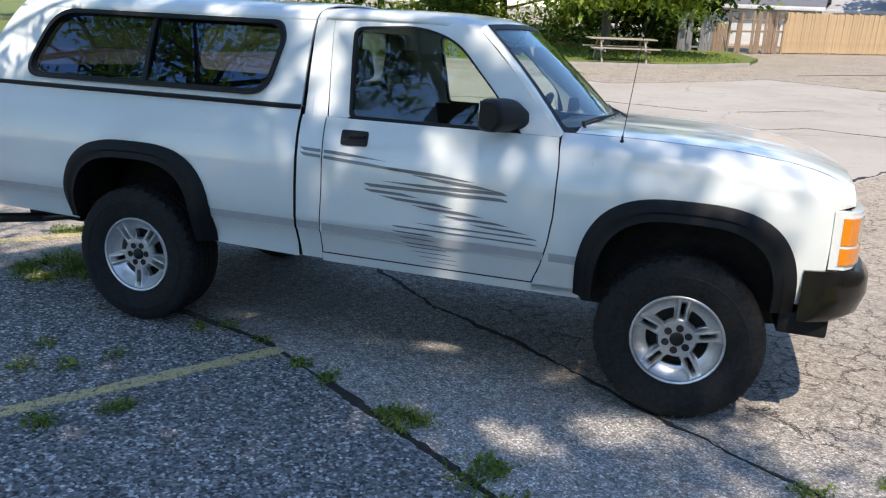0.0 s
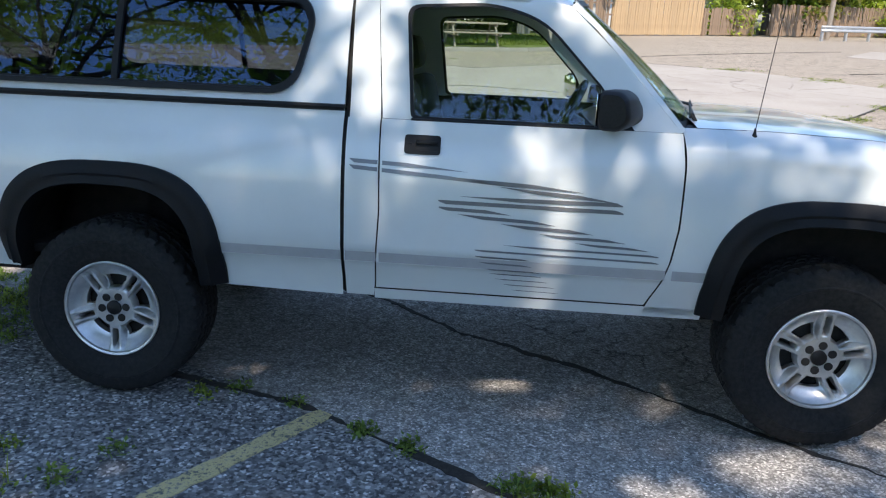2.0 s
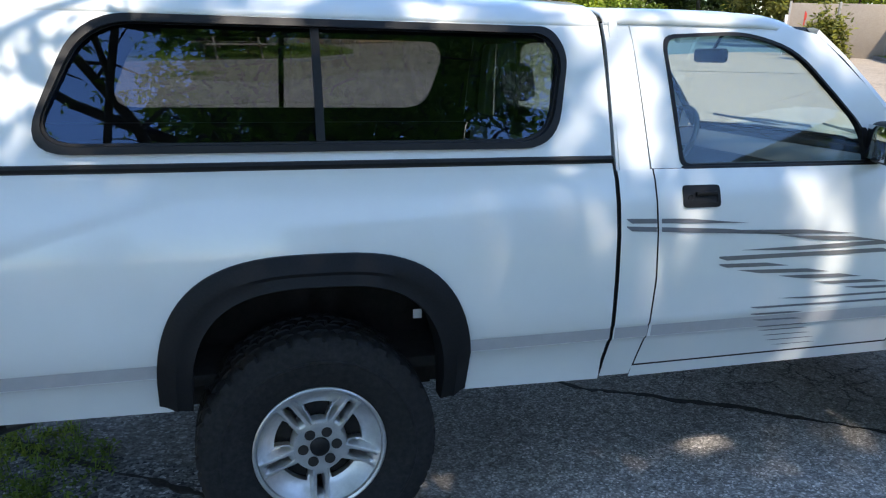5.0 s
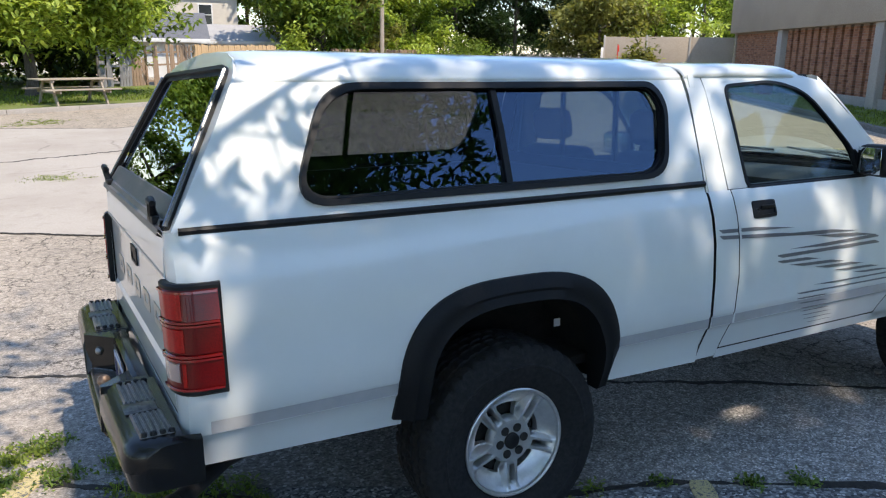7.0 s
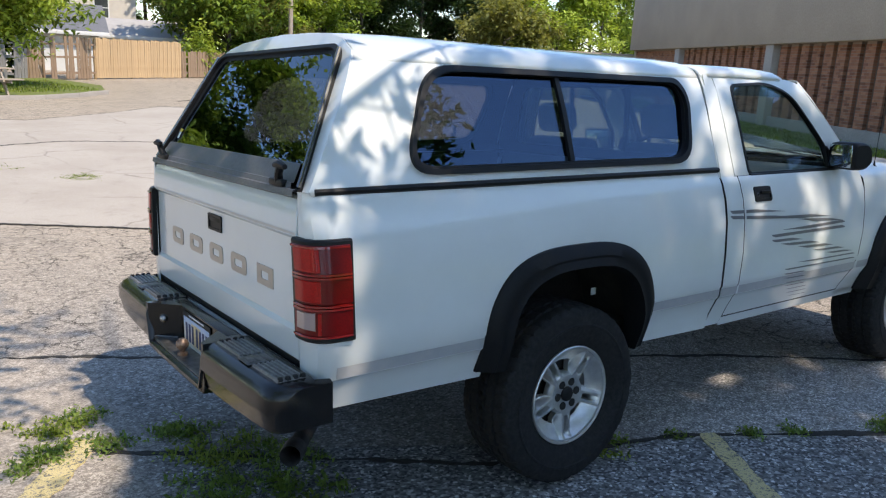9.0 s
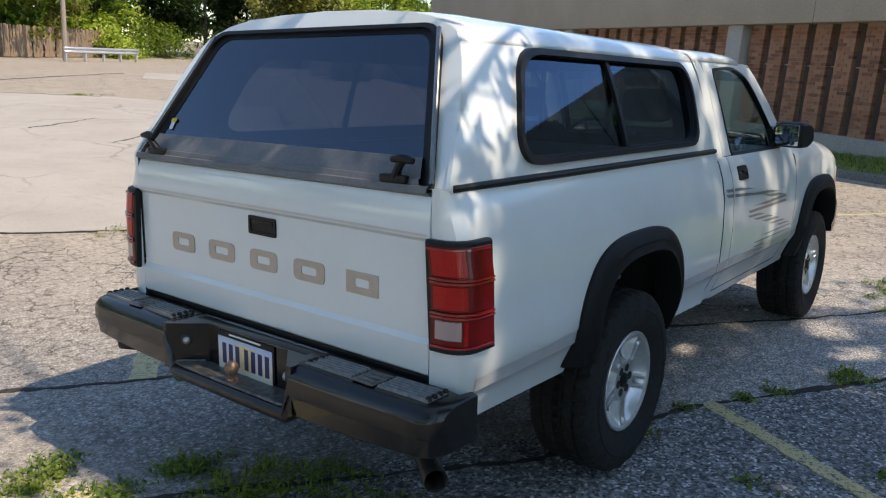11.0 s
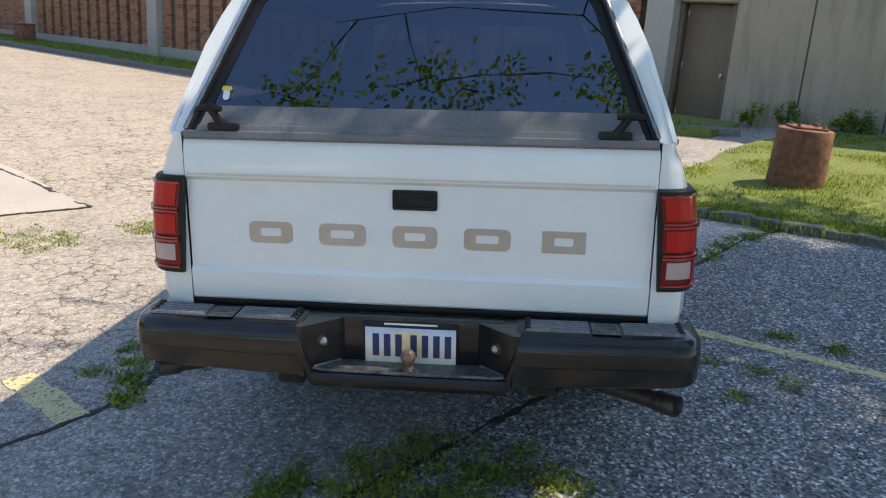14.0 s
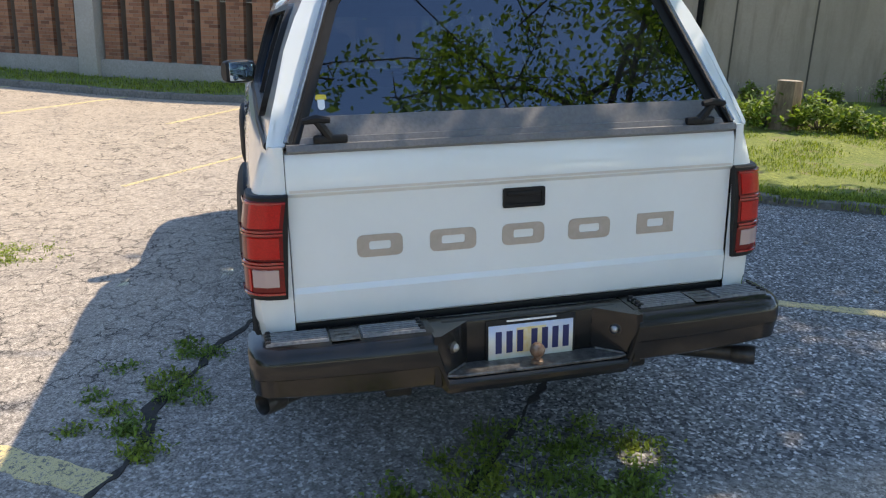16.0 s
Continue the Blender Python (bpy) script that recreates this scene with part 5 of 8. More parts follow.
band(bm, rim_i, [(lerp(a, 0, 0.03), lerp(b, 0.26, 0.05)) for a, b in rim_i], lambda a, b, d: hatch(a, b, d - 0.012), 0.03, rows=1, c=(0, 0.26))
part("hatch_frame", bm, PLASTIC, topper, "black hatch frame", smooth=25)
bm = bmesh.new()
r2 = [(lerp(a, 0, 0.03), lerp(b, 0.26, 0.05)) for a, b in rim_i]
band(bm, r2, [(lerp(a, 0, 0.075), lerp(b, 0.26, 0.1)) for a, b in rim_i], lambda a, b, d: hatch(a, b, d + 0.002), 0.012, rows=1, c=(0, 0.26))
part("hatch_gasket", bm, SEAL, topper, smooth=25)
bm = bmesh.new()
bm.faces.new([bm.verts.new(hatch(lerp(a, 0, 0.05), lerp(b, 0.26, 0.06), 0.005)) for a, b in rim_i])
part("hatch_glass", bm, TINT_DEEP, topper, "dark tinted rear hatch glass", smooth=0)
bm = bmesh.new()
n = 2
loft(bm, [[hatch(a, b, -d) for a in (-0.70 + 0.33 * b, 0.0, 0.70 - 0.33 * b)] for b, d in ((0.010, 0.002), (0.012, 0.018), (0.03, 0.02), (0.034, 0.012), (0.10, 0.008), (0.104, 0.0))])
part("hatch_panel", bm, HATCH, topper, "black lower hatch panel")
bm = bmesh.new()
loft(bm, [[hatch(a, b, -d) for a in (-0.735, 0.0, 0.735)] for b, d in ((-0.012, 0.0), (-0.012, 0.022), (0.006, 0.026), (0.012, 0.018))])
part("hatch_sill", bm, HATCH, topper)
for s in (-1, 1):
    bm = bmesh.new()
    box(bm, (-0.05, -0.012, -0.012), (0.05, 0.012, 0.012), 0.006, Matrix.Translation(hatch(s * 0.605, 0.022, -0.024)) @ pose(0, 0, 0, 0, 0, 90))
    tube(bm, [hatch(s * 0.605, 0.022, -0.02), hatch(s * 0.625, 0.046, -0.044), hatch(s * 0.64, 0.066, -0.056)], [0.016, 0.013, 0.014], 8)
    tube(bm, [hatch(s * 0.605, 0.066, -0.060), hatch(s * 0.645, 0.070, -0.062), hatch(s * 0.685, 0.065, -0.060)], [0.009, 0.014, 0.009], 8)
    part("hatch_latch", bm, PLASTIC, topper, "black T-handle latch")
    bm = bmesh.new()
    tube(bm, [hatch(s * 0.735, 0.02, -0.012), hatch(s * 0.560, 0.525, -0.012)], 0.008, 8)
    part("hatch_trim", bm, TRIM, topper, "glossy dark metal hatch trim")
bm = bmesh.new()
prism(bm, [(0.615, 0.124), (0.625, 0.124), (0.630, 0.131), (0.630, 0.158), (0.609, 0.158), (0.609, 0.131)], lambda a, b, d: hatch(a, b, d - 0.001), 0.002)
part("window_sticker", bm, PALE_INK, topper, "small pale shield sticker")
bm = bmesh.new()
prism(bm, round_poly([(0.601, 0.156), (0.637, 0.156), (0.634, 0.172), (0.604, 0.172)], 0.005, 2), lambda a, b, d: hatch(a, b, d - 0.0015), 0.002)
part("window_sticker", bm, YELLOW_LABEL, topper, "small yellow crest sticker")

# rear step bumper
def bow(y):
    """The bumper's curve in plan."""
    return 0.018 * (y / 0.918) ** 2


bm = bmesh.new()
rings = []
stations = [-0.892, -0.890, -0.885, -0.878, -0.872, -0.862, -0.84, -0.80, -0.72, -0.5, -0.345, -0.335, -0.318, -0.30, -0.2, -0.1, 0, 0.1, 0.2, 0.30, 0.318, 0.335, 0.345, 0.5, 0.72, 0.80, 0.84, 0.862, 0.872, 0.878, 0.885, 0.890, 0.892]
for y in stations:
    a = abs(y)
    dip = min(max((0.335 - a) / 0.035, 0), 1)
    end = min(max((a - 0.80) / 0.092, 0), 1)
    top = 0.672 - 0.147 * dip - 0.014 * end ** 3
    bot = lerp(0.500, 0.468, dip) + 0.014 * min(max((a - 0.6) / 0.2, 0), 1) + 0.012 * end ** 3
    back_x = -1.315 + bow(y) + 0.06 * end ** 4
    front_x = -1.136 + 0.049 * min(max((a - 0.862) / 0.01, 0), 1)
    h = top - bot
    rings.append([(front_x, y, top), (back_x + 0.052, y, top), (back_x + 0.024, y, top - 0.05 * h), (back_x + 0.006, y, top - 0.17 * h), (back_x, y, top - 0.3 * h), (back_x, y, bot + 0.45 * h), (back_x + 0.006, y, bot + 0.42 * h), (back_x + 0.016, y, bot + 0.06 * h), (back_x + 0.03, y, bot), (front_x, y, bot)])
loft(bm, rings, True, True)
rear_bumper = part("rear_bumper", bm, BUMPER, truck, "black steel rear step bumper", smooth=32)
for s in (-1, 1):
    for y0, y1 in ((0.36, 0.556), (0.654, 0.84)):
        section = [(-1.264, 0.6680)]
        for k in range(6):
            x = -1.262 + 0.0155 * k
            section += [(x, 0.6745), (x + 0.003, 0.6800), (x + 0.0085, 0.6800), (x + 0.0115, 0.6745)]
        section.append((-1.165, 0.6680))
        bm = bmesh.new()
        loft(bm, [[(x + bow(y0), s * (y0 if z < 0.6770 else y0 + 0.004), z) for x, z in section], [(x + bow(y1), s * (y1 if z < 0.6770 else y1 - 0.004), z) for x, z in section]], True, True)
        pad = part("step_pad", bm, PAD, rear_bumper, "ribbed worn rubber step pad, sunlit grey in its colour", smooth=20)
        for k in range(4):
            bm = bmesh.new()
            lathe(bm, [(0.0, 0.6860), (0.008, 0.6840), (0.011, 0.6740)], "z", 10, (-1.25 + 0.025 * k + bow(0.368 if y0 < 0.5 else 0.832), s * (0.368 if y0 < 0.5 else 0.832), 0))
            part("stud", bm, PLASTIC, pad)
    bm = bmesh.new()
    box(bm, (-1.265, s * 0.562, 0.6740), (-1.17, s * 0.648, 0.6775), 0.002)
    for k in range(3):
        box(bm, (-1.25 + 0.026 * k, s * 0.575, 0.6775), (-1.238 + 0.026 * k, s * 0.635, 0.6795), 0.001)
    part("bumper_plate", bm, SUNLIT_STEP, rear_bumper, "stamped metal tread plate in a sunlit grey")
    bm = bmesh.new()
    lathe(bm, [(0.0, 0.012), (0.012, 0.010), (0.018, 0.0), (0.026, -0.002), (0.026, -0.012)], "y", 18)
    bmesh.ops.transform(bm, matrix=Matrix.Translation((-1.258, s * 0.272, 0.608)) @ pose(0, 0, 0, 0, 0, -46 * s) @ Matrix.Diagonal((1, -s, 1, 1)), verts=bm.verts[:])
    lamp = part("plate_lamp", bm, PIPE, rear_bumper, "round plate lamp")
    bm = bmesh.new()
    lathe(bm, [(0.0, 0.016), (0.008, 0.0145), (0.0135, 0.009), (0.015, 0.002)], "y", 18)
    bmesh.ops.transform(bm, matrix=Matrix.Translation((-1.258, s * 0.272, 0.608)) @ pose(0, 0, 0, 0, 0, -46 * s) @ Matrix.Diagonal((1, -s, 1, 1)), verts=bm.verts[:])
    part("lamp_glass", bm, STEEL, lamp, "bright domed lamp cover")
for s in (-1, 1):
    bm = bmesh.new()
    prism(bm, [(-1.306, s * 0.345), (-1.306, s * 0.325), (-1.205, s * 0.215), (-1.15, s * 0.215), (-1.15, s * 0.345)], lambda a, b, d: (a, b, 0.505 + d), 0.165)
    part("recess_cheek", bm, BUMPER, rear_bumper)
bm = bmesh.new()
prism(bm, round_poly([(-1.207, -0.214), (-1.284, -0.305), (-1.292, -0.27), (-1.2945, 0.0), (-1.292, 0.27), (-1.284, 0.305), (-1.207, 0.214)], [0.004, 0.02, 0.02, 0.1, 0.02, 0.02, 0.004], 4), lambda a, b, d: (a, b, 0.523 + d), 0.0055)
part("step_shelf", bm, SUNLIT_STEP, rear_bumper, "black step, painted grey as if in sun", smooth=30)
bm = bmesh.new()
tube(bm, [(-1.215, -0.226, 0.529), (-1.275, -0.294, 0.529), (-1.288, -0.298, 0.527), (-1.294, -0.27, 0.526), (-1.2965, 0.0, 0.5255), (-1.294, 0.27, 0.526), (-1.288, 0.298, 0.527), (-1.275, 0.294, 0.529), (-1.215, 0.226, 0.529)], 0.0055, 8)
part("shelf_lip", bm, SUNLIT_STEP, rear_bumper, "rounded lip, painted pale for its sun glint")
part("bumper_recess", new_box((-1.205, -0.30, 0.50), (-1.15, 0.30, 0.672), 0.008), BUMPER, rear_bumper)
plate = part("licence_plate", new_box((-1.2125, -0.153, 0.508), (-1.2085, 0.155, 0.664), 0.003), PLASTIC, truck, "licence plate in a black dealer frame")
part("plate_sheet", new_box((-1.2145, -0.144, 0.523), (-1.2125, 0.146, 0.645)), PLATE, plate, "pale printed plate sheet")
part("plate_print", new_box((-1.2149, -0.05, 0.545), (-1.2145, 0.052, 0.632), 0.02), PLATE_SUN, plate, "yellow sunburst print")
for k in range(7):
    y = 0.112 - 0.0365 * k - (0.012 if k > 2 else 0)
    part("plate_bar", new_box((-1.2158, y - 0.0105, 0.549), (-1.2145, y + 0.0105, 0.624)), PLATE_INK, plate, "dark blue bar")
part("frame_bar", new_box((-1.2135, -0.085, 0.6545), (-1.2125, 0.085, 0.6605)), PALE_INK, plate, "pale bar")
part("frame_bar", new_box((-1.2135, -0.12, 0.5115), (-1.2125, 0.12, 0.5165)), PALE_INK, plate, "pale bar")
bm = bmesh.new()
lathe(bm, [(0.0, 0.596), (0.012, 0.594), (0.022, 0.584), (0.025, 0.571), (0.021, 0.558), (0.012, 0.549), (0.011, 0.542), (0.02, 0.538), (0.022, 0.520)], "z", 20, (-1.27, 0, 0))
part("hitch_ball", bm, RUSTY_BALL, rear_bumper, "rusty trailer ball")

# wheels
SECTION = [(0.196, -0.095), (0.205, -0.112), (0.225, -0.122), (0.262, -0.137), (0.29, -0.1405), (0.293, -0.1435), (0.299, -0.1435), (0.302, -0.140), (0.325, -0.138), (0.340, -0.134), (0.352, -0.128), (0.3635, -0.116), (0.3675, -0.10),
           (0.3685, -0.074), (0.3595, -0.070), (0.3595, -0.063), (0.3695, -0.059), (0.3705, -0.026), (0.361, -0.022), (0.361, -0.015), (0.371, -0.011), (0.371, 0.011)]
SECTION = SECTION + [(r, -y) for r, y in SECTION[::-1]]


def build_wheel(turn):
    """One wheel about the origin, its face towards -y."""
    hub = thing("wheel", "six-lug silver alloy wheel with a chunky all-terrain tyre", "wheel")
    bm = bmesh.new()
    n, rings = 220, []
    for q, (r, y) in enumerate(SECTION):
        ring = []
        for k in range(n):
            a = 2 * math.pi * k / n
            out = abs(y)
            phase = (k + (2 if y > 0 else 0) + (3 if out < 0.06 else 0) + round(out * 16)) % 5
            cut = 0.0
            if r > 0.355:
                cut = 0.0085 if phase == 0 else 0.0
            elif r > 0.32:
                cut = 0.004 if (k // 5) % 2 and phase else 0.0
            ring.append(((r - cut) * math.cos(a), y * (1 - (cut if r < 0.355 else 0)), (r - cut) * math.sin(a)))
        rings.append(ring)
    loft(bm, rings, True)
    part("tyre", bm, RUBBER, hub, "black all-terrain tyre with blocky tread", smooth=30)
    bm = bmesh.new()
    lathe(bm, [(0.196, -0.085), (0.2045, -0.112), (0.205, -0.1185), (0.201, -0.121), (0.193, -0.118), (0.188, -0.095), (0.182, -0.072), (0.176, 0.09)], "y", 72)
    n = 280
    # conical dish with five ports by the hub, and five raised double spokes with a long slot in each
    rr = [0.080, 0.088, 0.094, 0.102, 0.111, 0.120, 0.128, 0.137, 0.146, 0.155, 0.164, 0.172, 0.180, 0.190]
    dish = [(0.080, -0.090), (0.094, -0.070), (0.120, -0.056), (0.150, -0.066), (0.175, -0.088), (0.190, -0.110)]
    crest = [(0.080, -0.0985), (0.120, -0.1005), (0.160, -0.1025), (0.180, -0.106), (0.190, -0.111)]
    ease = lambda v, a, b: (lambda q: q * q * (3 - 2 * q))(min(max((v - a) / (b - a), 0.0), 1.0))
    grid = []
    for r in rr:
        grid.append([])
        for k in range(n):
            a = 2 * math.pi * k / n
            t = (a * 5 / (2 * math.pi)) % 1.0 - 0.5
            w = abs(t) * 2 * math.pi / 5 * r
            fin = 1 - ease(w, 0.023, 0.031 + 0.04 * max(r - 0.15, 0))
            slot = (1 - ease(w, 0.0085, 0.0125)) * ease(r, 0.092, 0.10) * (1 - ease(r, 0.168, 0.178))
            y = lerp(interp(r, dish), interp(r, crest), fin * (1 - slot)) if r > 0.081 else -0.0985
            grid[-1].append(bm.verts.new((r * math.cos(a), y, r * math.sin(a))))
    for i in range(len(rr) - 1):
        rm = 0.5 * (rr[i] + rr[i + 1])
        for k in range(n):
            t = (((k + 0.5) / n) * 5) % 1.0 - 0.5
            w = abs(t) * 2 * math.pi / 5 * rm
            if not (w > 0.033 + 0.35 * max(rm - 0.116, 0) and 0.089 < rm < 0.140) and not (w < 0.009 and 0.10 < rm < 0.165):
                j = (k + 1) % n
                bm.faces.new((grid[i][k], grid[i][j], grid[i + 1][j], grid[i + 1][k]))
    loose = [v for v in bm.verts if not v.link_faces]
    bmesh.ops.delete(bm, geom=loose, context="VERTS")
    rim = [e for e in bm.edges if e.is_boundary and all(0.084 < math.hypot(v.co.x, v.co.z) < 0.176 for v in e.verts)]
    ex = bmesh.ops.extrude_edge_only(bm, edges=rim)
    for v in ex["geom"]:
        if isinstance(v, bmesh.types.BMVert):
            v.co.y += 0.026
    lathe(bm, [(0.0, -0.094), (0.03, -0.094), (0.070, -0.099), (0.080, -0.0985)], "y", 60)
    bmesh.ops.rotate(bm, cent=(0, 0, 0), matrix=Matrix.Rotation(radians(turn), 3, "Y"), verts=bm.verts[:])
    rim_ob = part("rim", bm, ALLOY, hub, "silver cast alloy rim", smooth=40)
    for k in range(6):
        a = 2 * math.pi * k / 6 + radians(turn) + 0.2
        bm = bmesh.new()
        at = (0.052 * math.cos(a), 0, 0.052 * math.sin(a))
        lathe(bm, [(0.0165, -0.0965), (0.0168, -0.0995), (0.0, -0.0995)], "y", 16, at)
        part("lug_recess", bm, UNDER, rim_ob, "dark lug nut recess")
    bm = bmesh.new()
    lathe(bm, [(0.0, -0.107), (0.022, -0.106), (0.030, -0.102), (0.031, -0.093)], "y", 24)
    part("centre_cap", bm, PLASTIC, rim_ob, "black centre cap")
    a = radians(turn) + 2 * math.pi / 10 + 0.12
    bm = bmesh.new()
    tube(bm, [(0.158 * math.cos(a), -0.070, -0.158 * math.sin(a)), (0.150 * math.cos(a), -0.098, -0.150 * math.sin(a))], [0.006, 0.004], 8)
    part("valve_stem", bm, PLASTIC, rim_ob, "black rubber valve stem")
    bm = bmesh.new()
    lathe(bm, [(0.0, -0.02), (0.14, -0.02), (0.15, -0.01), (0.15, 0.06), (0.0, 0.06)], "y", 32)
    part("brake_drum", bm, UNDER, hub, "dark brake drum")
    return hub


for x, turn in ((0.0, 54), (2.845, -50)):
    for s in (-1, 1):
        w = build_wheel(turn if s < 0 else 20)
        del w["category"]
        w.parent = truck
        w.matrix_world = SLOPE @ pose(x, s * 0.745, 0.372) @ (Matrix.Identity(4) if s < 0 else pose(0, 0, 0, 0, 0, 180))

# underside
# rails set low to shut light out from underneath
part("frame_rail", new_box((-1.12, -0.47, 0.39), (3.3, -0.38, 0.56), 0.01), UNDER, truck)
part("frame_rail", new_box((-1.12, 0.38, 0.39), (3.3, 0.47, 0.56), 0.01), UNDER, truck)
part("bed_floor", new_box((-1.06, -0.74, 0.56), (0.95, 0.74, 0.60), 0.01), UNDER, truck)
for x in (0.0, 2.845):
    bm = bmesh.new()
    tube(bm, [(x, -0.66, 0.372), (x, 0.66, 0.372)], 0.045, 12)
    lathe(bm, [(0.0, -0.13), (0.08, -0.12), (0.13, -0.05), (0.13, 0.05), (0.08, 0.12), (0.0, 0.13)], "y", 20, (x, 0.05 if x < 1 else 0.3, 0.372))
    part("axle", bm, UNDER, truck)
for s in (-1, 1):
    bm = bmesh.new()
    for k, z in enumerate((0.40, 0.418, 0.436)):
        q = 0.62 - 0.12 * k
        loft(bm, [[(x, s * y, z + dz + 0.10 * (x / 0.62) ** 2) for y, dz in ((0.44, 0), (0.50, 0), (0.50, 0.012), (0.44, 0.012))] for x in np.linspace(-q, q, 9)], True, True)
    part("leaf_spring", bm, UNDER, truck)
for s in (-1, 1):
    bm = bmesh.new()
    end, back = (Vector((-1.20, -0.83, 0.425)), Vector((-0.95, -0.52, 0.402))) if s < 0 else (Vector((-1.17, 0.85, 0.455)), Vector((-0.93, 0.55, 0.43)))
    way = (end - back).normalized()
    tube(bm, [(0.9, s * 0.25, 0.42), (0.45, s * 0.32, 0.44), (-0.05, s * 0.40, 0.50), (-0.5, s * 0.44, 0.48), tuple(back), tuple(end - way * 0.06), tuple(end)], [0.026] * 4 + [0.029, 0.030, 0.031], 16, False)
    part("exhaust_pipe", bm, PIPE, truck, "grimy dark exhaust pipe")
    bm = bmesh.new()
    lathe(bm, [(0.026, -0.08), (0.031, -0.005), (0.0345, 0.0), (0.0365, -0.012), (0.0365, -0.07), (0.031, -0.08)], "y", 20)
    bmesh.ops.transform(bm, matrix=Matrix.Translation(end + way * 0.02) @ way.to_track_quat("Y", "Z").to_matrix().to_4x4(), verts=bm.verts[:])
    part("exhaust_tip", bm, PIPE, truck, "blackened steel exhaust tip")
part("stray_tag", new_box((0.345, -0.625, 0.69), (0.375, -0.621, 0.722), 0.001), PALE_INK, truck, "small pale paper tag in the wheel arch")
# unseen parts added to keep light off the ground under the truck
part("unseen_tank", new_box((0.52, -0.36, 0.34), (1.28, -0.02, 0.56), 0.05), UNDER, truck)
part("unseen_skid", new_box((2.35, -0.36, 0.33), (3.2, 0.36, 0.36), 0.012), UNDER, truck)
for x in (0.48, 1.45, 2.2):
    part("unseen_cross_member", new_box((x - 0.05, -0.40, 0.44), (x + 0.05, 0.40, 0.52), 0.01), UNDER, truck)
part("transmission", new_box((1.3, -0.2, 0.38), (2.6, 0.2, 0.60), 0.06), UNDER, truck)
bm = bmesh.new()
tube(bm, [(0.1, 0.05, 0.40), (1.4, 0.05, 0.46)], 0.035, 10)
part("drive_shaft", bm, UNDER, truck)


# ---- the brick building ----
BX, BY, BA = 11.5, -2.75, radians(57)
BD, BN = Vector((math.cos(BA), math.sin(BA), 0)), Vector((-math.sin(BA), math.cos(BA), 0))
B = Matrix(((BD.x, BN.x, 0, BX), (BD.y, BN.y, 0, BY), (0, 0, 1, 0), (0, 0, 0, 1)))  # along, outwards, up
building = tagged(thing("brick_building", "low brown-brick building with concrete columns and a concrete fascia", "building"))
building.matrix_world = B
BRICK_Z, EAVE_Z, TOP_Z = 0.64, 2.78, 5.25
COLS = [0.05 + 8.2 * k for k in range(4)]


def bpart(name, lo, hi, mat, label="", bevel=0.01):
    return part(name, new_box(lo, hi, bevel), mat, building, label)


bpart("back_wall", (-0.35, -0.75, -0.3), (31.2, -0.45, TOP_Z), SLOT, "", 0)
bpart("fascia", (-1.25, -0.8, EAVE_Z), (31.2, 0.30, TOP_Z), CONCRETE, "broad cast concrete fascia", 0.02)
bpart("plinth", (0.2, -0.45, -0.3), (31.0, 0.10, BRICK_Z), KERB, "rough concrete plinth", 0.015)
for c in COLS:
    bpart("column", (c - 0.26, -0.45, -0.3), (c + 0.26, 0.22, EAVE_Z), COLUMN, "smooth pale concrete column", 0.02)
bpart("end_wall", (31.0, -16, -0.3), (31.25, 0.05, TOP_Z), CONCRETE, "", 0.01)
bpart("roof_slab", (-16, -16, TOP_Z - 0.3), (31.2, -0.5, TOP_Z), CONCRETE, "", 0.01)
bpart("concrete_wall", (-19.0, -0.8, -0.3), (-1.25, -0.02, TOP_Z), STAINED, "stained board-marked concrete wall", 0.02)
for sx in (-2.5, -3.83, -5.25, -6.5, -7.8, -9.1, -10.4, -11.7):
    bpart("wall_rib", (sx - 0.014, -0.05, -0.2), (sx + 0.014, -0.008, TOP_Z - 0.05), WALL_JOINT, "", 0.006)
bpart("drain_pipe", (-4.72, -0.01, 0.2), (-4.62, 0.09, TOP_Z), SLOT, "dark iron drain pipe", 0.03)
for z in (0.9, 2.4, 4.0):
    bpart("pipe_bracket", (-4.78, -0.01, z), (-4.56, 0.11, z + 0.05), SLOT, "", 0.005)
bpart("door_head", (-1.25, -0.6, 2.45), (-0.2, 0.0, EAVE_Z), CONCRETE, "", 0.01)
bpart("door_back", (-1.25, -0.75, -0.1), (-0.2, -0.5, 2.5), SLOT, "", 0)
service_door = bpart("service_door", (-1.15, -0.30, 0.20), (-0.30, -0.24, 2.42), STEEL_DOOR, "plain brown painted steel door", 0.006)
for lo, hi in (((-1.24, -0.40, 0.15), (-1.16, -0.10, 2.47)), ((-0.28, -0.40, 0.15), (-0.20, -0.10, 2.47)), ((-1.24, -0.40, 2.43), (-0.2, -0.10, 2.50))):
    bpart("door_frame", lo, hi, STEEL_DOOR, "", 0.006)
part("door_knob", new_box((-1.10, -0.24, 1.15), (-1.04, -0.19, 1.25), 0.015), STEEL, service_door, "metal door handle")
for z in (0.45, 1.3, 2.2):
    part("hinge", new_box((-0.335, -0.245, z), (-0.30, -0.225, z + 0.12), 0.004), STEEL, service_door)
bpart("door_step", (-1.55, -0.3, -0.2), (0.0, 0.9, 0.20), KERB, "worn concrete doorstep", 0.02)

# piers of brick between dark window slots: mortar cores here, bricks at the end of the file
PIERS = []
for c in COLS[:3]:
    for i in range(12):
        a = c + 0.26 + 0.20 + i * 0.635
        PIERS.append((a, a + 0.425))
for a, b in PIERS:
    bpart("pier_core", (a + 0.008, -0.44, BRICK_Z), (b - 0.008, 0.012, EAVE_Z), MORTAR, "", 0)
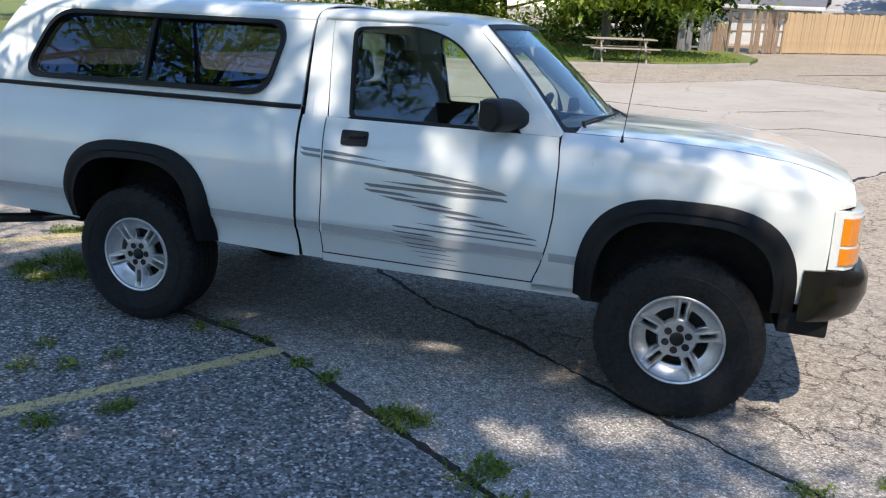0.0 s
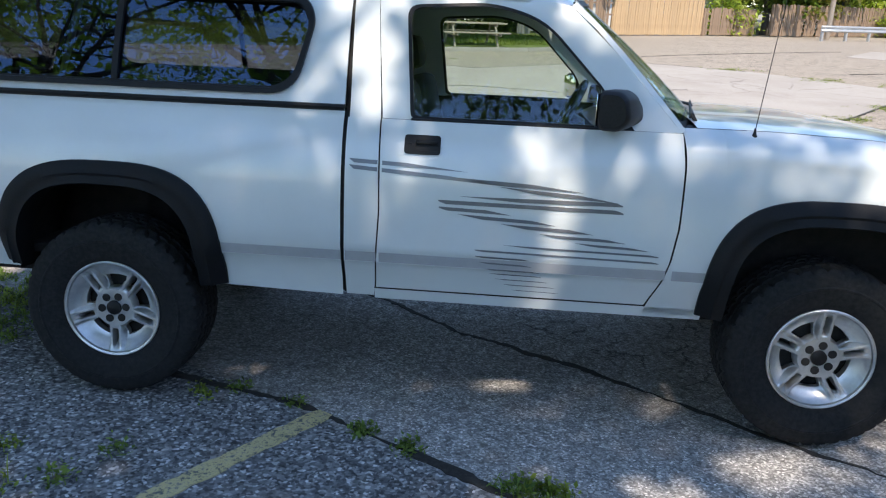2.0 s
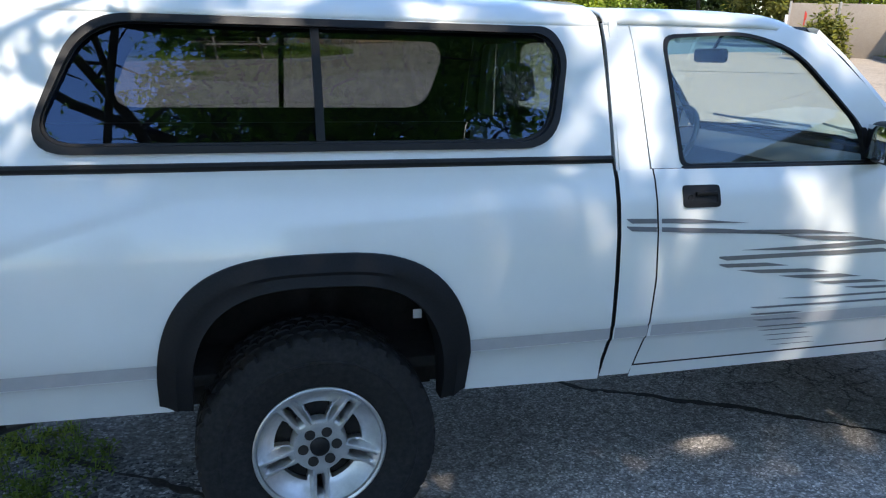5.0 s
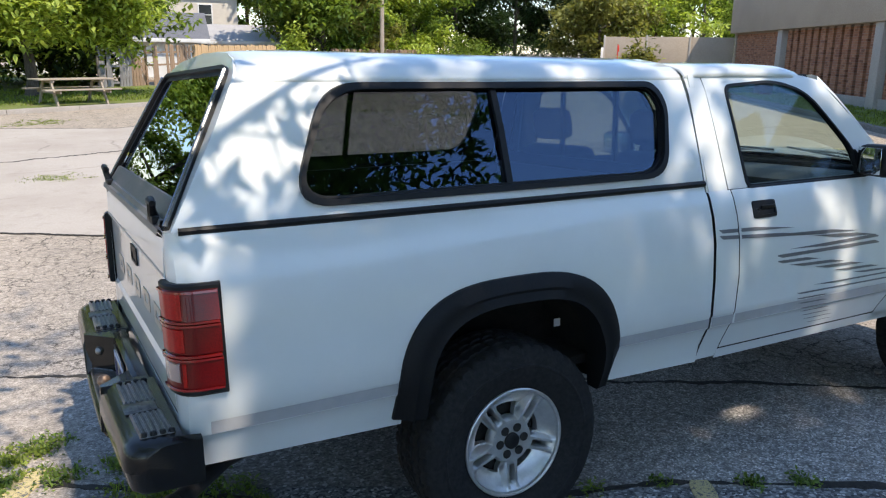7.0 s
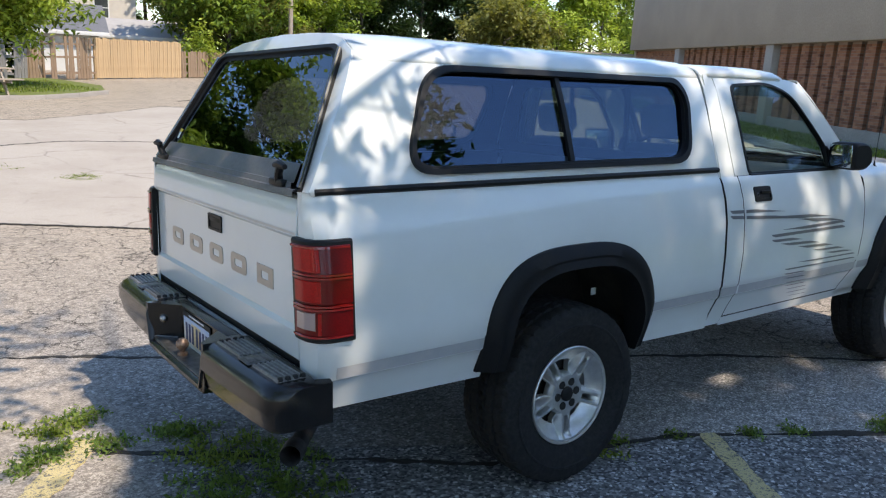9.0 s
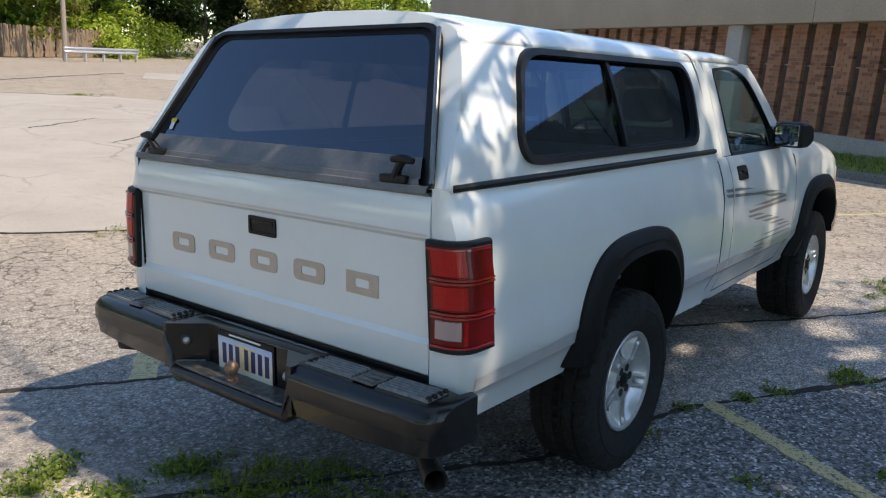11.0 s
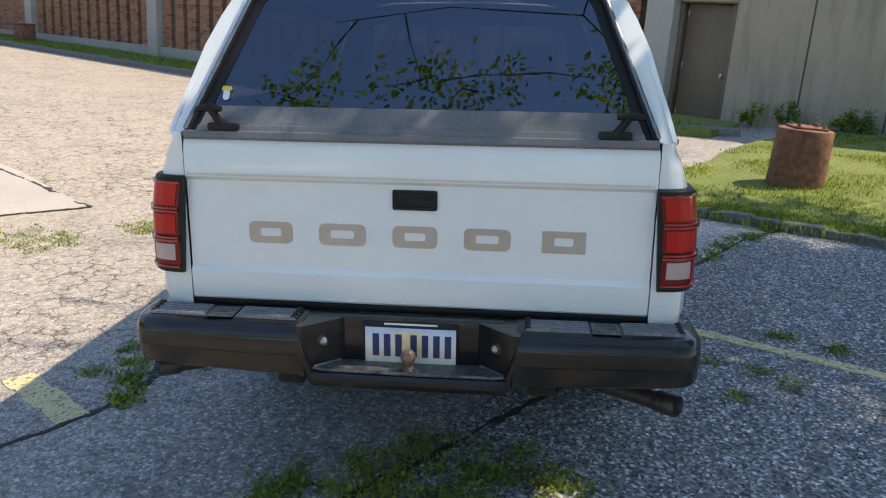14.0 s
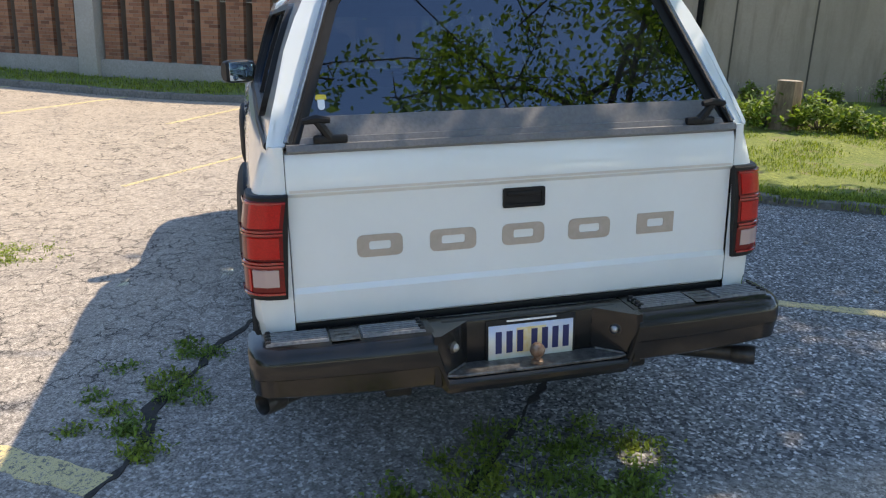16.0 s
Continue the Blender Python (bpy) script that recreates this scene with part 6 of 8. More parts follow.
for a, b in zip([None] + PIERS, PIERS):
    if a and b[0] - a[1] < 0.4:
        bpart("slot_tie", (a[1], -0.16, 1.94), (b[0], -0.10, 1.965), COLUMN, "", 0)
bpart("pier_core", (24.9, -0.44, BRICK_Z), (31.0, 0.012, EAVE_Z), MORTAR, "", 0)

STRIP = [B @ Vector(p) for p in ((-1.9, 2.2, 0), (34, 2.2, 0), (34, 0.05, 0), (0.1, 0.05, 0), (-1.9, 0.9, 0))]
tagged(draped("lawn_3", [(p.x, p.y) for p in STRIP], 0.12, LAWN, 0.8), "narrow shaded grass strip along the building", "lawn", kind="structure")
kerb("kerb_3", [tuple((B @ Vector(p)).to_2d()) for p in ((34, 2.36, 0), (8, 2.36, 0), (-1.0, 2.36, 0), (-2.2, 1.7, 0))], "dark weathered kerb along the building", 0.13, 0.17, 1.8, OLD_KERB, 0.01)
utility = thing("utility_box", "rusty brown utility box on the grass strip", "utility box", tuple((B @ Vector((22.8, 1.2, 0))).to_2d()) + (0.0,), 57)
utility.location.z = ground(utility.location.x, utility.location.y) + 0.1
part("cabinet", new_box((-0.3, -0.25, -0.05), (0.3, 0.25, 0.55), 0.03), RUST, utility)
part("lid", new_box((-0.33, -0.28, 0.55), (0.33, 0.28, 0.60), 0.02), RUST, utility)


# ---- plants ----
def leaf_cards(points, size, rnd, droop=0.3, aspect=0.55):
    """Small folded leaves at the given points, as one list of vertices and faces."""
    n = len(points)
    a = rnd.uniform(0, 2 * np.pi, n)
    tilt = rnd.normal(-droop, 0.55, n)
    d = np.stack([np.cos(a) * np.cos(tilt), np.sin(a) * np.cos(tilt), np.sin(tilt)], 1)
    side = np.stack([-np.sin(a), np.cos(a), rnd.normal(0, 0.35, n)], 1)
    side /= np.linalg.norm(side, axis=1)[:, None]
    up = np.cross(d, side)
    L = (size * rnd.uniform(0.6, 1.3, n))[:, None]
    W = L * aspect * 0.5
    p0 = points
    v = np.stack([p0, p0 + d * L * 0.45 + side * W + up * L * 0.08, p0 + d * L, p0 + d * L * 0.45 - side * W + up * L * 0.08], 1).reshape(-1, 3)
    i = np.arange(n) * 4
    f = np.concatenate([np.stack([i, i + 1, i + 2], 1), np.stack([i, i + 2, i + 3], 1)])
    return v, f


def quick_mesh(name, v, f, mat):
    me = bpy.data.meshes.new(name)
    me.vertices.add(len(v))
    me.vertices.foreach_set("co", np.asarray(v, np.float32).ravel())
    me.loops.add(3 * len(f))
    me.loops.foreach_set("vertex_index", np.asarray(f, np.int32).ravel())
    me.polygons.add(len(f))
    me.polygons.foreach_set("loop_start", np.arange(0, 3 * len(f), 3, dtype=np.int32))
    me.update(calc_edges=True)
    me.materials.append(mat)
    return me


def build_tree(name, label, at, height, spread_r, trunk_r, leaves, leaf_size, mat, seed, bare=0.3, limbs=9, lean=(0, 0), clump=0.9, squash=0.8, per=60, opening=None, aspect=0.55):
    """A tapered trunk with limbs and twigs, and a crown of many small leaves in uneven clumps."""
    rnd, r = np.random.RandomState(seed), random.Random(seed)
    ob = thing(name, label, "tree", at)
    bm = bmesh.new()
    trunk = [Vector((lean[0] * t * height + 0.12 * math.sin(5 * t + seed), lean[1] * t * height + 0.1 * math.cos(4 * t + seed), t * height * 0.8 - 0.15)) for t in np.linspace(0, 1, 9)]
    trunk[0].x, trunk[0].y = 0, 0
    tube(bm, trunk, [trunk_r * (1.25 if k == 0 else 1 - 0.85 * k / 8) for k in range(9)], 10)
    tips = []
    for k in range(limbs):
        t = lerp(bare, 0.98, (k + r.random() * 0.6) / limbs)
        i = min(int(t * 8), 7)
        base = trunk[i].lerp(trunk[i + 1], t * 8 - i)
        a = k * 2.4 + r.uniform(-0.5, 0.5)
        reach = spread_r * r.uniform(0.75, 1.05) * math.sqrt(max(0.1, 1 - ((t - bare) / (1.05 - bare)) ** 2 * 0.75))
        rise = height * r.uniform(0.05, 0.2)
        path = [base]
        for q in (0.3, 0.6, 0.85, 1.0):
            path.append(base + Vector((math.cos(a) * reach * q + r.uniform(-0.25, 0.25), math.sin(a) * reach * q + r.uniform(-0.25, 0.25), rise * q ** 0.7 + r.uniform(-0.15, 0.15))))
        lr = trunk_r * (0.42 - 0.25 * t)
        tube(bm, path, [lr, lr * 0.7, lr * 0.45, lr * 0.28, lr * 0.12], 6)
        for q in range(7):
            j = r.randint(1, 3)
            b0 = path[j].lerp(path[j + 1], r.random())
            e = b0 + Vector((r.uniform(-1, 1), r.uniform(-1, 1), r.uniform(-0.3, 0.7))) * reach * 0.32
            tube(bm, [b0, b0.lerp(e, 0.5) + Vector((0, 0, 0.08)), e], [lr * 0.25, lr * 0.16, lr * 0.06], 4, False)
            tips += [e, b0.lerp(e, 0.6)]
        tips += path[2:]
    part("trunk", bm, BARK, ob, "rough brown bark", smooth=60)
    tips = np.array([tuple(t) for t in tips])
    n = leaves // per
    idx = rnd.randint(0, len(tips), n)
    centre = tips[idx] + rnd.normal(0, clump * 0.55, (n, 3)) * (1, 1, squash)
    pts = np.repeat(centre, per, 0) + rnd.normal(0, clump * 0.36, (n * per, 3)) * (1, 1, squash * 0.8)
    if opening is not None:
        pts = pts[~opening(pts + np.array(at))]
    v, f = leaf_cards(pts, leaf_size, rnd, aspect=aspect)
    part("crown", quick_mesh("crown", v, f, mat), None, ob, "uneven crown of small leaves")
    return ob


def build_conifer(at, height, radius, seed, mat):
    rnd = np.random.RandomState(seed)
    ob = thing("conifer", "dark green conifer with drooping boughs", "tree", at)
    part("trunk", new_tube([(0, 0, -0.1), (0, 0, height * 0.5), (0, 0, height)], [0.2, 0.12, 0.02], 8), BARK, ob)
    pts = []
    for t in np.linspace(0.08, 0.98, int(height * 3.2)):
        for k in range(9):
            a = rnd.uniform(0, 2 * np.pi)
            reach = radius * (1 - t) ** 0.8 * rnd.uniform(0.6, 1.1)
            q = rnd.uniform(0, 1, 26)
            pts.append(np.stack([np.cos(a) * reach * q, np.sin(a) * reach * q, t * height - 0.25 * reach * q ** 1.5 + 0 * q], 1) + rnd.normal(0, 0.09, (26, 3)))
    v, f = leaf_cards(np.concatenate(pts), 0.26, rnd, 0.5, 0.3)
    part("crown", quick_mesh("crown", v, f, mat), None, ob)
    return ob


def build_bush(name, label, at, size, leaves, leaf_size, mat, seed, category="bush"):
    rnd = np.random.RandomState(seed)
    ob = thing(name, label, category, at)
    c = rnd.normal(0, 1, (max(6, leaves // 60), 3))
    c /= np.linalg.norm(c, axis=1)[:, None] / rnd.uniform(0.45, 1.0, (len(c), 1))
    c[:, 2] = np.abs(c[:, 2])
    pts = np.repeat(c * np.array(size), 60, 0) + rnd.normal(0, 0.16, (len(c) * 60, 3)) * np.array(size)
    pts[:, 2] = np.abs(pts[:, 2]) + 0.02
    v, f = leaf_cards(pts, leaf_size, rnd, 0.1)
    part("foliage", quick_mesh("foliage", v, f, mat), None, ob)
    bm = bmesh.new()
    for k in range(5):
        e = c[k] * np.array(size) * 0.8
        tube(bm, [(0, 0, -0.05), tuple(e * 0.5 + np.array((0, 0, 0.1 * size[2]))), tuple(e)], [0.02, 0.014, 0.005], 5)
    part("stem", bm, BARK, ob)
    return ob


def on_ground(x, y, dz=0.0):
    return (x, y, ground(x, y) + dz)


# sun patches wanted on the flank plane; the crown is opened to cast them
SUN_PATCHES = [(0.96, 1.66, 0.06, 0.11), (0.87, 1.54, 0.045, 0.08), (0.83, 1.39, 0.05, 0.045), (1.12, 1.62, 0.06, 0.16), (1.10, 1.36, 0.06, 0.10), (0.77, 1.19, 0.04, 0.05), (0.52, 1.13, 0.05, 0.05),
        (0.54, 1.04, 0.035, 0.055), (0.47, 0.96, 0.03, 0.03), (0.92, 1.12, 0.04, 0.09), (0.88, 0.97, 0.03, 0.07), (1.22, 0.95, 0.05, 0.09), (1.27, 1.15, 0.035, 0.08), (1.74, 1.17, 0.08, 0.13),
        (1.72, 1.04, 0.075, 0.10), (1.83, 0.91, 0.05, 0.12), (1.78, 0.73, 0.06, 0.12), (1.73, 0.58, 0.06, 0.06), (2.03, 1.06, 0.06, 0.09), (2.24, 1.17, 0.055, 0.09), (0.65, 0.58, 0.03, 0.05),
        (0.57, 0.57, 0.03, 0.055), (0.82, 0.86, 0.025, 0.04), (3.03, 1.08, 0.11, 0.08), (2.90, 1.02, 0.03, 0.04), (2.06, -0.57, 0.07, 0.12), (2.23, -0.64, 0.10, 0.14), (2.53, -0.31, 0.13, 0.20), (2.72, -0.17, 0.12, 0.11),
        (1.24, -0.05, 0.04, 0.07), (2.36, 0.39, 0.07, 0.08), (1.72, 0.58, 0.09, 0.06), (3.11, -0.90, 0.30, 0.12), (1.39, -0.72, 0.10, 0.06), (0.46, 0.42, 0.03, 0.03), (0.62, 0.52, 0.06, 0.07), (-0.98, 0.51, 0.13, 0.08), (-1.19, -0.33, 0.15, 0.07), (-1.01, 0.90, 0.03, 0.5),
        (-1.07, 1.17, 0.04, 0.04), (-0.91, 1.18, 0.03, 0.05), (-0.97, 0.94, 0.04, 0.10), (-1.03, 0.75, 0.05, 0.10)]


def thin_crown(p):
    """Where the unseen crown is cut open to cast the listed sun patches, and its ragged rim over the tail and the
    bonnet.
    """
    p = p @ np.array(SLOPE.to_3x3())
    way = Vector((0.165, -0.72, 1.0))
    k = (p[:, 1] + 0.87) / way.y
    u, z = p[:, 0] - k * way.x, p[:, 2] - k * way.z
    out = np.zeros(len(p), bool)
    for gu, gz, ru, rz in SUN_PATCHES:
        out |= ((u - gu) / (ru + 0.034)) ** 2 + ((z - gz) / (rz + 0.042)) ** 2 < 1
    wave = np.sin(13 * u + 2.2 * np.sin(7 * z)) + np.sin(11 * z + 2.4 * np.sin(8 * u + 1)) + 0.6 * np.sin(23 * u - 17 * z)
    rim = (z > 1.75) | (u < -1.7)
    out |= (u < -0.42) & (z > 1.34) & (z < 3.8)
    out |= rim & (wave > -0.8)
    out |= (u < -1.15) & (z > 1.5) & (wave > -1.25)
    out |= (u < -1.3) & (z > 0.1) & (wave > -1.1)
    low = p[:, 2] < 1.5 + 0.62 * (-p[:, 1] - 0.8)
    out |= low & (wave < 1.35) & (p[:, 1] < -3.5) & ((p[:, 0] < 0.1 + 0.175 * (p[:, 1] + 0.73)) | (p[:, 0] > 3.2))
    # the thin, low side of the crown: bare limbs with a few clusters against the sky
    tuft = np.sin(3.1 * p[:, 0] + 1.3 * np.sin(2.3 * p[:, 2])) + np.sin(3.7 * p[:, 2] + 1.1 * np.sin(2.9 * p[:, 0])) + np.sin(2.6 * p[:, 1] + p[:, 0])
    out |= (p[:, 0] < 0.1 + 0.175 * (p[:, 1] + 0.73)) & (p[:, 2] < 1.3 + 0.98 * (-p[:, 1] - 0.75)) & (tuft < 1.9)
    out |= (p[:, 0] > 3.2) & (p[:, 2] < 1.2 + 0.92 * (-p[:, 1] - 0.75)) & (tuft < 1.2)
    out |= (u > 3.3) & (z > 0.25) & (wave > -1.0)
    out |= (u > 3.3) & (u < 3.6) & (z > -0.35)
    out |= (z > 3.6) & (u > -0.4)
    return out


# the shade tree behind the camera, its limbs over the truck
old_tree = build_tree("shade_tree", "large leafy tree whose boughs shade the truck", on_ground(-3.9, -9.6), 10.5, 5.0, 0.36, 105000, 0.125, LEAF_BOUGH, 5, 0.58, 18, (0.46, 0.30), 0.95, 0.5, 60, thin_crown, 0.45)
def open_side(p):
    """Where the unseen rear tree is left bare: a window of sky for the hatch to mirror."""
    k = (p[:, 2] - 1.5) / np.maximum(-1.0 - p[:, 0], 0.1)
    return (k > 0.75) & (k < 2.4) & (p[:, 1] > -0.9) & (np.sin(2.1 * p[:, 1] + 1.7 * p[:, 2]) + np.sin(2.7 * p[:, 0] - p[:, 2]) < 1.2)


rear_tree = build_tree("shade_tree", "tall leafy tree standing behind the truck", on_ground(-9.2, -4.6), 13.0, 5.2, 0.34, 10000, 0.165, LEAF_BOUGH, 9, 0.28, 16, (0.10, 0.0), 0.8, opening=open_side)
build_tree("shade_tree", "wide forking tree standing at the edge of the lot", on_ground(-8.3, -10.4), 12.0, 5.2, 0.42, 11000, 0.14, LEAF_BOUGH, 21, 0.30, 16, (0.04, 0.02), 0.7)


def low_bough(tree, path, spots, reach, per, leaf_size, seed, thick=0.05, forks=()):
    """A bough that hangs low from a tree: a limb, twigs to each spot and a drooping spray of leaves there. Places are along the truck's own axes."""
    rnd, r = np.random.RandomState(seed), random.Random(seed)
    back = tree.matrix_world.inverted() @ SLOPE
    limb = [back @ Vector(p) for p in path]
    bm = bmesh.new()
    tube(bm, limb, [thick * (1 - 0.8 * k / (len(limb) - 1)) for k in range(len(limb))], 8)
    pts, nodes = [], [a.lerp(b, k / 5) for a, b in zip(limb, limb[1:]) for k in range(5)]
    for r0, *way_points in forks:
        fork = [back @ Vector(p) for p in way_points]
        tube(bm, fork, [r0 * (1 - 0.75 * k / (len(fork) - 1)) for k in range(len(fork))], 8)
        nodes += [a.lerp(b, k / 5) for a, b in zip(fork, fork[1:]) for k in range(5)]
    for spot in sorted(spots, key=lambda q: min((back @ Vector(q) - c).length for c in limb)):
        e = back @ Vector(spot)
        b0 = min(nodes, key=lambda q: (q - e).length)
        mid = b0.lerp(e, 0.55) + Vector((r.uniform(-0.06, 0.06), r.uniform(-0.06, 0.06), 0.05))
        tube(bm, [b0, mid, e], [0.011, 0.008, 0.003], 5, False)
        nodes += [mid, e]
        k = per + r.randint(-per // 3, per // 3)
        pts.append(np.array(e) + rnd.normal(0, reach, (k, 3)) * (1, 1, 0.8))
    part("bough", bm, BARK, tree, "low bough with brown bark", smooth=60)
    v, f = leaf_cards(np.concatenate(pts), leaf_size, rnd, droop=0.5, aspect=0.5)
    part("bough_leaves", quick_mesh("bough_leaves", v, f, LEAF_BOUGH), None, tree, "drooping sprays of leaves")


hang = random.Random(4)
way = Vector((0.165, -0.72, 1.0))
low_bough(old_tree, [(-1.6, -7.4, 5.4), (-1.3, -5.6, 5.2), (-1.0, -4.0, 4.8), (-0.7, -2.9, 4.3), (-0.3, -2.3, 3.95), (0.0, -2.0, 3.8)],
          [Vector((hang.uniform(-1.15, -0.35), -0.72, hang.uniform(1.24, 1.78))) + way * hang.uniform(1.9, 2.6) for _ in range(14)] + [Vector((-1.1, -0.62 + 0.14 * k + hang.uniform(-0.05, 0.05), 1.26)) + way * hang.uniform(2.0, 2.5) for k in range(0, 10)],
          0.07, 9, 0.12, 8)
low_bough(old_tree, [(-1.3, -5.6, 5.2), (-1.35, -4.2, 5.0), (-1.4, -2.8, 4.8), (-1.35, -1.5, 4.6), (-1.3, -0.2, 4.4)],
          [(hang.uniform(-1.9, -0.95), hang.uniform(-3.0, 0.1), hang.uniform(4.0, 4.6)) for _ in range(44)], 0.10, 10, 0.13, 15, 0.035)
low_bough(old_tree, [(-1.0, -7.9, 5.6), (0.2, -8.2, 5.8), (1.4, -8.3, 6.0), (2.6, -8.2, 6.2)],
          [(hang.uniform(0.3, 3.4), hang.uniform(-9.4, -7.2), hang.uniform(4.9, 7.6)) for _ in range(90)], 0.22, 42, 0.14, 19, 0.07)
low_bough(rear_tree, [(-8.6, -4.2, 4.6), (-7.2, -3.4, 5.4), (-5.8, -2.5, 5.9), (-4.6, -1.8, 6.2), (-3.8, -0.9, 6.4), (-3.6, 0.4, 6.2), (-3.6, 1.5, 5.9)],
          [(hang.uniform(-6.2, -3.2), hang.uniform(-4.6, -0.9), hang.uniform(4.8, 7.6)) for _ in range(84)] + [(hang.uniform(-4.0, -3.4), hang.uniform(-0.4, 1.9), hang.uniform(4.7, 5.6)) for _ in range(11)],
          0.14, 60, 0.08, 12, 0.018)
# the bare forking limb that the side windows mirror
low_bough(old_tree, [(-2.5, -8.6, 2.4), (-3.35, -7.2, 3.6), (-3.98, -5.9, 4.75), (-4.18, -5.72, 5.4), (-4.36, -5.67, 5.8), (-4.6, -5.6, 6.7)],
          [(hang.uniform(-6.3, -4.6), hang.uniform(-6.1, -5.4), hang.uniform(4.9, 5.9)) for _ in range(15)] + [(hang.uniform(-2.6, -1.5), hang.uniform(-6.0, -5.4), hang.uniform(5.2, 6.1)) for _ in range(8)],
          0.09, 22, 0.13, 31, 0.065,
          [(0.035, (-4.0, -5.82, 4.9), (-4.02, -5.75, 5.05), (-3.95, -5.71, 5.43), (-3.88, -5.67, 5.8), (-3.75, -5.6, 6.6)),
           (0.045, (-3.85, -6.1, 4.45), (-3.68, -5.8, 4.9), (-3.56, -5.73, 5.15), (-3.38, -5.71, 5.45), (-3.08, -5.68, 5.74), (-2.65, -5.66, 5.95), (-2.0, -5.6, 6.4)),
           (0.028, (-3.38, -5.71, 5.45), (-2.85, -5.69, 5.64), (-2.3, -5.69, 5.64), (-1.88, -5.72, 5.42), (-1.58, -5.73, 5.28)),
           (0.024, (-4.15, -5.73, 5.2), (-4.7, -5.7, 5.5), (-5.2, -5.69, 5.55), (-6.0, -5.67, 5.72)),
           (0.013, (-4.7, -5.73, 5.27), (-3.6, -5.74, 5.17), (-2.66, -5.75, 5.1), (-2.0, -5.76, 4.94)),
           (0.018, (-3.5, -5.72, 5.25), (-3.2, -5.72, 5.3), (-2.7, -5.73, 5.22), (-2.2, -5.74, 5.25))])
# boughs added out of view to shade the ground up to the sunken kerb
shade = [(1.0, -1.75), (2.6, -1.75), (3.3, -2.0), (4.4, -2.1), (4.1, -2.8), (3.5, -3.15), (2.6, -3.9), (1.2, -3.4)]
spots = []
while len(spots) < 120:
    q = (hang.uniform(0.9, 4.5), hang.uniform(-4.0, -1.7))
    if inside(q, shade):
        spots.append(Vector((q[0], q[1], 0)) + way * hang.uniform(6.6, 8.2))
low_bough(old_tree, [(0.2, -7.9, 6.6), (1.6, -8.0, 7.0), (2.9, -7.9, 7.4), (4.0, -7.7, 7.6)], spots, 0.13, 26, 0.13, 37, 0.06)
# unseen sprays added overhead so the door glass mirrors dark leaves
low_bough(old_tree, [(-1.1, -6.6, 5.3), (-0.6, -5.4, 4.9), (-0.1, -4.5, 4.5), (0.5, -3.9, 4.2), (1.3, -3.8, 4.1), (1.9, -3.75, 4.0)],
          [(hang.uniform(-0.5, 2.1), hang.uniform(-4.1, -3.4), hang.uniform(3.0, 4.1)) for _ in range(66)], 0.12, 26, 0.12, 43, 0.03)
build_conifer(on_ground(3.5, -24), 5.5, 2.6, 3, LEAF_DARK)
build_conifer(on_ground(-4.0, -26), 6.5, 2.8, 4, LEAF_DARK)
build_conifer(on_ground(-9.5, -22), 5.0, 2.4, 6, LEAF_DARK)

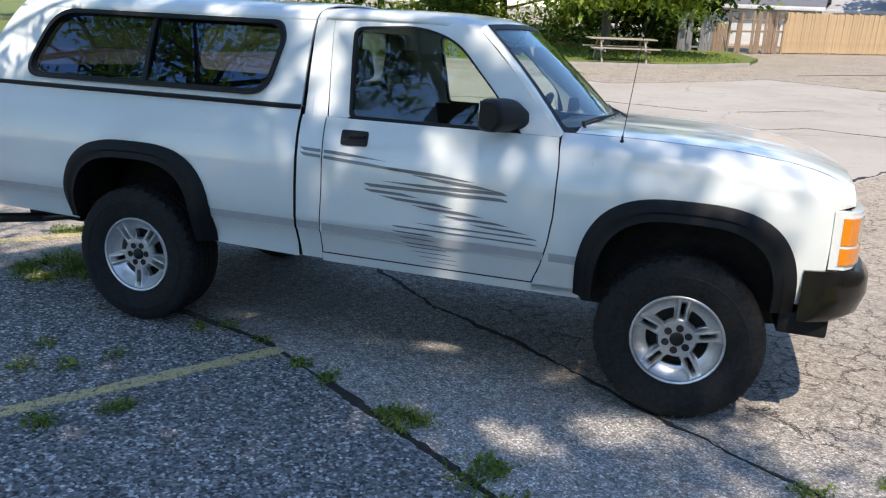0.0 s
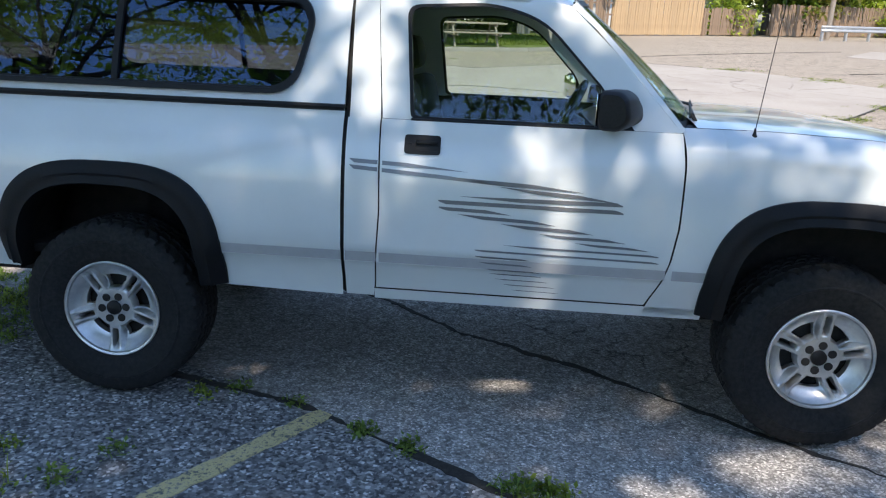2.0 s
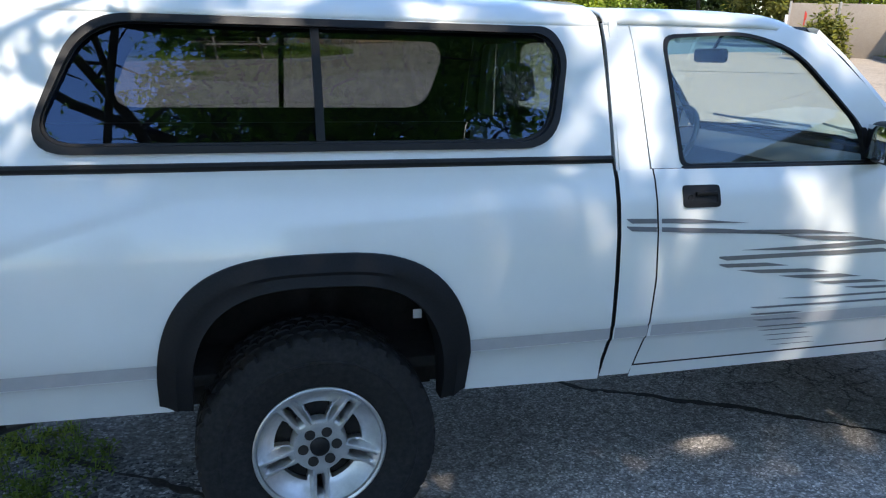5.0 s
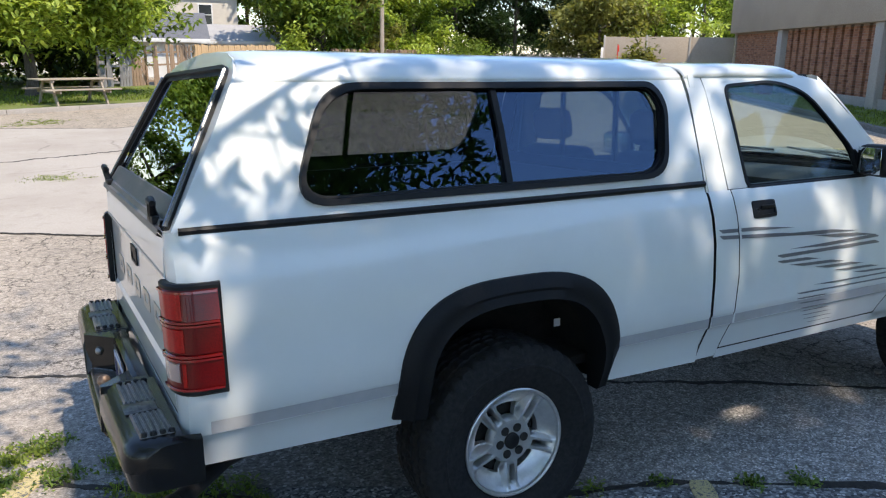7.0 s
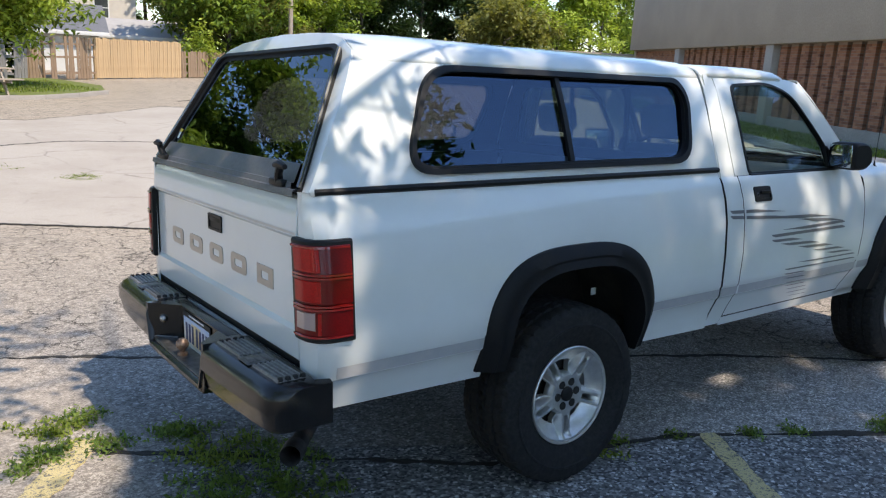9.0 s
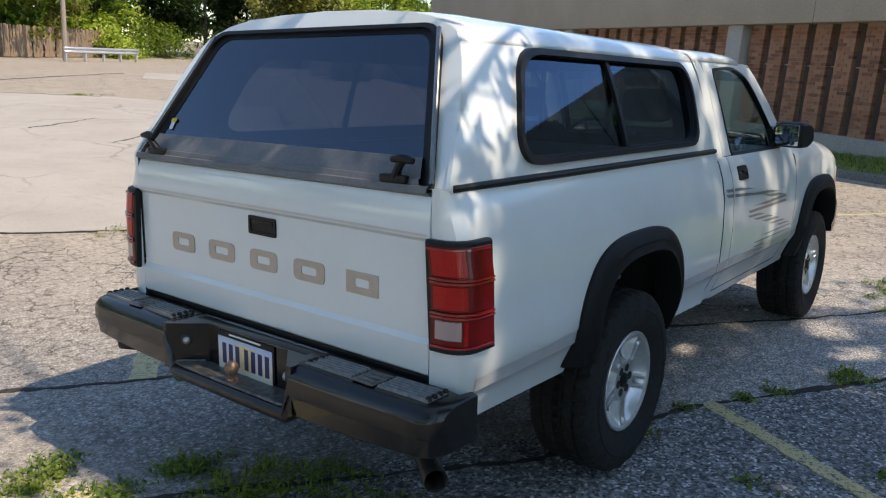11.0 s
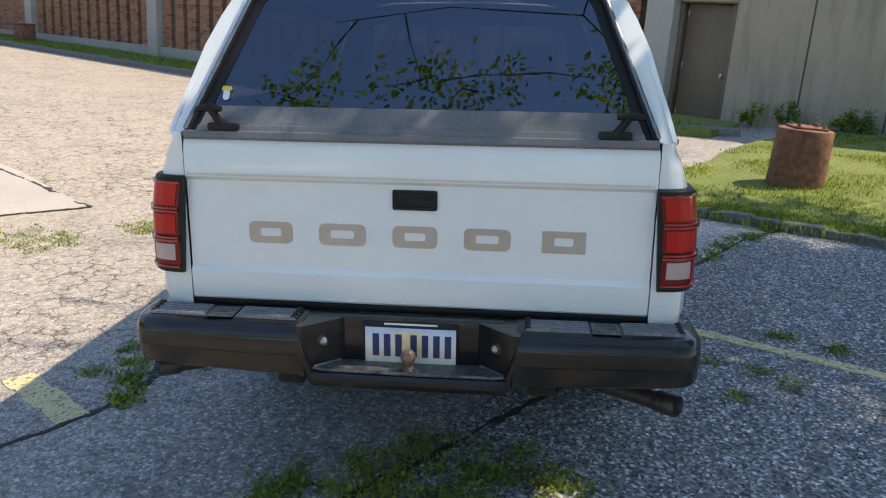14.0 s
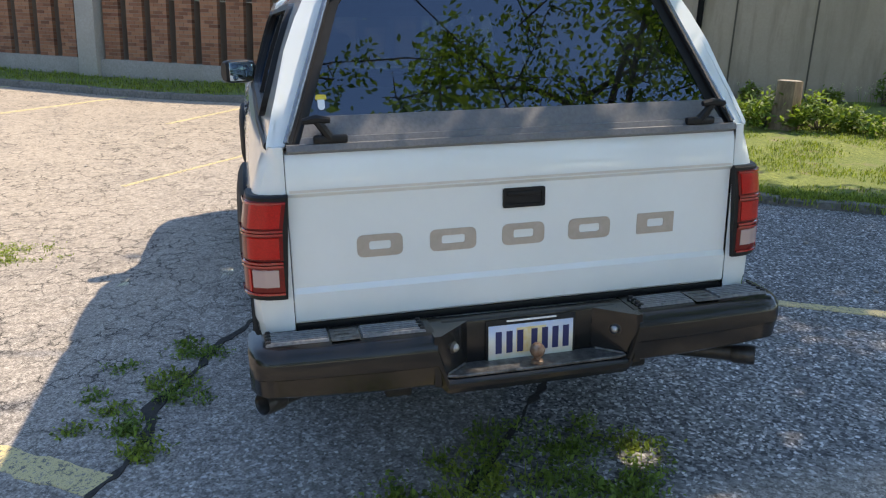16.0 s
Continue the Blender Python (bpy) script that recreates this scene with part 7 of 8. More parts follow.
# trees round the far side of the lot
for i, (x, y, h, r, n, mat, bare, label) in enumerate([
        (-0.9, 26.2, 7.5, 3.6, 14000, LEAF_LIGHT, 0.27, "sunny broadleaf tree on the grass by the picnic table"),
        (2.1, 33.2, 8.0, 3.4, 6000, LEAF, 0.45, "dark leaning tree behind the fence"),
        (0.3, 34.4, 8.5, 2.9, 12000, LEAF_DARK, 0.04, "dark dense tree in the shade behind the picnic table"),
        (-30, -8, 9, 5.0, 6000, LEAF, 0.1, "dense green tree across the lot behind the truck"),
        (-33, 2, 10, 5.5, 6000, LEAF, 0.1, "dense green tree across the lot behind the truck"),
        (-31, 13, 10, 5.5, 6000, LEAF, 0.1, "dense green tree across the lot behind the truck"),
        (-26, -17, 9, 5.0, 6000, LEAF, 0.1, "dense green tree across the lot behind the truck"),
        (-6.5, 33.0, 14.5, 6.0, 24000, LEAF_LIGHT, 0.10, "dense green tree at the back of the grass"),
        (-13, 34, 15, 6.4, 20000, LEAF, 0.08, "dense green tree at the back of the grass"),
        (-21, 33, 14, 6.2, 7000, LEAF, 0.12, "dense green tree at the back of the grass"),
        (-29, 28, 10, 5.2, 6000, LEAF, 0.12, "dense green tree at the back of the grass"),
        (16.5, 45.0, 10.5, 4.8, 9000, LEAF_OLIVE, 0.12, "full olive-green tree behind the brown fence"),
        (21.5, 48.5, 9.5, 4.4, 8000, LEAF_LIGHT, 0.10, "bright green tree behind the guard rail"),
        (26.5, 53, 10.5, 4.6, 8000, LEAF, 0.10, "full green tree behind the guard rail"),
        (32, 56, 12.5, 4.8, 8000, LEAF_DARK, 0.08, "tall dark tree at the end of the lot"),
        (38, 56, 13.5, 5.0, 8000, LEAF_DARK, 0.08, "tall dark tree at the end of the lot"),
        (43, 52, 13, 4.6, 7000, LEAF_DARK, 0.08, "tall dark tree at the end of the lot"),
        (34, 40, 6.5, 3.4, 7000, LEAF_OLIVE, 0.15, "rounded olive-green tree beyond the concrete fence"),
        (41, 42, 9.5, 4.4, 7000, LEAF_LIGHT, 0.12, "bright green tree beyond the building"),
        (48, 44, 11, 5.0, 6000, LEAF, 0.12, "dark tree beyond the building"),
        (15.2, 42.3, 9.0, 3.2, 8000, LEAF, 0.16, "full green tree behind the cedar fence"),
        (19, 55, 14, 6.0, 8000, LEAF, 0.1, "tall green tree in the distance"),
        (27, 62, 15, 6.5, 8000, LEAF, 0.1, "tall green tree in the distance"),
        (37, 64, 16, 6.5, 8000, LEAF_DARK, 0.08, "tall dark tree in the distance"),
        (47, 58, 16, 6.5, 8000, LEAF_DARK, 0.08, "tall dark tree in the distance"),
        (55, 52, 15, 6.0, 7000, LEAF, 0.1, "tall green tree in the distance"),
        (52, 64, 20, 8.5, 9000, LEAF_DARK, 0.05, "tall dark tree far beyond the lot"),
        (60, 55, 20, 8.5, 9000, LEAF, 0.05, "tall green tree far beyond the lot"),
        (43, 72, 20, 8.5, 9000, LEAF, 0.05, "tall green tree far beyond the lot"),
        (33, 77, 20, 8.5, 9000, LEAF_DARK, 0.05, "tall dark tree far beyond the lot"),
        (23, 78, 19, 8.0, 9000, LEAF, 0.05, "tall green tree far beyond the lot"),
        (14.8, 58, 13, 4.6, 8000, LEAF, 0.06, "tall green tree in the distance"),
        (10, 66, 15, 6.5, 7000, LEAF, 0.1, "tall green tree in the distance"),
        (-1, 48, 13, 6.0, 7000, LEAF, 0.1, "tall green tree in the distance"),
        (-10, 44, 13, 6.0, 7000, LEAF, 0.1, "tall green tree in the distance"),
        (-20, 42, 13, 6.0, 7000, LEAF, 0.1, "tall green tree in the distance")]):
    build_tree("tree", label, on_ground(x, y), h, r, 0.2, int(n * 1.7) if i else 40000, (0.36 if h < 18 else 0.55) if i else 0.24, mat, 20 + i, bare, 9, (0.0, 0.0), 1.0, 0.85)
for i, (x, y, sx, sz, mat) in enumerate([(-4, 31.5, 2.6, 2.4, LEAF), (-9, 30.5, 3.0, 2.6, LEAF), (-15, 30, 3.4, 2.8, LEAF), (-22, 27.5, 3.6, 3.0, LEAF), (1.0, 33.2, 1.6, 2.6, LEAF), (12.6, 39.6, 1.4, 2.6, LEAF_LIGHT), (23.5, 45.8, 2.2, 1.6, LEAF_LIGHT), (30.5, 51.5, 3.2, 2.6, LEAF), (37, 52, 3.2, 3.0, LEAF_DARK), (43, 48, 3.0, 3.0, LEAF_DARK), (26, 49, 2.6, 2.4, LEAF), (22.7, 23.6, 0.9, 1.9, LEAF_OLIVE)]):
    build_bush("bush", "dense green bush at the edge of the lot" if i != 11 else "tall tuft of yellow-green ornamental grass", on_ground(x, y), (sx, sx, sz), 2600, 0.24, mat, 60 + i)


# ---- far side: fence, table, rail, houses ----
def build_fence(name, label, a, b, height, mat, width=0.14, pitch=0.158, gappy=0.0, seed=1):
    """A board fence on posts; each board is its own piece."""
    a, b = Vector(a), Vector(b)
    L = (b - a).length
    d = (b - a).normalized()
    r = random.Random(seed)
    ob = thing(name, label, "fence", (a.x, a.y, 0), math.degrees(math.atan2(d.y, d.x)))
    me = []
    for k in range(3):
        bm = bmesh.new()
        h = height * (1 + 0.015 * (k - 1))
        ear = 0.035
        prism(bm, [(-width / 2, 0.0), (width / 2, 0.0), (width / 2, h - ear), (width / 2 - ear, h), (-width / 2 + ear, h), (-width / 2, h - ear)], lambda p, q, dd: (p, -0.012 + dd, q), 0.02)
        m = bpy.data.meshes.new("picket")
        bmesh.ops.recalc_face_normals(bm, faces=bm.faces[:])
        bm.to_mesh(m)
        bm.free()
        m.materials.append(mat)
        me.append(m)
    n = int(L / pitch)
    for i in range(n):
        if r.random() < gappy:
            continue
        s = (i + 0.5) * pitch
        p = a + d * s
        ob2 = new("picket", me[r.randrange(3)])
        ob2.parent = ob
        ob2.matrix_basis = pose(s, r.uniform(-0.006, 0.006), ground(p.x, p.y) + 0.04 + r.uniform(-0.015, 0.015), 0, r.uniform(-0.8, 0.8) * (3 if gappy else 1), 0)
    ga, gb = ground(a.x, a.y), ground(b.x, b.y)
    for z in (0.28, height * 0.55, height - 0.25):
        bm = bmesh.new()
        loft(bm, [[(0, y, ga + z + q) for y, q in ((0.012, -0.04), (0.05, -0.04), (0.05, 0.04), (0.012, 0.04))], [(L, y, gb + z + q) for y, q in ((0.012, -0.04), (0.05, -0.04), (0.05, 0.04), (0.012, 0.04))]], True, True)
        part("fence_rail", bm, mat, ob)
    for s in np.arange(0, L + 0.1, 2.3):
        p = a + d * s
        g = ground(p.x, p.y)
        part("fence_post", new_box((s - 0.045, 0.012, g - 0.1), (s + 0.045, 0.10, g + height + 0.03), 0.008), mat, ob)
    return ob


build_fence("board_fence", "weathered grey board fence behind the grass", (1.7, 30.9), (3.0, 31.82), 1.68, FENCE_GREY, gappy=0.12, seed=2)
build_fence("garden_gate", "low dark brown board gate in the fence", (3.05, 31.85), (3.62, 32.25), 1.25, FENCE_OLD, seed=3)
build_fence("board_fence", "brown board fence with loose and missing boards", (3.68, 32.28), (5.95, 33.87), 1.7, FENCE_OLD, gappy=0.26, seed=4)
build_fence("board_fence", "golden cedar board fence along the lot", (5.97, 33.89), (10.75, 37.24), 1.70, FENCE_NEW, pitch=0.148, seed=5)
build_fence("board_fence", "older brown board fence along the lot", (10.8, 37.28), (13.9, 39.45), 1.3, FENCE_OLD, pitch=0.15, gappy=0.03, seed=6)
build_fence("board_fence", "dark brown board fence behind the guard rail", (14.9, 40.1), (24.5, 46.8), 1.6, FENCE_OLD, pitch=0.15, gappy=0.03, seed=8)

table = thing("picnic_table", "weathered wooden picnic table with two benches on the grass", "picnic table", on_ground(0.15, 22.6, 0.12), 20)
for k in range(5):
    part("top_board", new_box((-1.1, -0.38 + 0.154 * k, 0.70), (1.1, -0.24 + 0.154 * k, 0.74), 0.006), TABLE_WOOD, table)
for s in (-1, 1):
    for k in range(2):
        part("bench_board", new_box((-1.1, s * (0.60 + 0.145 * k) - 0.068, 0.42), (1.1, s * (0.60 + 0.145 * k) + 0.068, 0.46), 0.006), TABLE_WOOD, table)
for x in (-0.72, 0.72):
    for s in (-1, 1):
        bm = bmesh.new()
        loft(bm, [[(x + q, s * y + w, z) for q, w in ((-0.025, -0.05), (0.025, -0.05), (0.025, 0.05), (-0.025, 0.05))] for y, z in ((0.62, 0.0), (0.24, 0.70))], True, True)
        part("leg", bm, TABLE_WOOD, table)
    part("bench_support", new_box((x + 0.026, -0.78, 0.33), (x + 0.065, 0.78, 0.42), 0.004), TABLE_WOOD, table)
    part("top_support", new_box((x + 0.026, -0.36, 0.62), (x + 0.065, 0.36, 0.70), 0.004), TABLE_WOOD, table)

rail = thing("guard_rail", "galvanised steel guard rail on short posts", "guard rail", (16.0, 36.2, 0), 32)
bm = bmesh.new()
W = [(0.0, 0.0), (0.03, 0.04), (0.03, 0.08), (-0.02, 0.13), (-0.02, 0.17), (0.03, 0.22), (0.03, 0.26), (0.0, 0.30)]
g0, g1 = ground(16.0, 36.2), ground(22.2, 40.1)
loft(bm, [[(x, -0.08 - a, lerp(g0, g1, x / 7.3) + 0.42 + z) for a, z in W] for x in np.linspace(0, 7.3, 8)])
solid(part("rail_beam", bm, GALV, rail, "corrugated steel beam"), 0.012)
for x in np.linspace(0.2, 7.1, 5):
    g = lerp(g0, g1, x / 7.3)
    part("rail_post", new_box((x - 0.06, -0.06, g - 0.1), (x + 0.06, 0.06, g + 0.70), 0.01), GALV, rail)

pole = thing("utility_pole", "weathered wooden utility pole behind the fence", "utility pole", on_ground(17.2, 38.4))
part("shaft", new_tube([(0, 0, -0.2), (0, 0, 4), (0, 0, 9.5)], [0.13, 0.12, 0.09], 10), TABLE_WOOD, pole)
low = thing("concrete_barrier", "low grey concrete barrier at the end of the lot", "barrier", (29.5, 45.0, 0), 36)
for k in range(5):
    x = 2.7 * k
    g = ground(29.5 + 2.2 * k, 45 + 1.6 * k)
    part("barrier_block", new_box((x, -0.2, g - 0.1), (x + 2.64, 0.2, g + 0.85), 0.04), KERB, low)
panel = thing("concrete_fence", "pale concrete panel fence beside the building", "fence", (28.7, 23.7, 0), 138)
for k in range(3):
    x = 2.0 * k
    g = ground(28.7 - 1.78 * k, 23.7 + 1.6 * k)
    part("fence_panel", new_box((x, -0.06, g - 0.1), (x + 1.97, 0.06, g + 2.25), 0.015), CONCRETE, panel)
    part("fence_post", new_box((x + 1.94, -0.09, g - 0.1), (x + 2.03, 0.09, g + 2.32), 0.01), COLUMN, panel)
sign = thing("lot_sign", "small blank white sign on a leaning post", "sign", on_ground(24.0, 27.6), 30)
part("post", new_tube([(0, 0, -0.1), (0.05, 0, 1.7)], 0.025, 8), GALV, sign)
part("board", new_box((-0.14, -0.035, 1.25), (0.22, -0.02, 1.75), 0.004), SIGN_WHITE, sign)
post = thing("marker_post", "thin red marker post", "post", on_ground(24.5, 27.0))
part("shaft", new_tube([(0, 0, -0.1), (0, 0, 1.9)], 0.03, 8), SIGN_RED, post)
part("reflector", new_box((-0.06, -0.04, 1.55), (0.06, -0.03, 1.85), 0.004), SIGN_RED, post)


def build_house(label, at, turn, size, eave, ridge, wall, roof, windows):
    """A house with gabled roof, overhanging eaves, fascia boards, siding courses and windows."""
    ob = thing("house", label, "house", (at[0], at[1], ground(*at)), turn)
    w, d = size
    part("wall", new_box((0, 0, -0.2), (w, d, eave), 0.01), wall, ob)
    for k in range(int(eave / 0.2)):
        part("siding_board", new_box((-0.012, -0.018, 0.2 * k), (w + 0.012, -0.004, 0.2 * k + 0.19), 0.0), wall, ob)
    bm = bmesh.new()
    o = 0.45
    prism(bm, [(-o, eave - 0.02), (d / 2, ridge), (d + o, eave - 0.02), (d + o, eave + 0.12), (d / 2, ridge + 0.15), (-o, eave + 0.12)], lambda a, b, dd: (-o + dd, a, b), w + 2 * o)
    part("roof", bm, roof, ob)
    part("fascia_board", new_box((-o, -o - 0.03, eave - 0.10), (w + o, -o, eave + 0.10), 0.01), SIDING_WHITE, ob)
    for x, z, ww, hh in windows:
        win = part("window", new_box((x - 0.08, -0.06, z - 0.08), (x + ww + 0.08, -0.02, z + hh + 0.08), 0.01), SIDING_WHITE, ob, "white window casing")
        part("pane", new_box((x, -0.07, z), (x + ww, -0.058, z + hh / 2 - 0.03)), WINDOW_DARK, win)
        part("pane", new_box((x, -0.07, z + hh / 2 + 0.03), (x + ww, -0.058, z + hh)), WINDOW_DARK, win)
    return ob


build_house("low white garage with a grey shingle roof behind the fence", (-1.5, 43.4), -9, (9.6, 7), 1.95, 3.4, SIDING_WHITE, SHINGLE, [(1.0, 0.9, 0.9, 1.1)])
build_house("two-storey cream house with lap siding behind the fence", (4.0, 54.6), -10, (9.0, 8), 5.4, 8.0, SIDING, SHINGLE, [(6.5, 3.1, 0.8, 1.3), (6.5, 0.9, 0.8, 1.1)])
build_house("small house with a pale shingle roof behind the fence", (9.6, 47.8), -15, (5.0, 5), 1.9, 2.9, SIDING_WHITE, SHINGLE_LIGHT, [])

# ---- things on the near grass ----
drum = thing("steel_drum", "rusty brown steel drum with a bolted lid plate", "drum", on_ground(4.95, -3.21, 0.045))
drum.matrix_world = drum.matrix_world @ pose(0, 0, 0, 1.0, -1.0, 0)
bm = bmesh.new()
lathe(bm, [(0.0, 0.0), (0.285, 0.0), (0.287, 0.02), (0.284, 0.2), (0.280, 0.42), (0.276, 0.575), (0.270, 0.590), (0.255, 0.596), (0.0, 0.600)], "z", 44)
for v in bm.verts:
    v.co.x *= 1 + 0.015 * math.sin(v.co.z * 7 + v.co.y * 5)
part("barrel", bm, RUST, drum, "smooth rusted barrel", smooth=40)
part("lid_plate", new_box((-0.16, -0.17, 0.597), (0.17, 0.16, 0.622), 0.008), RUST, drum, "bolted rusty lid plate")
for x, y, hh in ((-0.13, -0.13, 0.03), (0.13, -0.13, 0.035), (0.13, 0.12, 0.03), (-0.13, 0.12, 0.03), (-0.02, -0.1, 0.045), (0.06, -0.1, 0.045)):
    bm = bmesh.new()
    lathe(bm, [(0.0, 0.62 + hh), (0.016, 0.618 + hh), (0.02, 0.61 + hh), (0.02, 0.615)], "z", 10, (x, y, 0))
    part("bolt", bm, RUST, drum)
stump = thing("tree_stump", "brown cut tree stump among weeds by the wall", "stump", on_ground(5.6, -6.05, 0.05))
bm = bmesh.new()
rings = []
for z, r0 in ((-0.05, 0.22), (0.05, 0.19), (0.2, 0.172), (0.4, 0.16), (0.60, 0.155), (0.62, 0.150)):
    rings.append([((r0 + 0.012 * math.sin(5 * a) + 0.008 * math.sin(11 * a + z * 3)) * math.cos(a), (r0 + 0.012 * math.sin(5 * a)) * math.sin(a), z) for a in np.linspace(0, 2 * math.pi, 29)[:-1]])
loft(bm, rings, True, True)
part("stump_wood", bm, STUMP_BARK, stump, "ragged bark", smooth=50)
bm = bmesh.new()
lathe(bm, [(0.0, 0.632), (0.10, 0.634), (0.146, 0.626), (0.150, 0.618)], "z", 28)
part("cut_face", bm, STUMP_TOP, stump, "pale saw-cut top")
for i, (x, y, sx, sz, n) in enumerate([(5.75, -5.85, 0.42, 0.42, 900), (5.35, -6.4, 0.45, 0.36, 900), (6.4, -5.7, 0.35, 0.34, 700), (4.9, -6.9, 0.4, 0.3, 600)]):
    build_bush("weed_clump", "bright green leafy weeds at the foot of the stump", on_ground(x, y, 0.08), (sx, sx, sz), n, 0.085, WEED, 90 + i, "weeds")

for i in range(13):
    p = B @ Vector((-1.9 - 0.62 * i + 0.2 * math.sin(9 * i), 0.32 + 0.12 * math.sin(5 * i), 0))
    build_bush("weed_clump", "tall seeding weeds along the foot of the wall", on_ground(p.x, p.y, 0.08), (0.22, 0.22, 0.30 + 0.08 * math.sin(3 * i)), 240, 0.07, WEED if i % 2 else BLADE, 120 + i, "weeds")

SEED = leaf_material("seed_head", (0.42, 0.42, 0.30), (0.62, 0.61, 0.48))
heads = random.Random(17)
for i in range(22):
    p = B @ Vector((-1.8 - 0.36 * i + heads.uniform(-0.15, 0.15), 0.55 + heads.uniform(-0.15, 0.35), 0))
    ob = thing("seeding_weed", "thin weed stalks with pale seed heads by the wall", "weeds", on_ground(p.x, p.y, 0.05), group="weeds by the wall")
    bm, tops = bmesh.new(), []
    for k in range(heads.randint(3, 6)):
        a, h = heads.uniform(0, 6.28), heads.uniform(0.16, 0.40)
        tip = Vector((0.10 * math.cos(a), 0.10 * math.sin(a), h))
        tube(bm, [(0.03 * math.cos(a), 0.03 * math.sin(a), -0.03), tip * 0.6, tip], [0.004, 0.003, 0.002], 4, False)
        tops.append(tip)
    part("stalk", bm, WEED, ob)
    sp = np.random.RandomState(300 + i)
    v, f = leaf_cards(np.repeat(np.array([tuple(q) for q in tops]), 9, 0) + sp.normal(0, 0.016, (9 * len(tops), 3)), 0.024, sp, 0.0, 0.7)
    part("seed_head", quick_mesh("seed_head", v, f, SEED), None, ob, "pale fluffy seed heads")


def blades(spots, size, rnd, per, spread_r, tall):
    """Grass blades or weed leaves in tufts."""
    pts = np.repeat(spots, per, 0)
    pts = pts + rnd.normal(0, spread_r, pts.shape) * (1, 1, 0)
    n = len(pts)
    a = rnd.uniform(0, 2 * np.pi, n)
    lean = rnd.uniform(0.1, 0.9, n)[:, None]
    h = (tall * rnd.uniform(0.4, 1.2, n))[:, None]
    w = (size * rnd.uniform(0.6, 1.3, n))[:, None]
    d = np.stack([np.cos(a), np.sin(a), 0 * a], 1)
    s = np.stack([-np.sin(a), np.cos(a), 0 * a], 1)
    z = np.array([0, 0, 1.0])
    v = np.stack([pts - s * w / 2, pts + s * w / 2, pts + d * h * lean * 0.35 + z * h * 0.6 + s * w * 0.45, pts + d * h * lean * 0.35 + z * h * 0.6 - s * w * 0.45, pts + d * h * lean + z * h * (1 - 0.3 * lean)], 1).reshape(-1, 3)
    i = np.arange(n) * 5
    f = np.concatenate([np.stack([i, i + 1, i + 2], 1), np.stack([i, i + 2, i + 3], 1), np.stack([i + 3, i + 2, i + 4], 1)])
    return v, f


def scatter_poly(poly, n, rnd, lift):
    lo, hi = np.min(poly, 0), np.max(poly, 0)
    out = []
    while len(out) < n:
        p = rnd.uniform(lo, hi)
        if inside(p, poly):
            out.append((p[0], p[1], ground(p[0], p[1]) + lift))
    return np.array(out)


rnd = np.random.RandomState(77)
near_lawn = [(4.6, -1.2), (5.85, -2.35), (7.2, -3.2), (9.2, -5.2), (3.5, -14), (-1.0, -10), (1.75, -4.5), (3.0, -3.25), (3.7, -2.2)]
spots = scatter_poly(near_lawn, 9000, rnd, 0.05)
thick = np.array([noise.noise(Vector((1.3 * x, 1.3 * y, 0.0))) for x, y, _ in spots])
v, f = blades(spots[thick > -0.12], 0.008, rnd, 9, 0.06, 0.05)
tagged(part("grass_tufts", quick_mesh("grass_tufts", v, f, BLADE), None), "short uneven grass on the near lawn", "grass", kind="stuff")
v, f = blades(scatter_poly([(p.x, p.y) for p in STRIP[:4]], 2600, rnd, 0.115), 0.012, rnd, 8, 0.08, 0.09)
tagged(part("grass_tufts", quick_mesh("grass_tufts", v, f, BLADE), None), "shaded grass along the building", "grass", kind="stuff")
v, f = blades(scatter_poly([(-12, 16.6), (4.0, 24.8), (3.2, 30), (-12, 29)], 3200, rnd, 0.115), 0.02, rnd, 7, 0.12, 0.10)
tagged(part("grass_tufts", quick_mesh("grass_tufts", v, f, BLADE), None), "mown grass round the picnic table", "grass", kind="stuff")

RIM = [(-2.2, -8.0), (1.67, -4.45), (2.42, -3.7), (2.97, -3.15), (3.37, -2.6), (3.67, -2.1), (4.05, -1.5), (4.5, -1.35)]
edge = np.array([Vector(a).lerp(Vector(b), t) + Vector((rnd.normal(0.03, 0.09), rnd.normal(-0.03, 0.09))) for a, b in zip(RIM, RIM[1:]) for t in np.linspace(0, 1, 200)])
v, f = blades(np.array([(x, y, ground(x, y) + 0.02) for x, y in edge]), 0.010, rnd, 14, 0.05, 0.085)
tagged(part("grass_tufts", quick_mesh("grass_tufts", v, f, BLADE), None), "ragged grass hanging over the sunken kerb", "grass", kind="stuff")

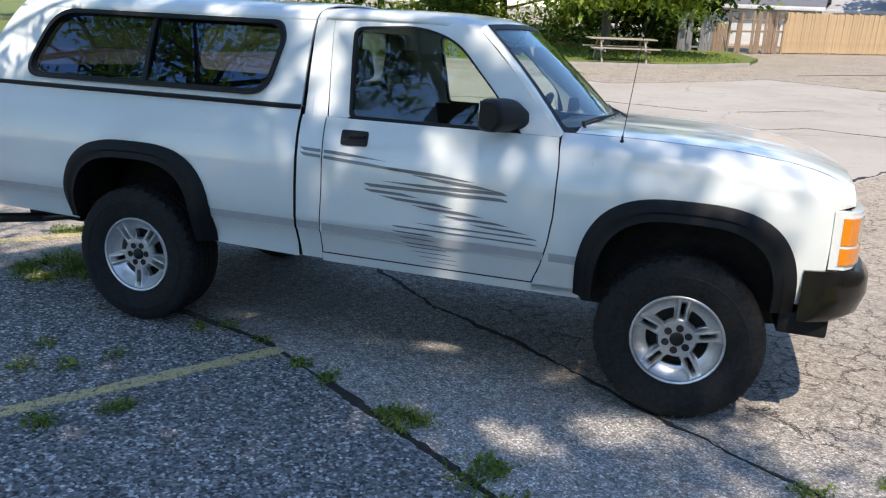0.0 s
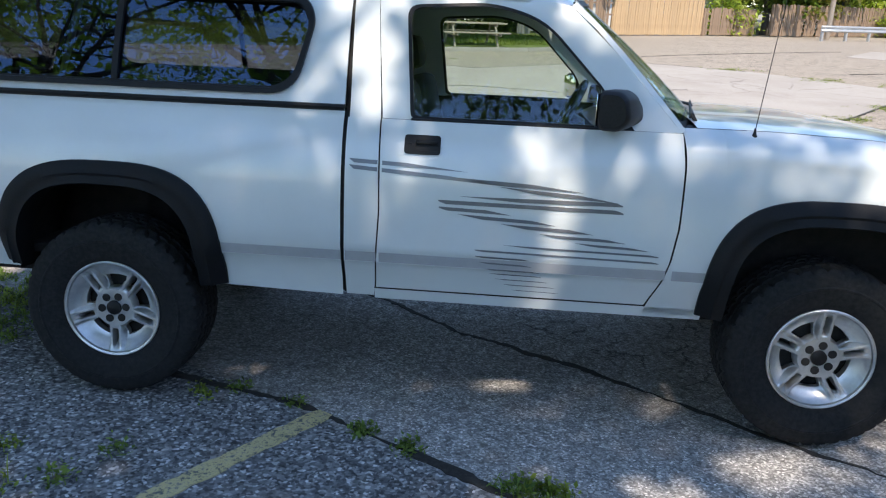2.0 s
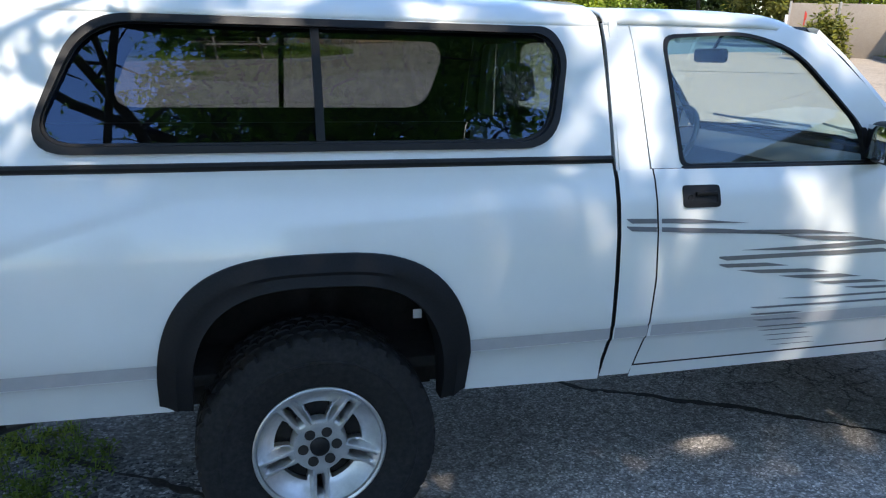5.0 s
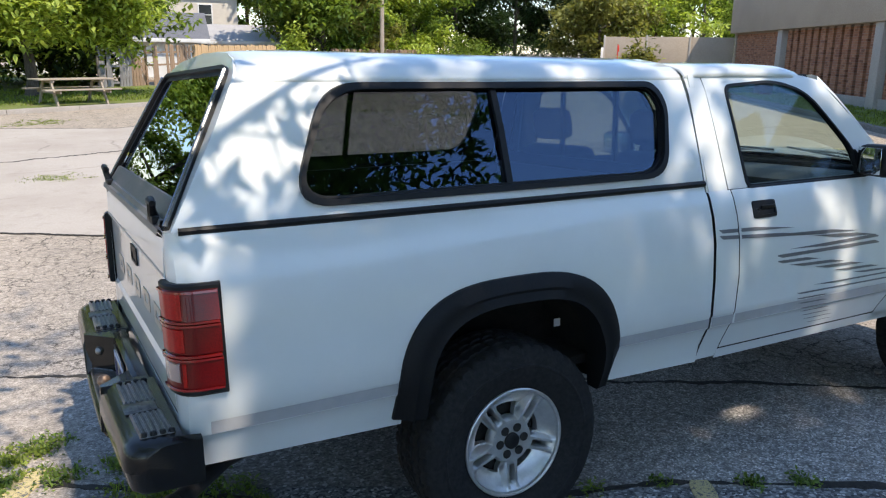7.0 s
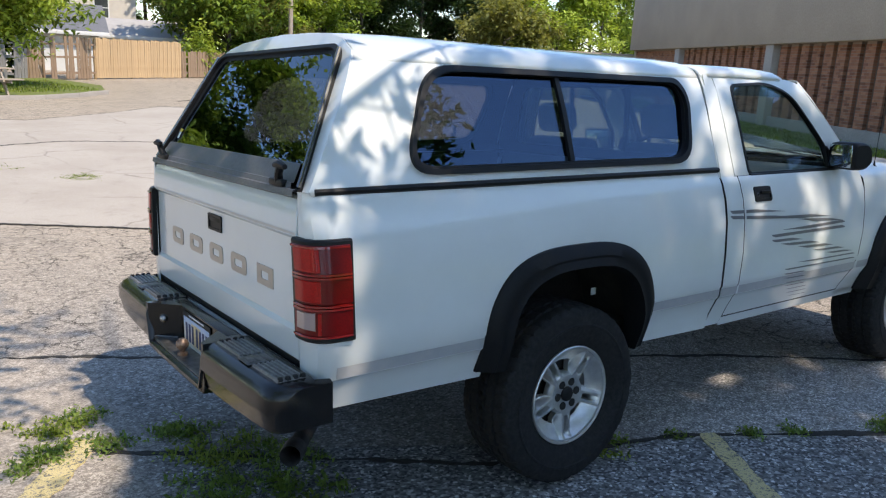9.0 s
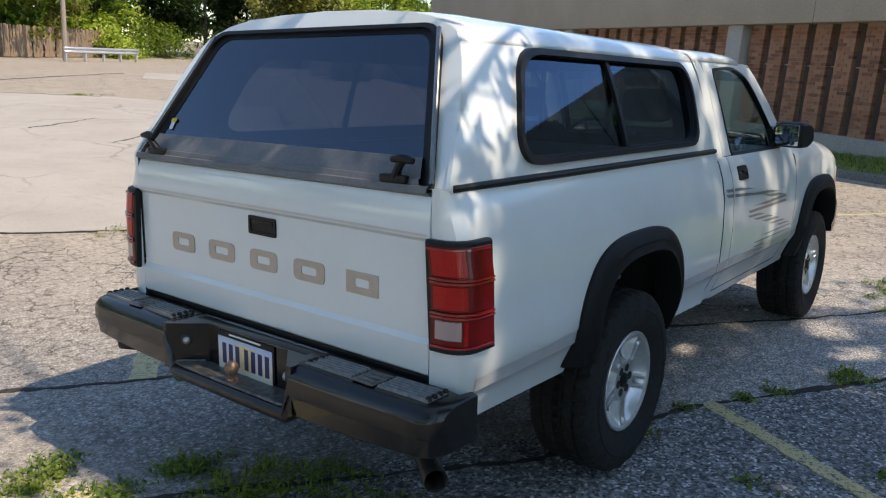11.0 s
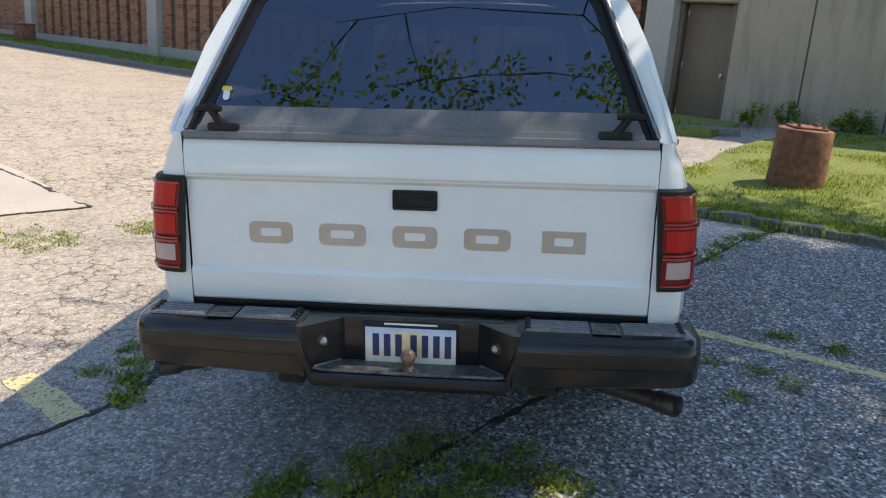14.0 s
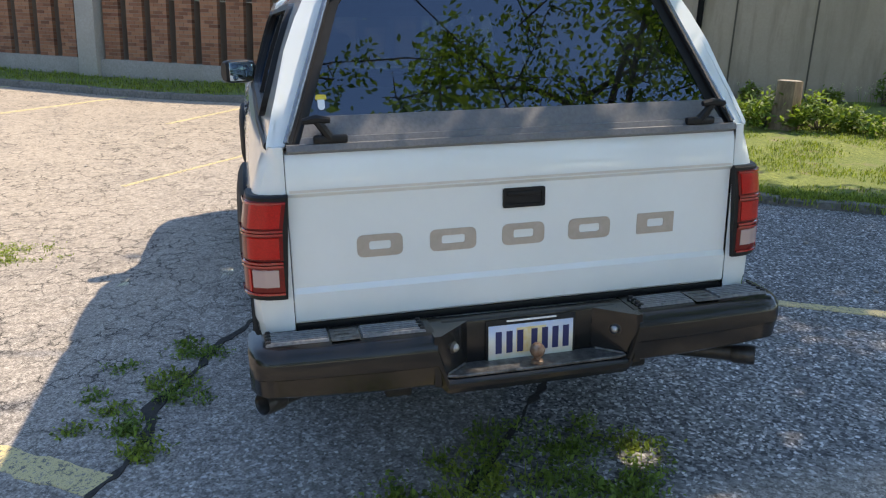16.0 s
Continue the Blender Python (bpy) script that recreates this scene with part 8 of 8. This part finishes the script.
# weeds in the cracks and at the tail of the truck
SPOTS = [(1.80, -1.38, 0.10, 0.09), (1.68, -1.30, 0.06, 0.07), (2.22, -1.66, 0.10, 0.09), (2.3, -1.8, 0.06, 0.05), (0.78, -0.85, 0.04, 0.06), (0.49, -0.73, 0.03, 0.06), (0.35, -0.79, 0.03, 0.06), (1.06, -1.0, 0.05, 0.05), (1.3, -1.13, 0.05, 0.06),
         (-0.05, -1.63, 0.04, 0.16), (0.10, -1.50, 0.03, 0.05), (0.23, -1.30, 0.03, 0.05), (-0.2, -1.32, 0.03, 0.07), (-0.9, 0.02, 0.16, 0.13), (-0.97, -0.28, 0.15, 0.12), (-1.12, 0.15, 0.15, 0.14), (-1.2, -0.15, 0.12, 0.12), (-1.25, -0.42, 0.12, 0.10), (-1.05, -0.5, 0.10, 0.09),
         (-1.18, 0.45, 0.12, 0.09), (-1.45, 0.5, 0.10, 0.07), (-1.62, 0.75, 0.14, 0.07), (-1.5, 0.85, 0.10, 0.06), (-1.75, 0.55, 0.12, 0.06), (-0.55, 1.36, 0.08, 0.07), (-0.36, 1.40, 0.08, 0.07), (-0.1, 1.20, 0.10, 0.09), (0.08, 1.30, 0.09, 0.07), (0.35, 1.15, 0.09, 0.08), (0.5, 1.25, 0.05, 0.04), (-0.2, 1.52, 0.07, 0.04), (0.0, 1.62, 0.05, 0.03), (0.3, 1.5, 0.06, 0.03), (-0.3, 1.62, 0.05, 0.03),
         (2.9, -2.2, 0.12, 0.07), (3.2, -2.5, 0.12, 0.06), (3.7, -1.62, 0.14, 0.08), (3.4, -1.3, 0.07, 0.05), (4.3, -1.2, 0.11, 0.08), (4.75, -1.5, 0.2, 0.11), (5.4, -2.1, 0.25, 0.10), (3.9, -1.2, 0.16, 0.09), (2.6, -1.95, 0.08, 0.06), (0.45, -2.0, 0.06, 0.10), (0.62, -1.75, 0.05, 0.06),
         (1.1, 4.6, 0.25, 0.05), (2.0, 4.3, 0.2, 0.04), (1.8, 3.2, 0.3, 0.04), (2.4, 2.6, 0.3, 0.04), (7.0, 9.4, 0.35, 0.05), (8.2, 10.9, 0.35, 0.05), (10.2, 14.2, 0.6, 0.05), (-1.0, 9.6, 0.35, 0.06), (-1.3, 18.0, 0.8, 0.06), (-0.6, 18.5, 0.6, 0.06), (0.1, 8.6, 0.2, 0.04), (8.8, 15.4, 0.5, 0.05), (7.2, 17.6, 0.4, 0.05)]
for i, (x, y, r0, h) in enumerate(SPOTS):
    far = y > 4
    k = 2 if r0 < 0.045 else 4 if r0 < 0.08 else 9 if r0 < 0.12 else 16
    k = 36 if far or r0 >= 0.3 else k
    far = far or r0 >= 0.3
    h *= 0.5 if -1.4 < x < -0.8 and y < 0.3 else 0.62
    spots = np.array([on_ground(x + rnd.normal(0, r0 * 0.55), y + rnd.normal(0, r0 * 0.55), -0.002) for _ in range(k)])
    v1, f1 = blades(spots, 0.0045 if not far else 0.007, rnd, 6 if not far else 7, 0.028 if not far else 0.09, 1.05 * h)
    pts = np.repeat(spots, 30, 0) + rnd.normal(0, 1, (k * 30, 3)) * (0.03, 0.03, 0.0) + np.abs(rnd.normal(0, 1, (k * 30, 3))) * (0.0, 0.0, h * 0.28)
    v2, f2 = leaf_cards(pts, 0.024 if not far else 0.02, rnd, -0.15, 0.6)
    ob = thing("weed_tuft", "small green weeds growing out of a crack", "weeds", on_ground(x, y), group="weeds in the lot")
    m = quick_mesh("leaves", np.concatenate([v1, v2]) - np.array(on_ground(x, y)), np.concatenate([f1, f2 + len(v1)]), WEED if i % 3 and not far else BLADE)
    part("leaves", m, None, ob)
for i in range(14):
    x, y = [(-2.3, -0.4), (2.0, 2.9), (1.6, -2.4), (2.3, -3.1), (0.2, -2.7), (3.1, -2.9), (2.75, -0.5), (-1.6, -1.0), (4.8, 3.3), (5.6, 2.6), (2.2, 3.5), (1.2, -3.0), (2.0, -3.4), (-0.6, -2.2)][i]
    bm = bmesh.new()
    bmesh.ops.create_icosphere(bm, subdivisions=1, radius=1)
    q = random.Random(i).uniform(0.012, 0.026)
    bmesh.ops.transform(bm, matrix=Matrix.Diagonal((q * 1.4, q, q * 0.7, 1)), verts=bm.verts[:])
    ob = tagged(part("pebble", bm, KERB, None), "small loose stone on the asphalt", "stone", "loose stones")
    ob.location = on_ground(x, y, q * 0.5)

# ---- bricks of the piers, last ----
def brick_mesh(w, h, d):
    bm = new_box((0, 0, 0), (w, d, h), 0.004)
    m = bpy.data.meshes.new("brick")
    bmesh.ops.recalc_face_normals(bm, faces=bm.faces[:])
    bm.to_mesh(m)
    bm.free()
    m.materials.append(BRICK)
    return m


COURSE = 0.077
ROWS = int((EAVE_Z - BRICK_Z) / COURSE)
full, half = brick_mesh(0.203, 0.066, 0.10), brick_mesh(0.096, 0.066, 0.10)
rb = random.Random(31)
verts, faces = [], []


def add_brick(x, z, w, single):
    y = -0.078 + rb.uniform(-0.003, 0.004)
    if single:
        ob = new("brick", full if w > 0.15 else half)
        ob.parent = building
        ob.location = (x, y, z)
    else:
        i = len(verts)
        verts.extend([(x + a * w, y + b * 0.10, z + c * 0.066) for a in (0, 1) for b in (0, 1) for c in (0, 1)])
        faces.extend([tuple(i + k for k in q) for q in ((0, 1, 3, 2), (4, 6, 7, 5), (0, 4, 5, 1), (2, 3, 7, 6), (1, 5, 7, 3), (0, 2, 6, 4))])


for n, (a, b) in enumerate(PIERS):
    for row in range(ROWS):
        z = BRICK_Z + 0.004 + row * COURSE
        if row % 2:
            for x, w in ((a, 0.096), (a + 0.107, 0.203), (a + 0.321, 0.096)):
                add_brick(x, z, w, n < 4)
        else:
            for x in (a, a + 0.214):
                add_brick(x, z, 0.203, n < 4)
for row in range(ROWS):
    for k in range(28):
        add_brick(24.92 + 0.214 * k + (0.107 if row % 2 else 0), BRICK_Z + 0.004 + row * COURSE, 0.203, False)
bw = part("brickwork", mesh_of("brickwork", verts, faces), BRICK, building)
tagged(bw, "brown-orange brick courses", kind="stuff")
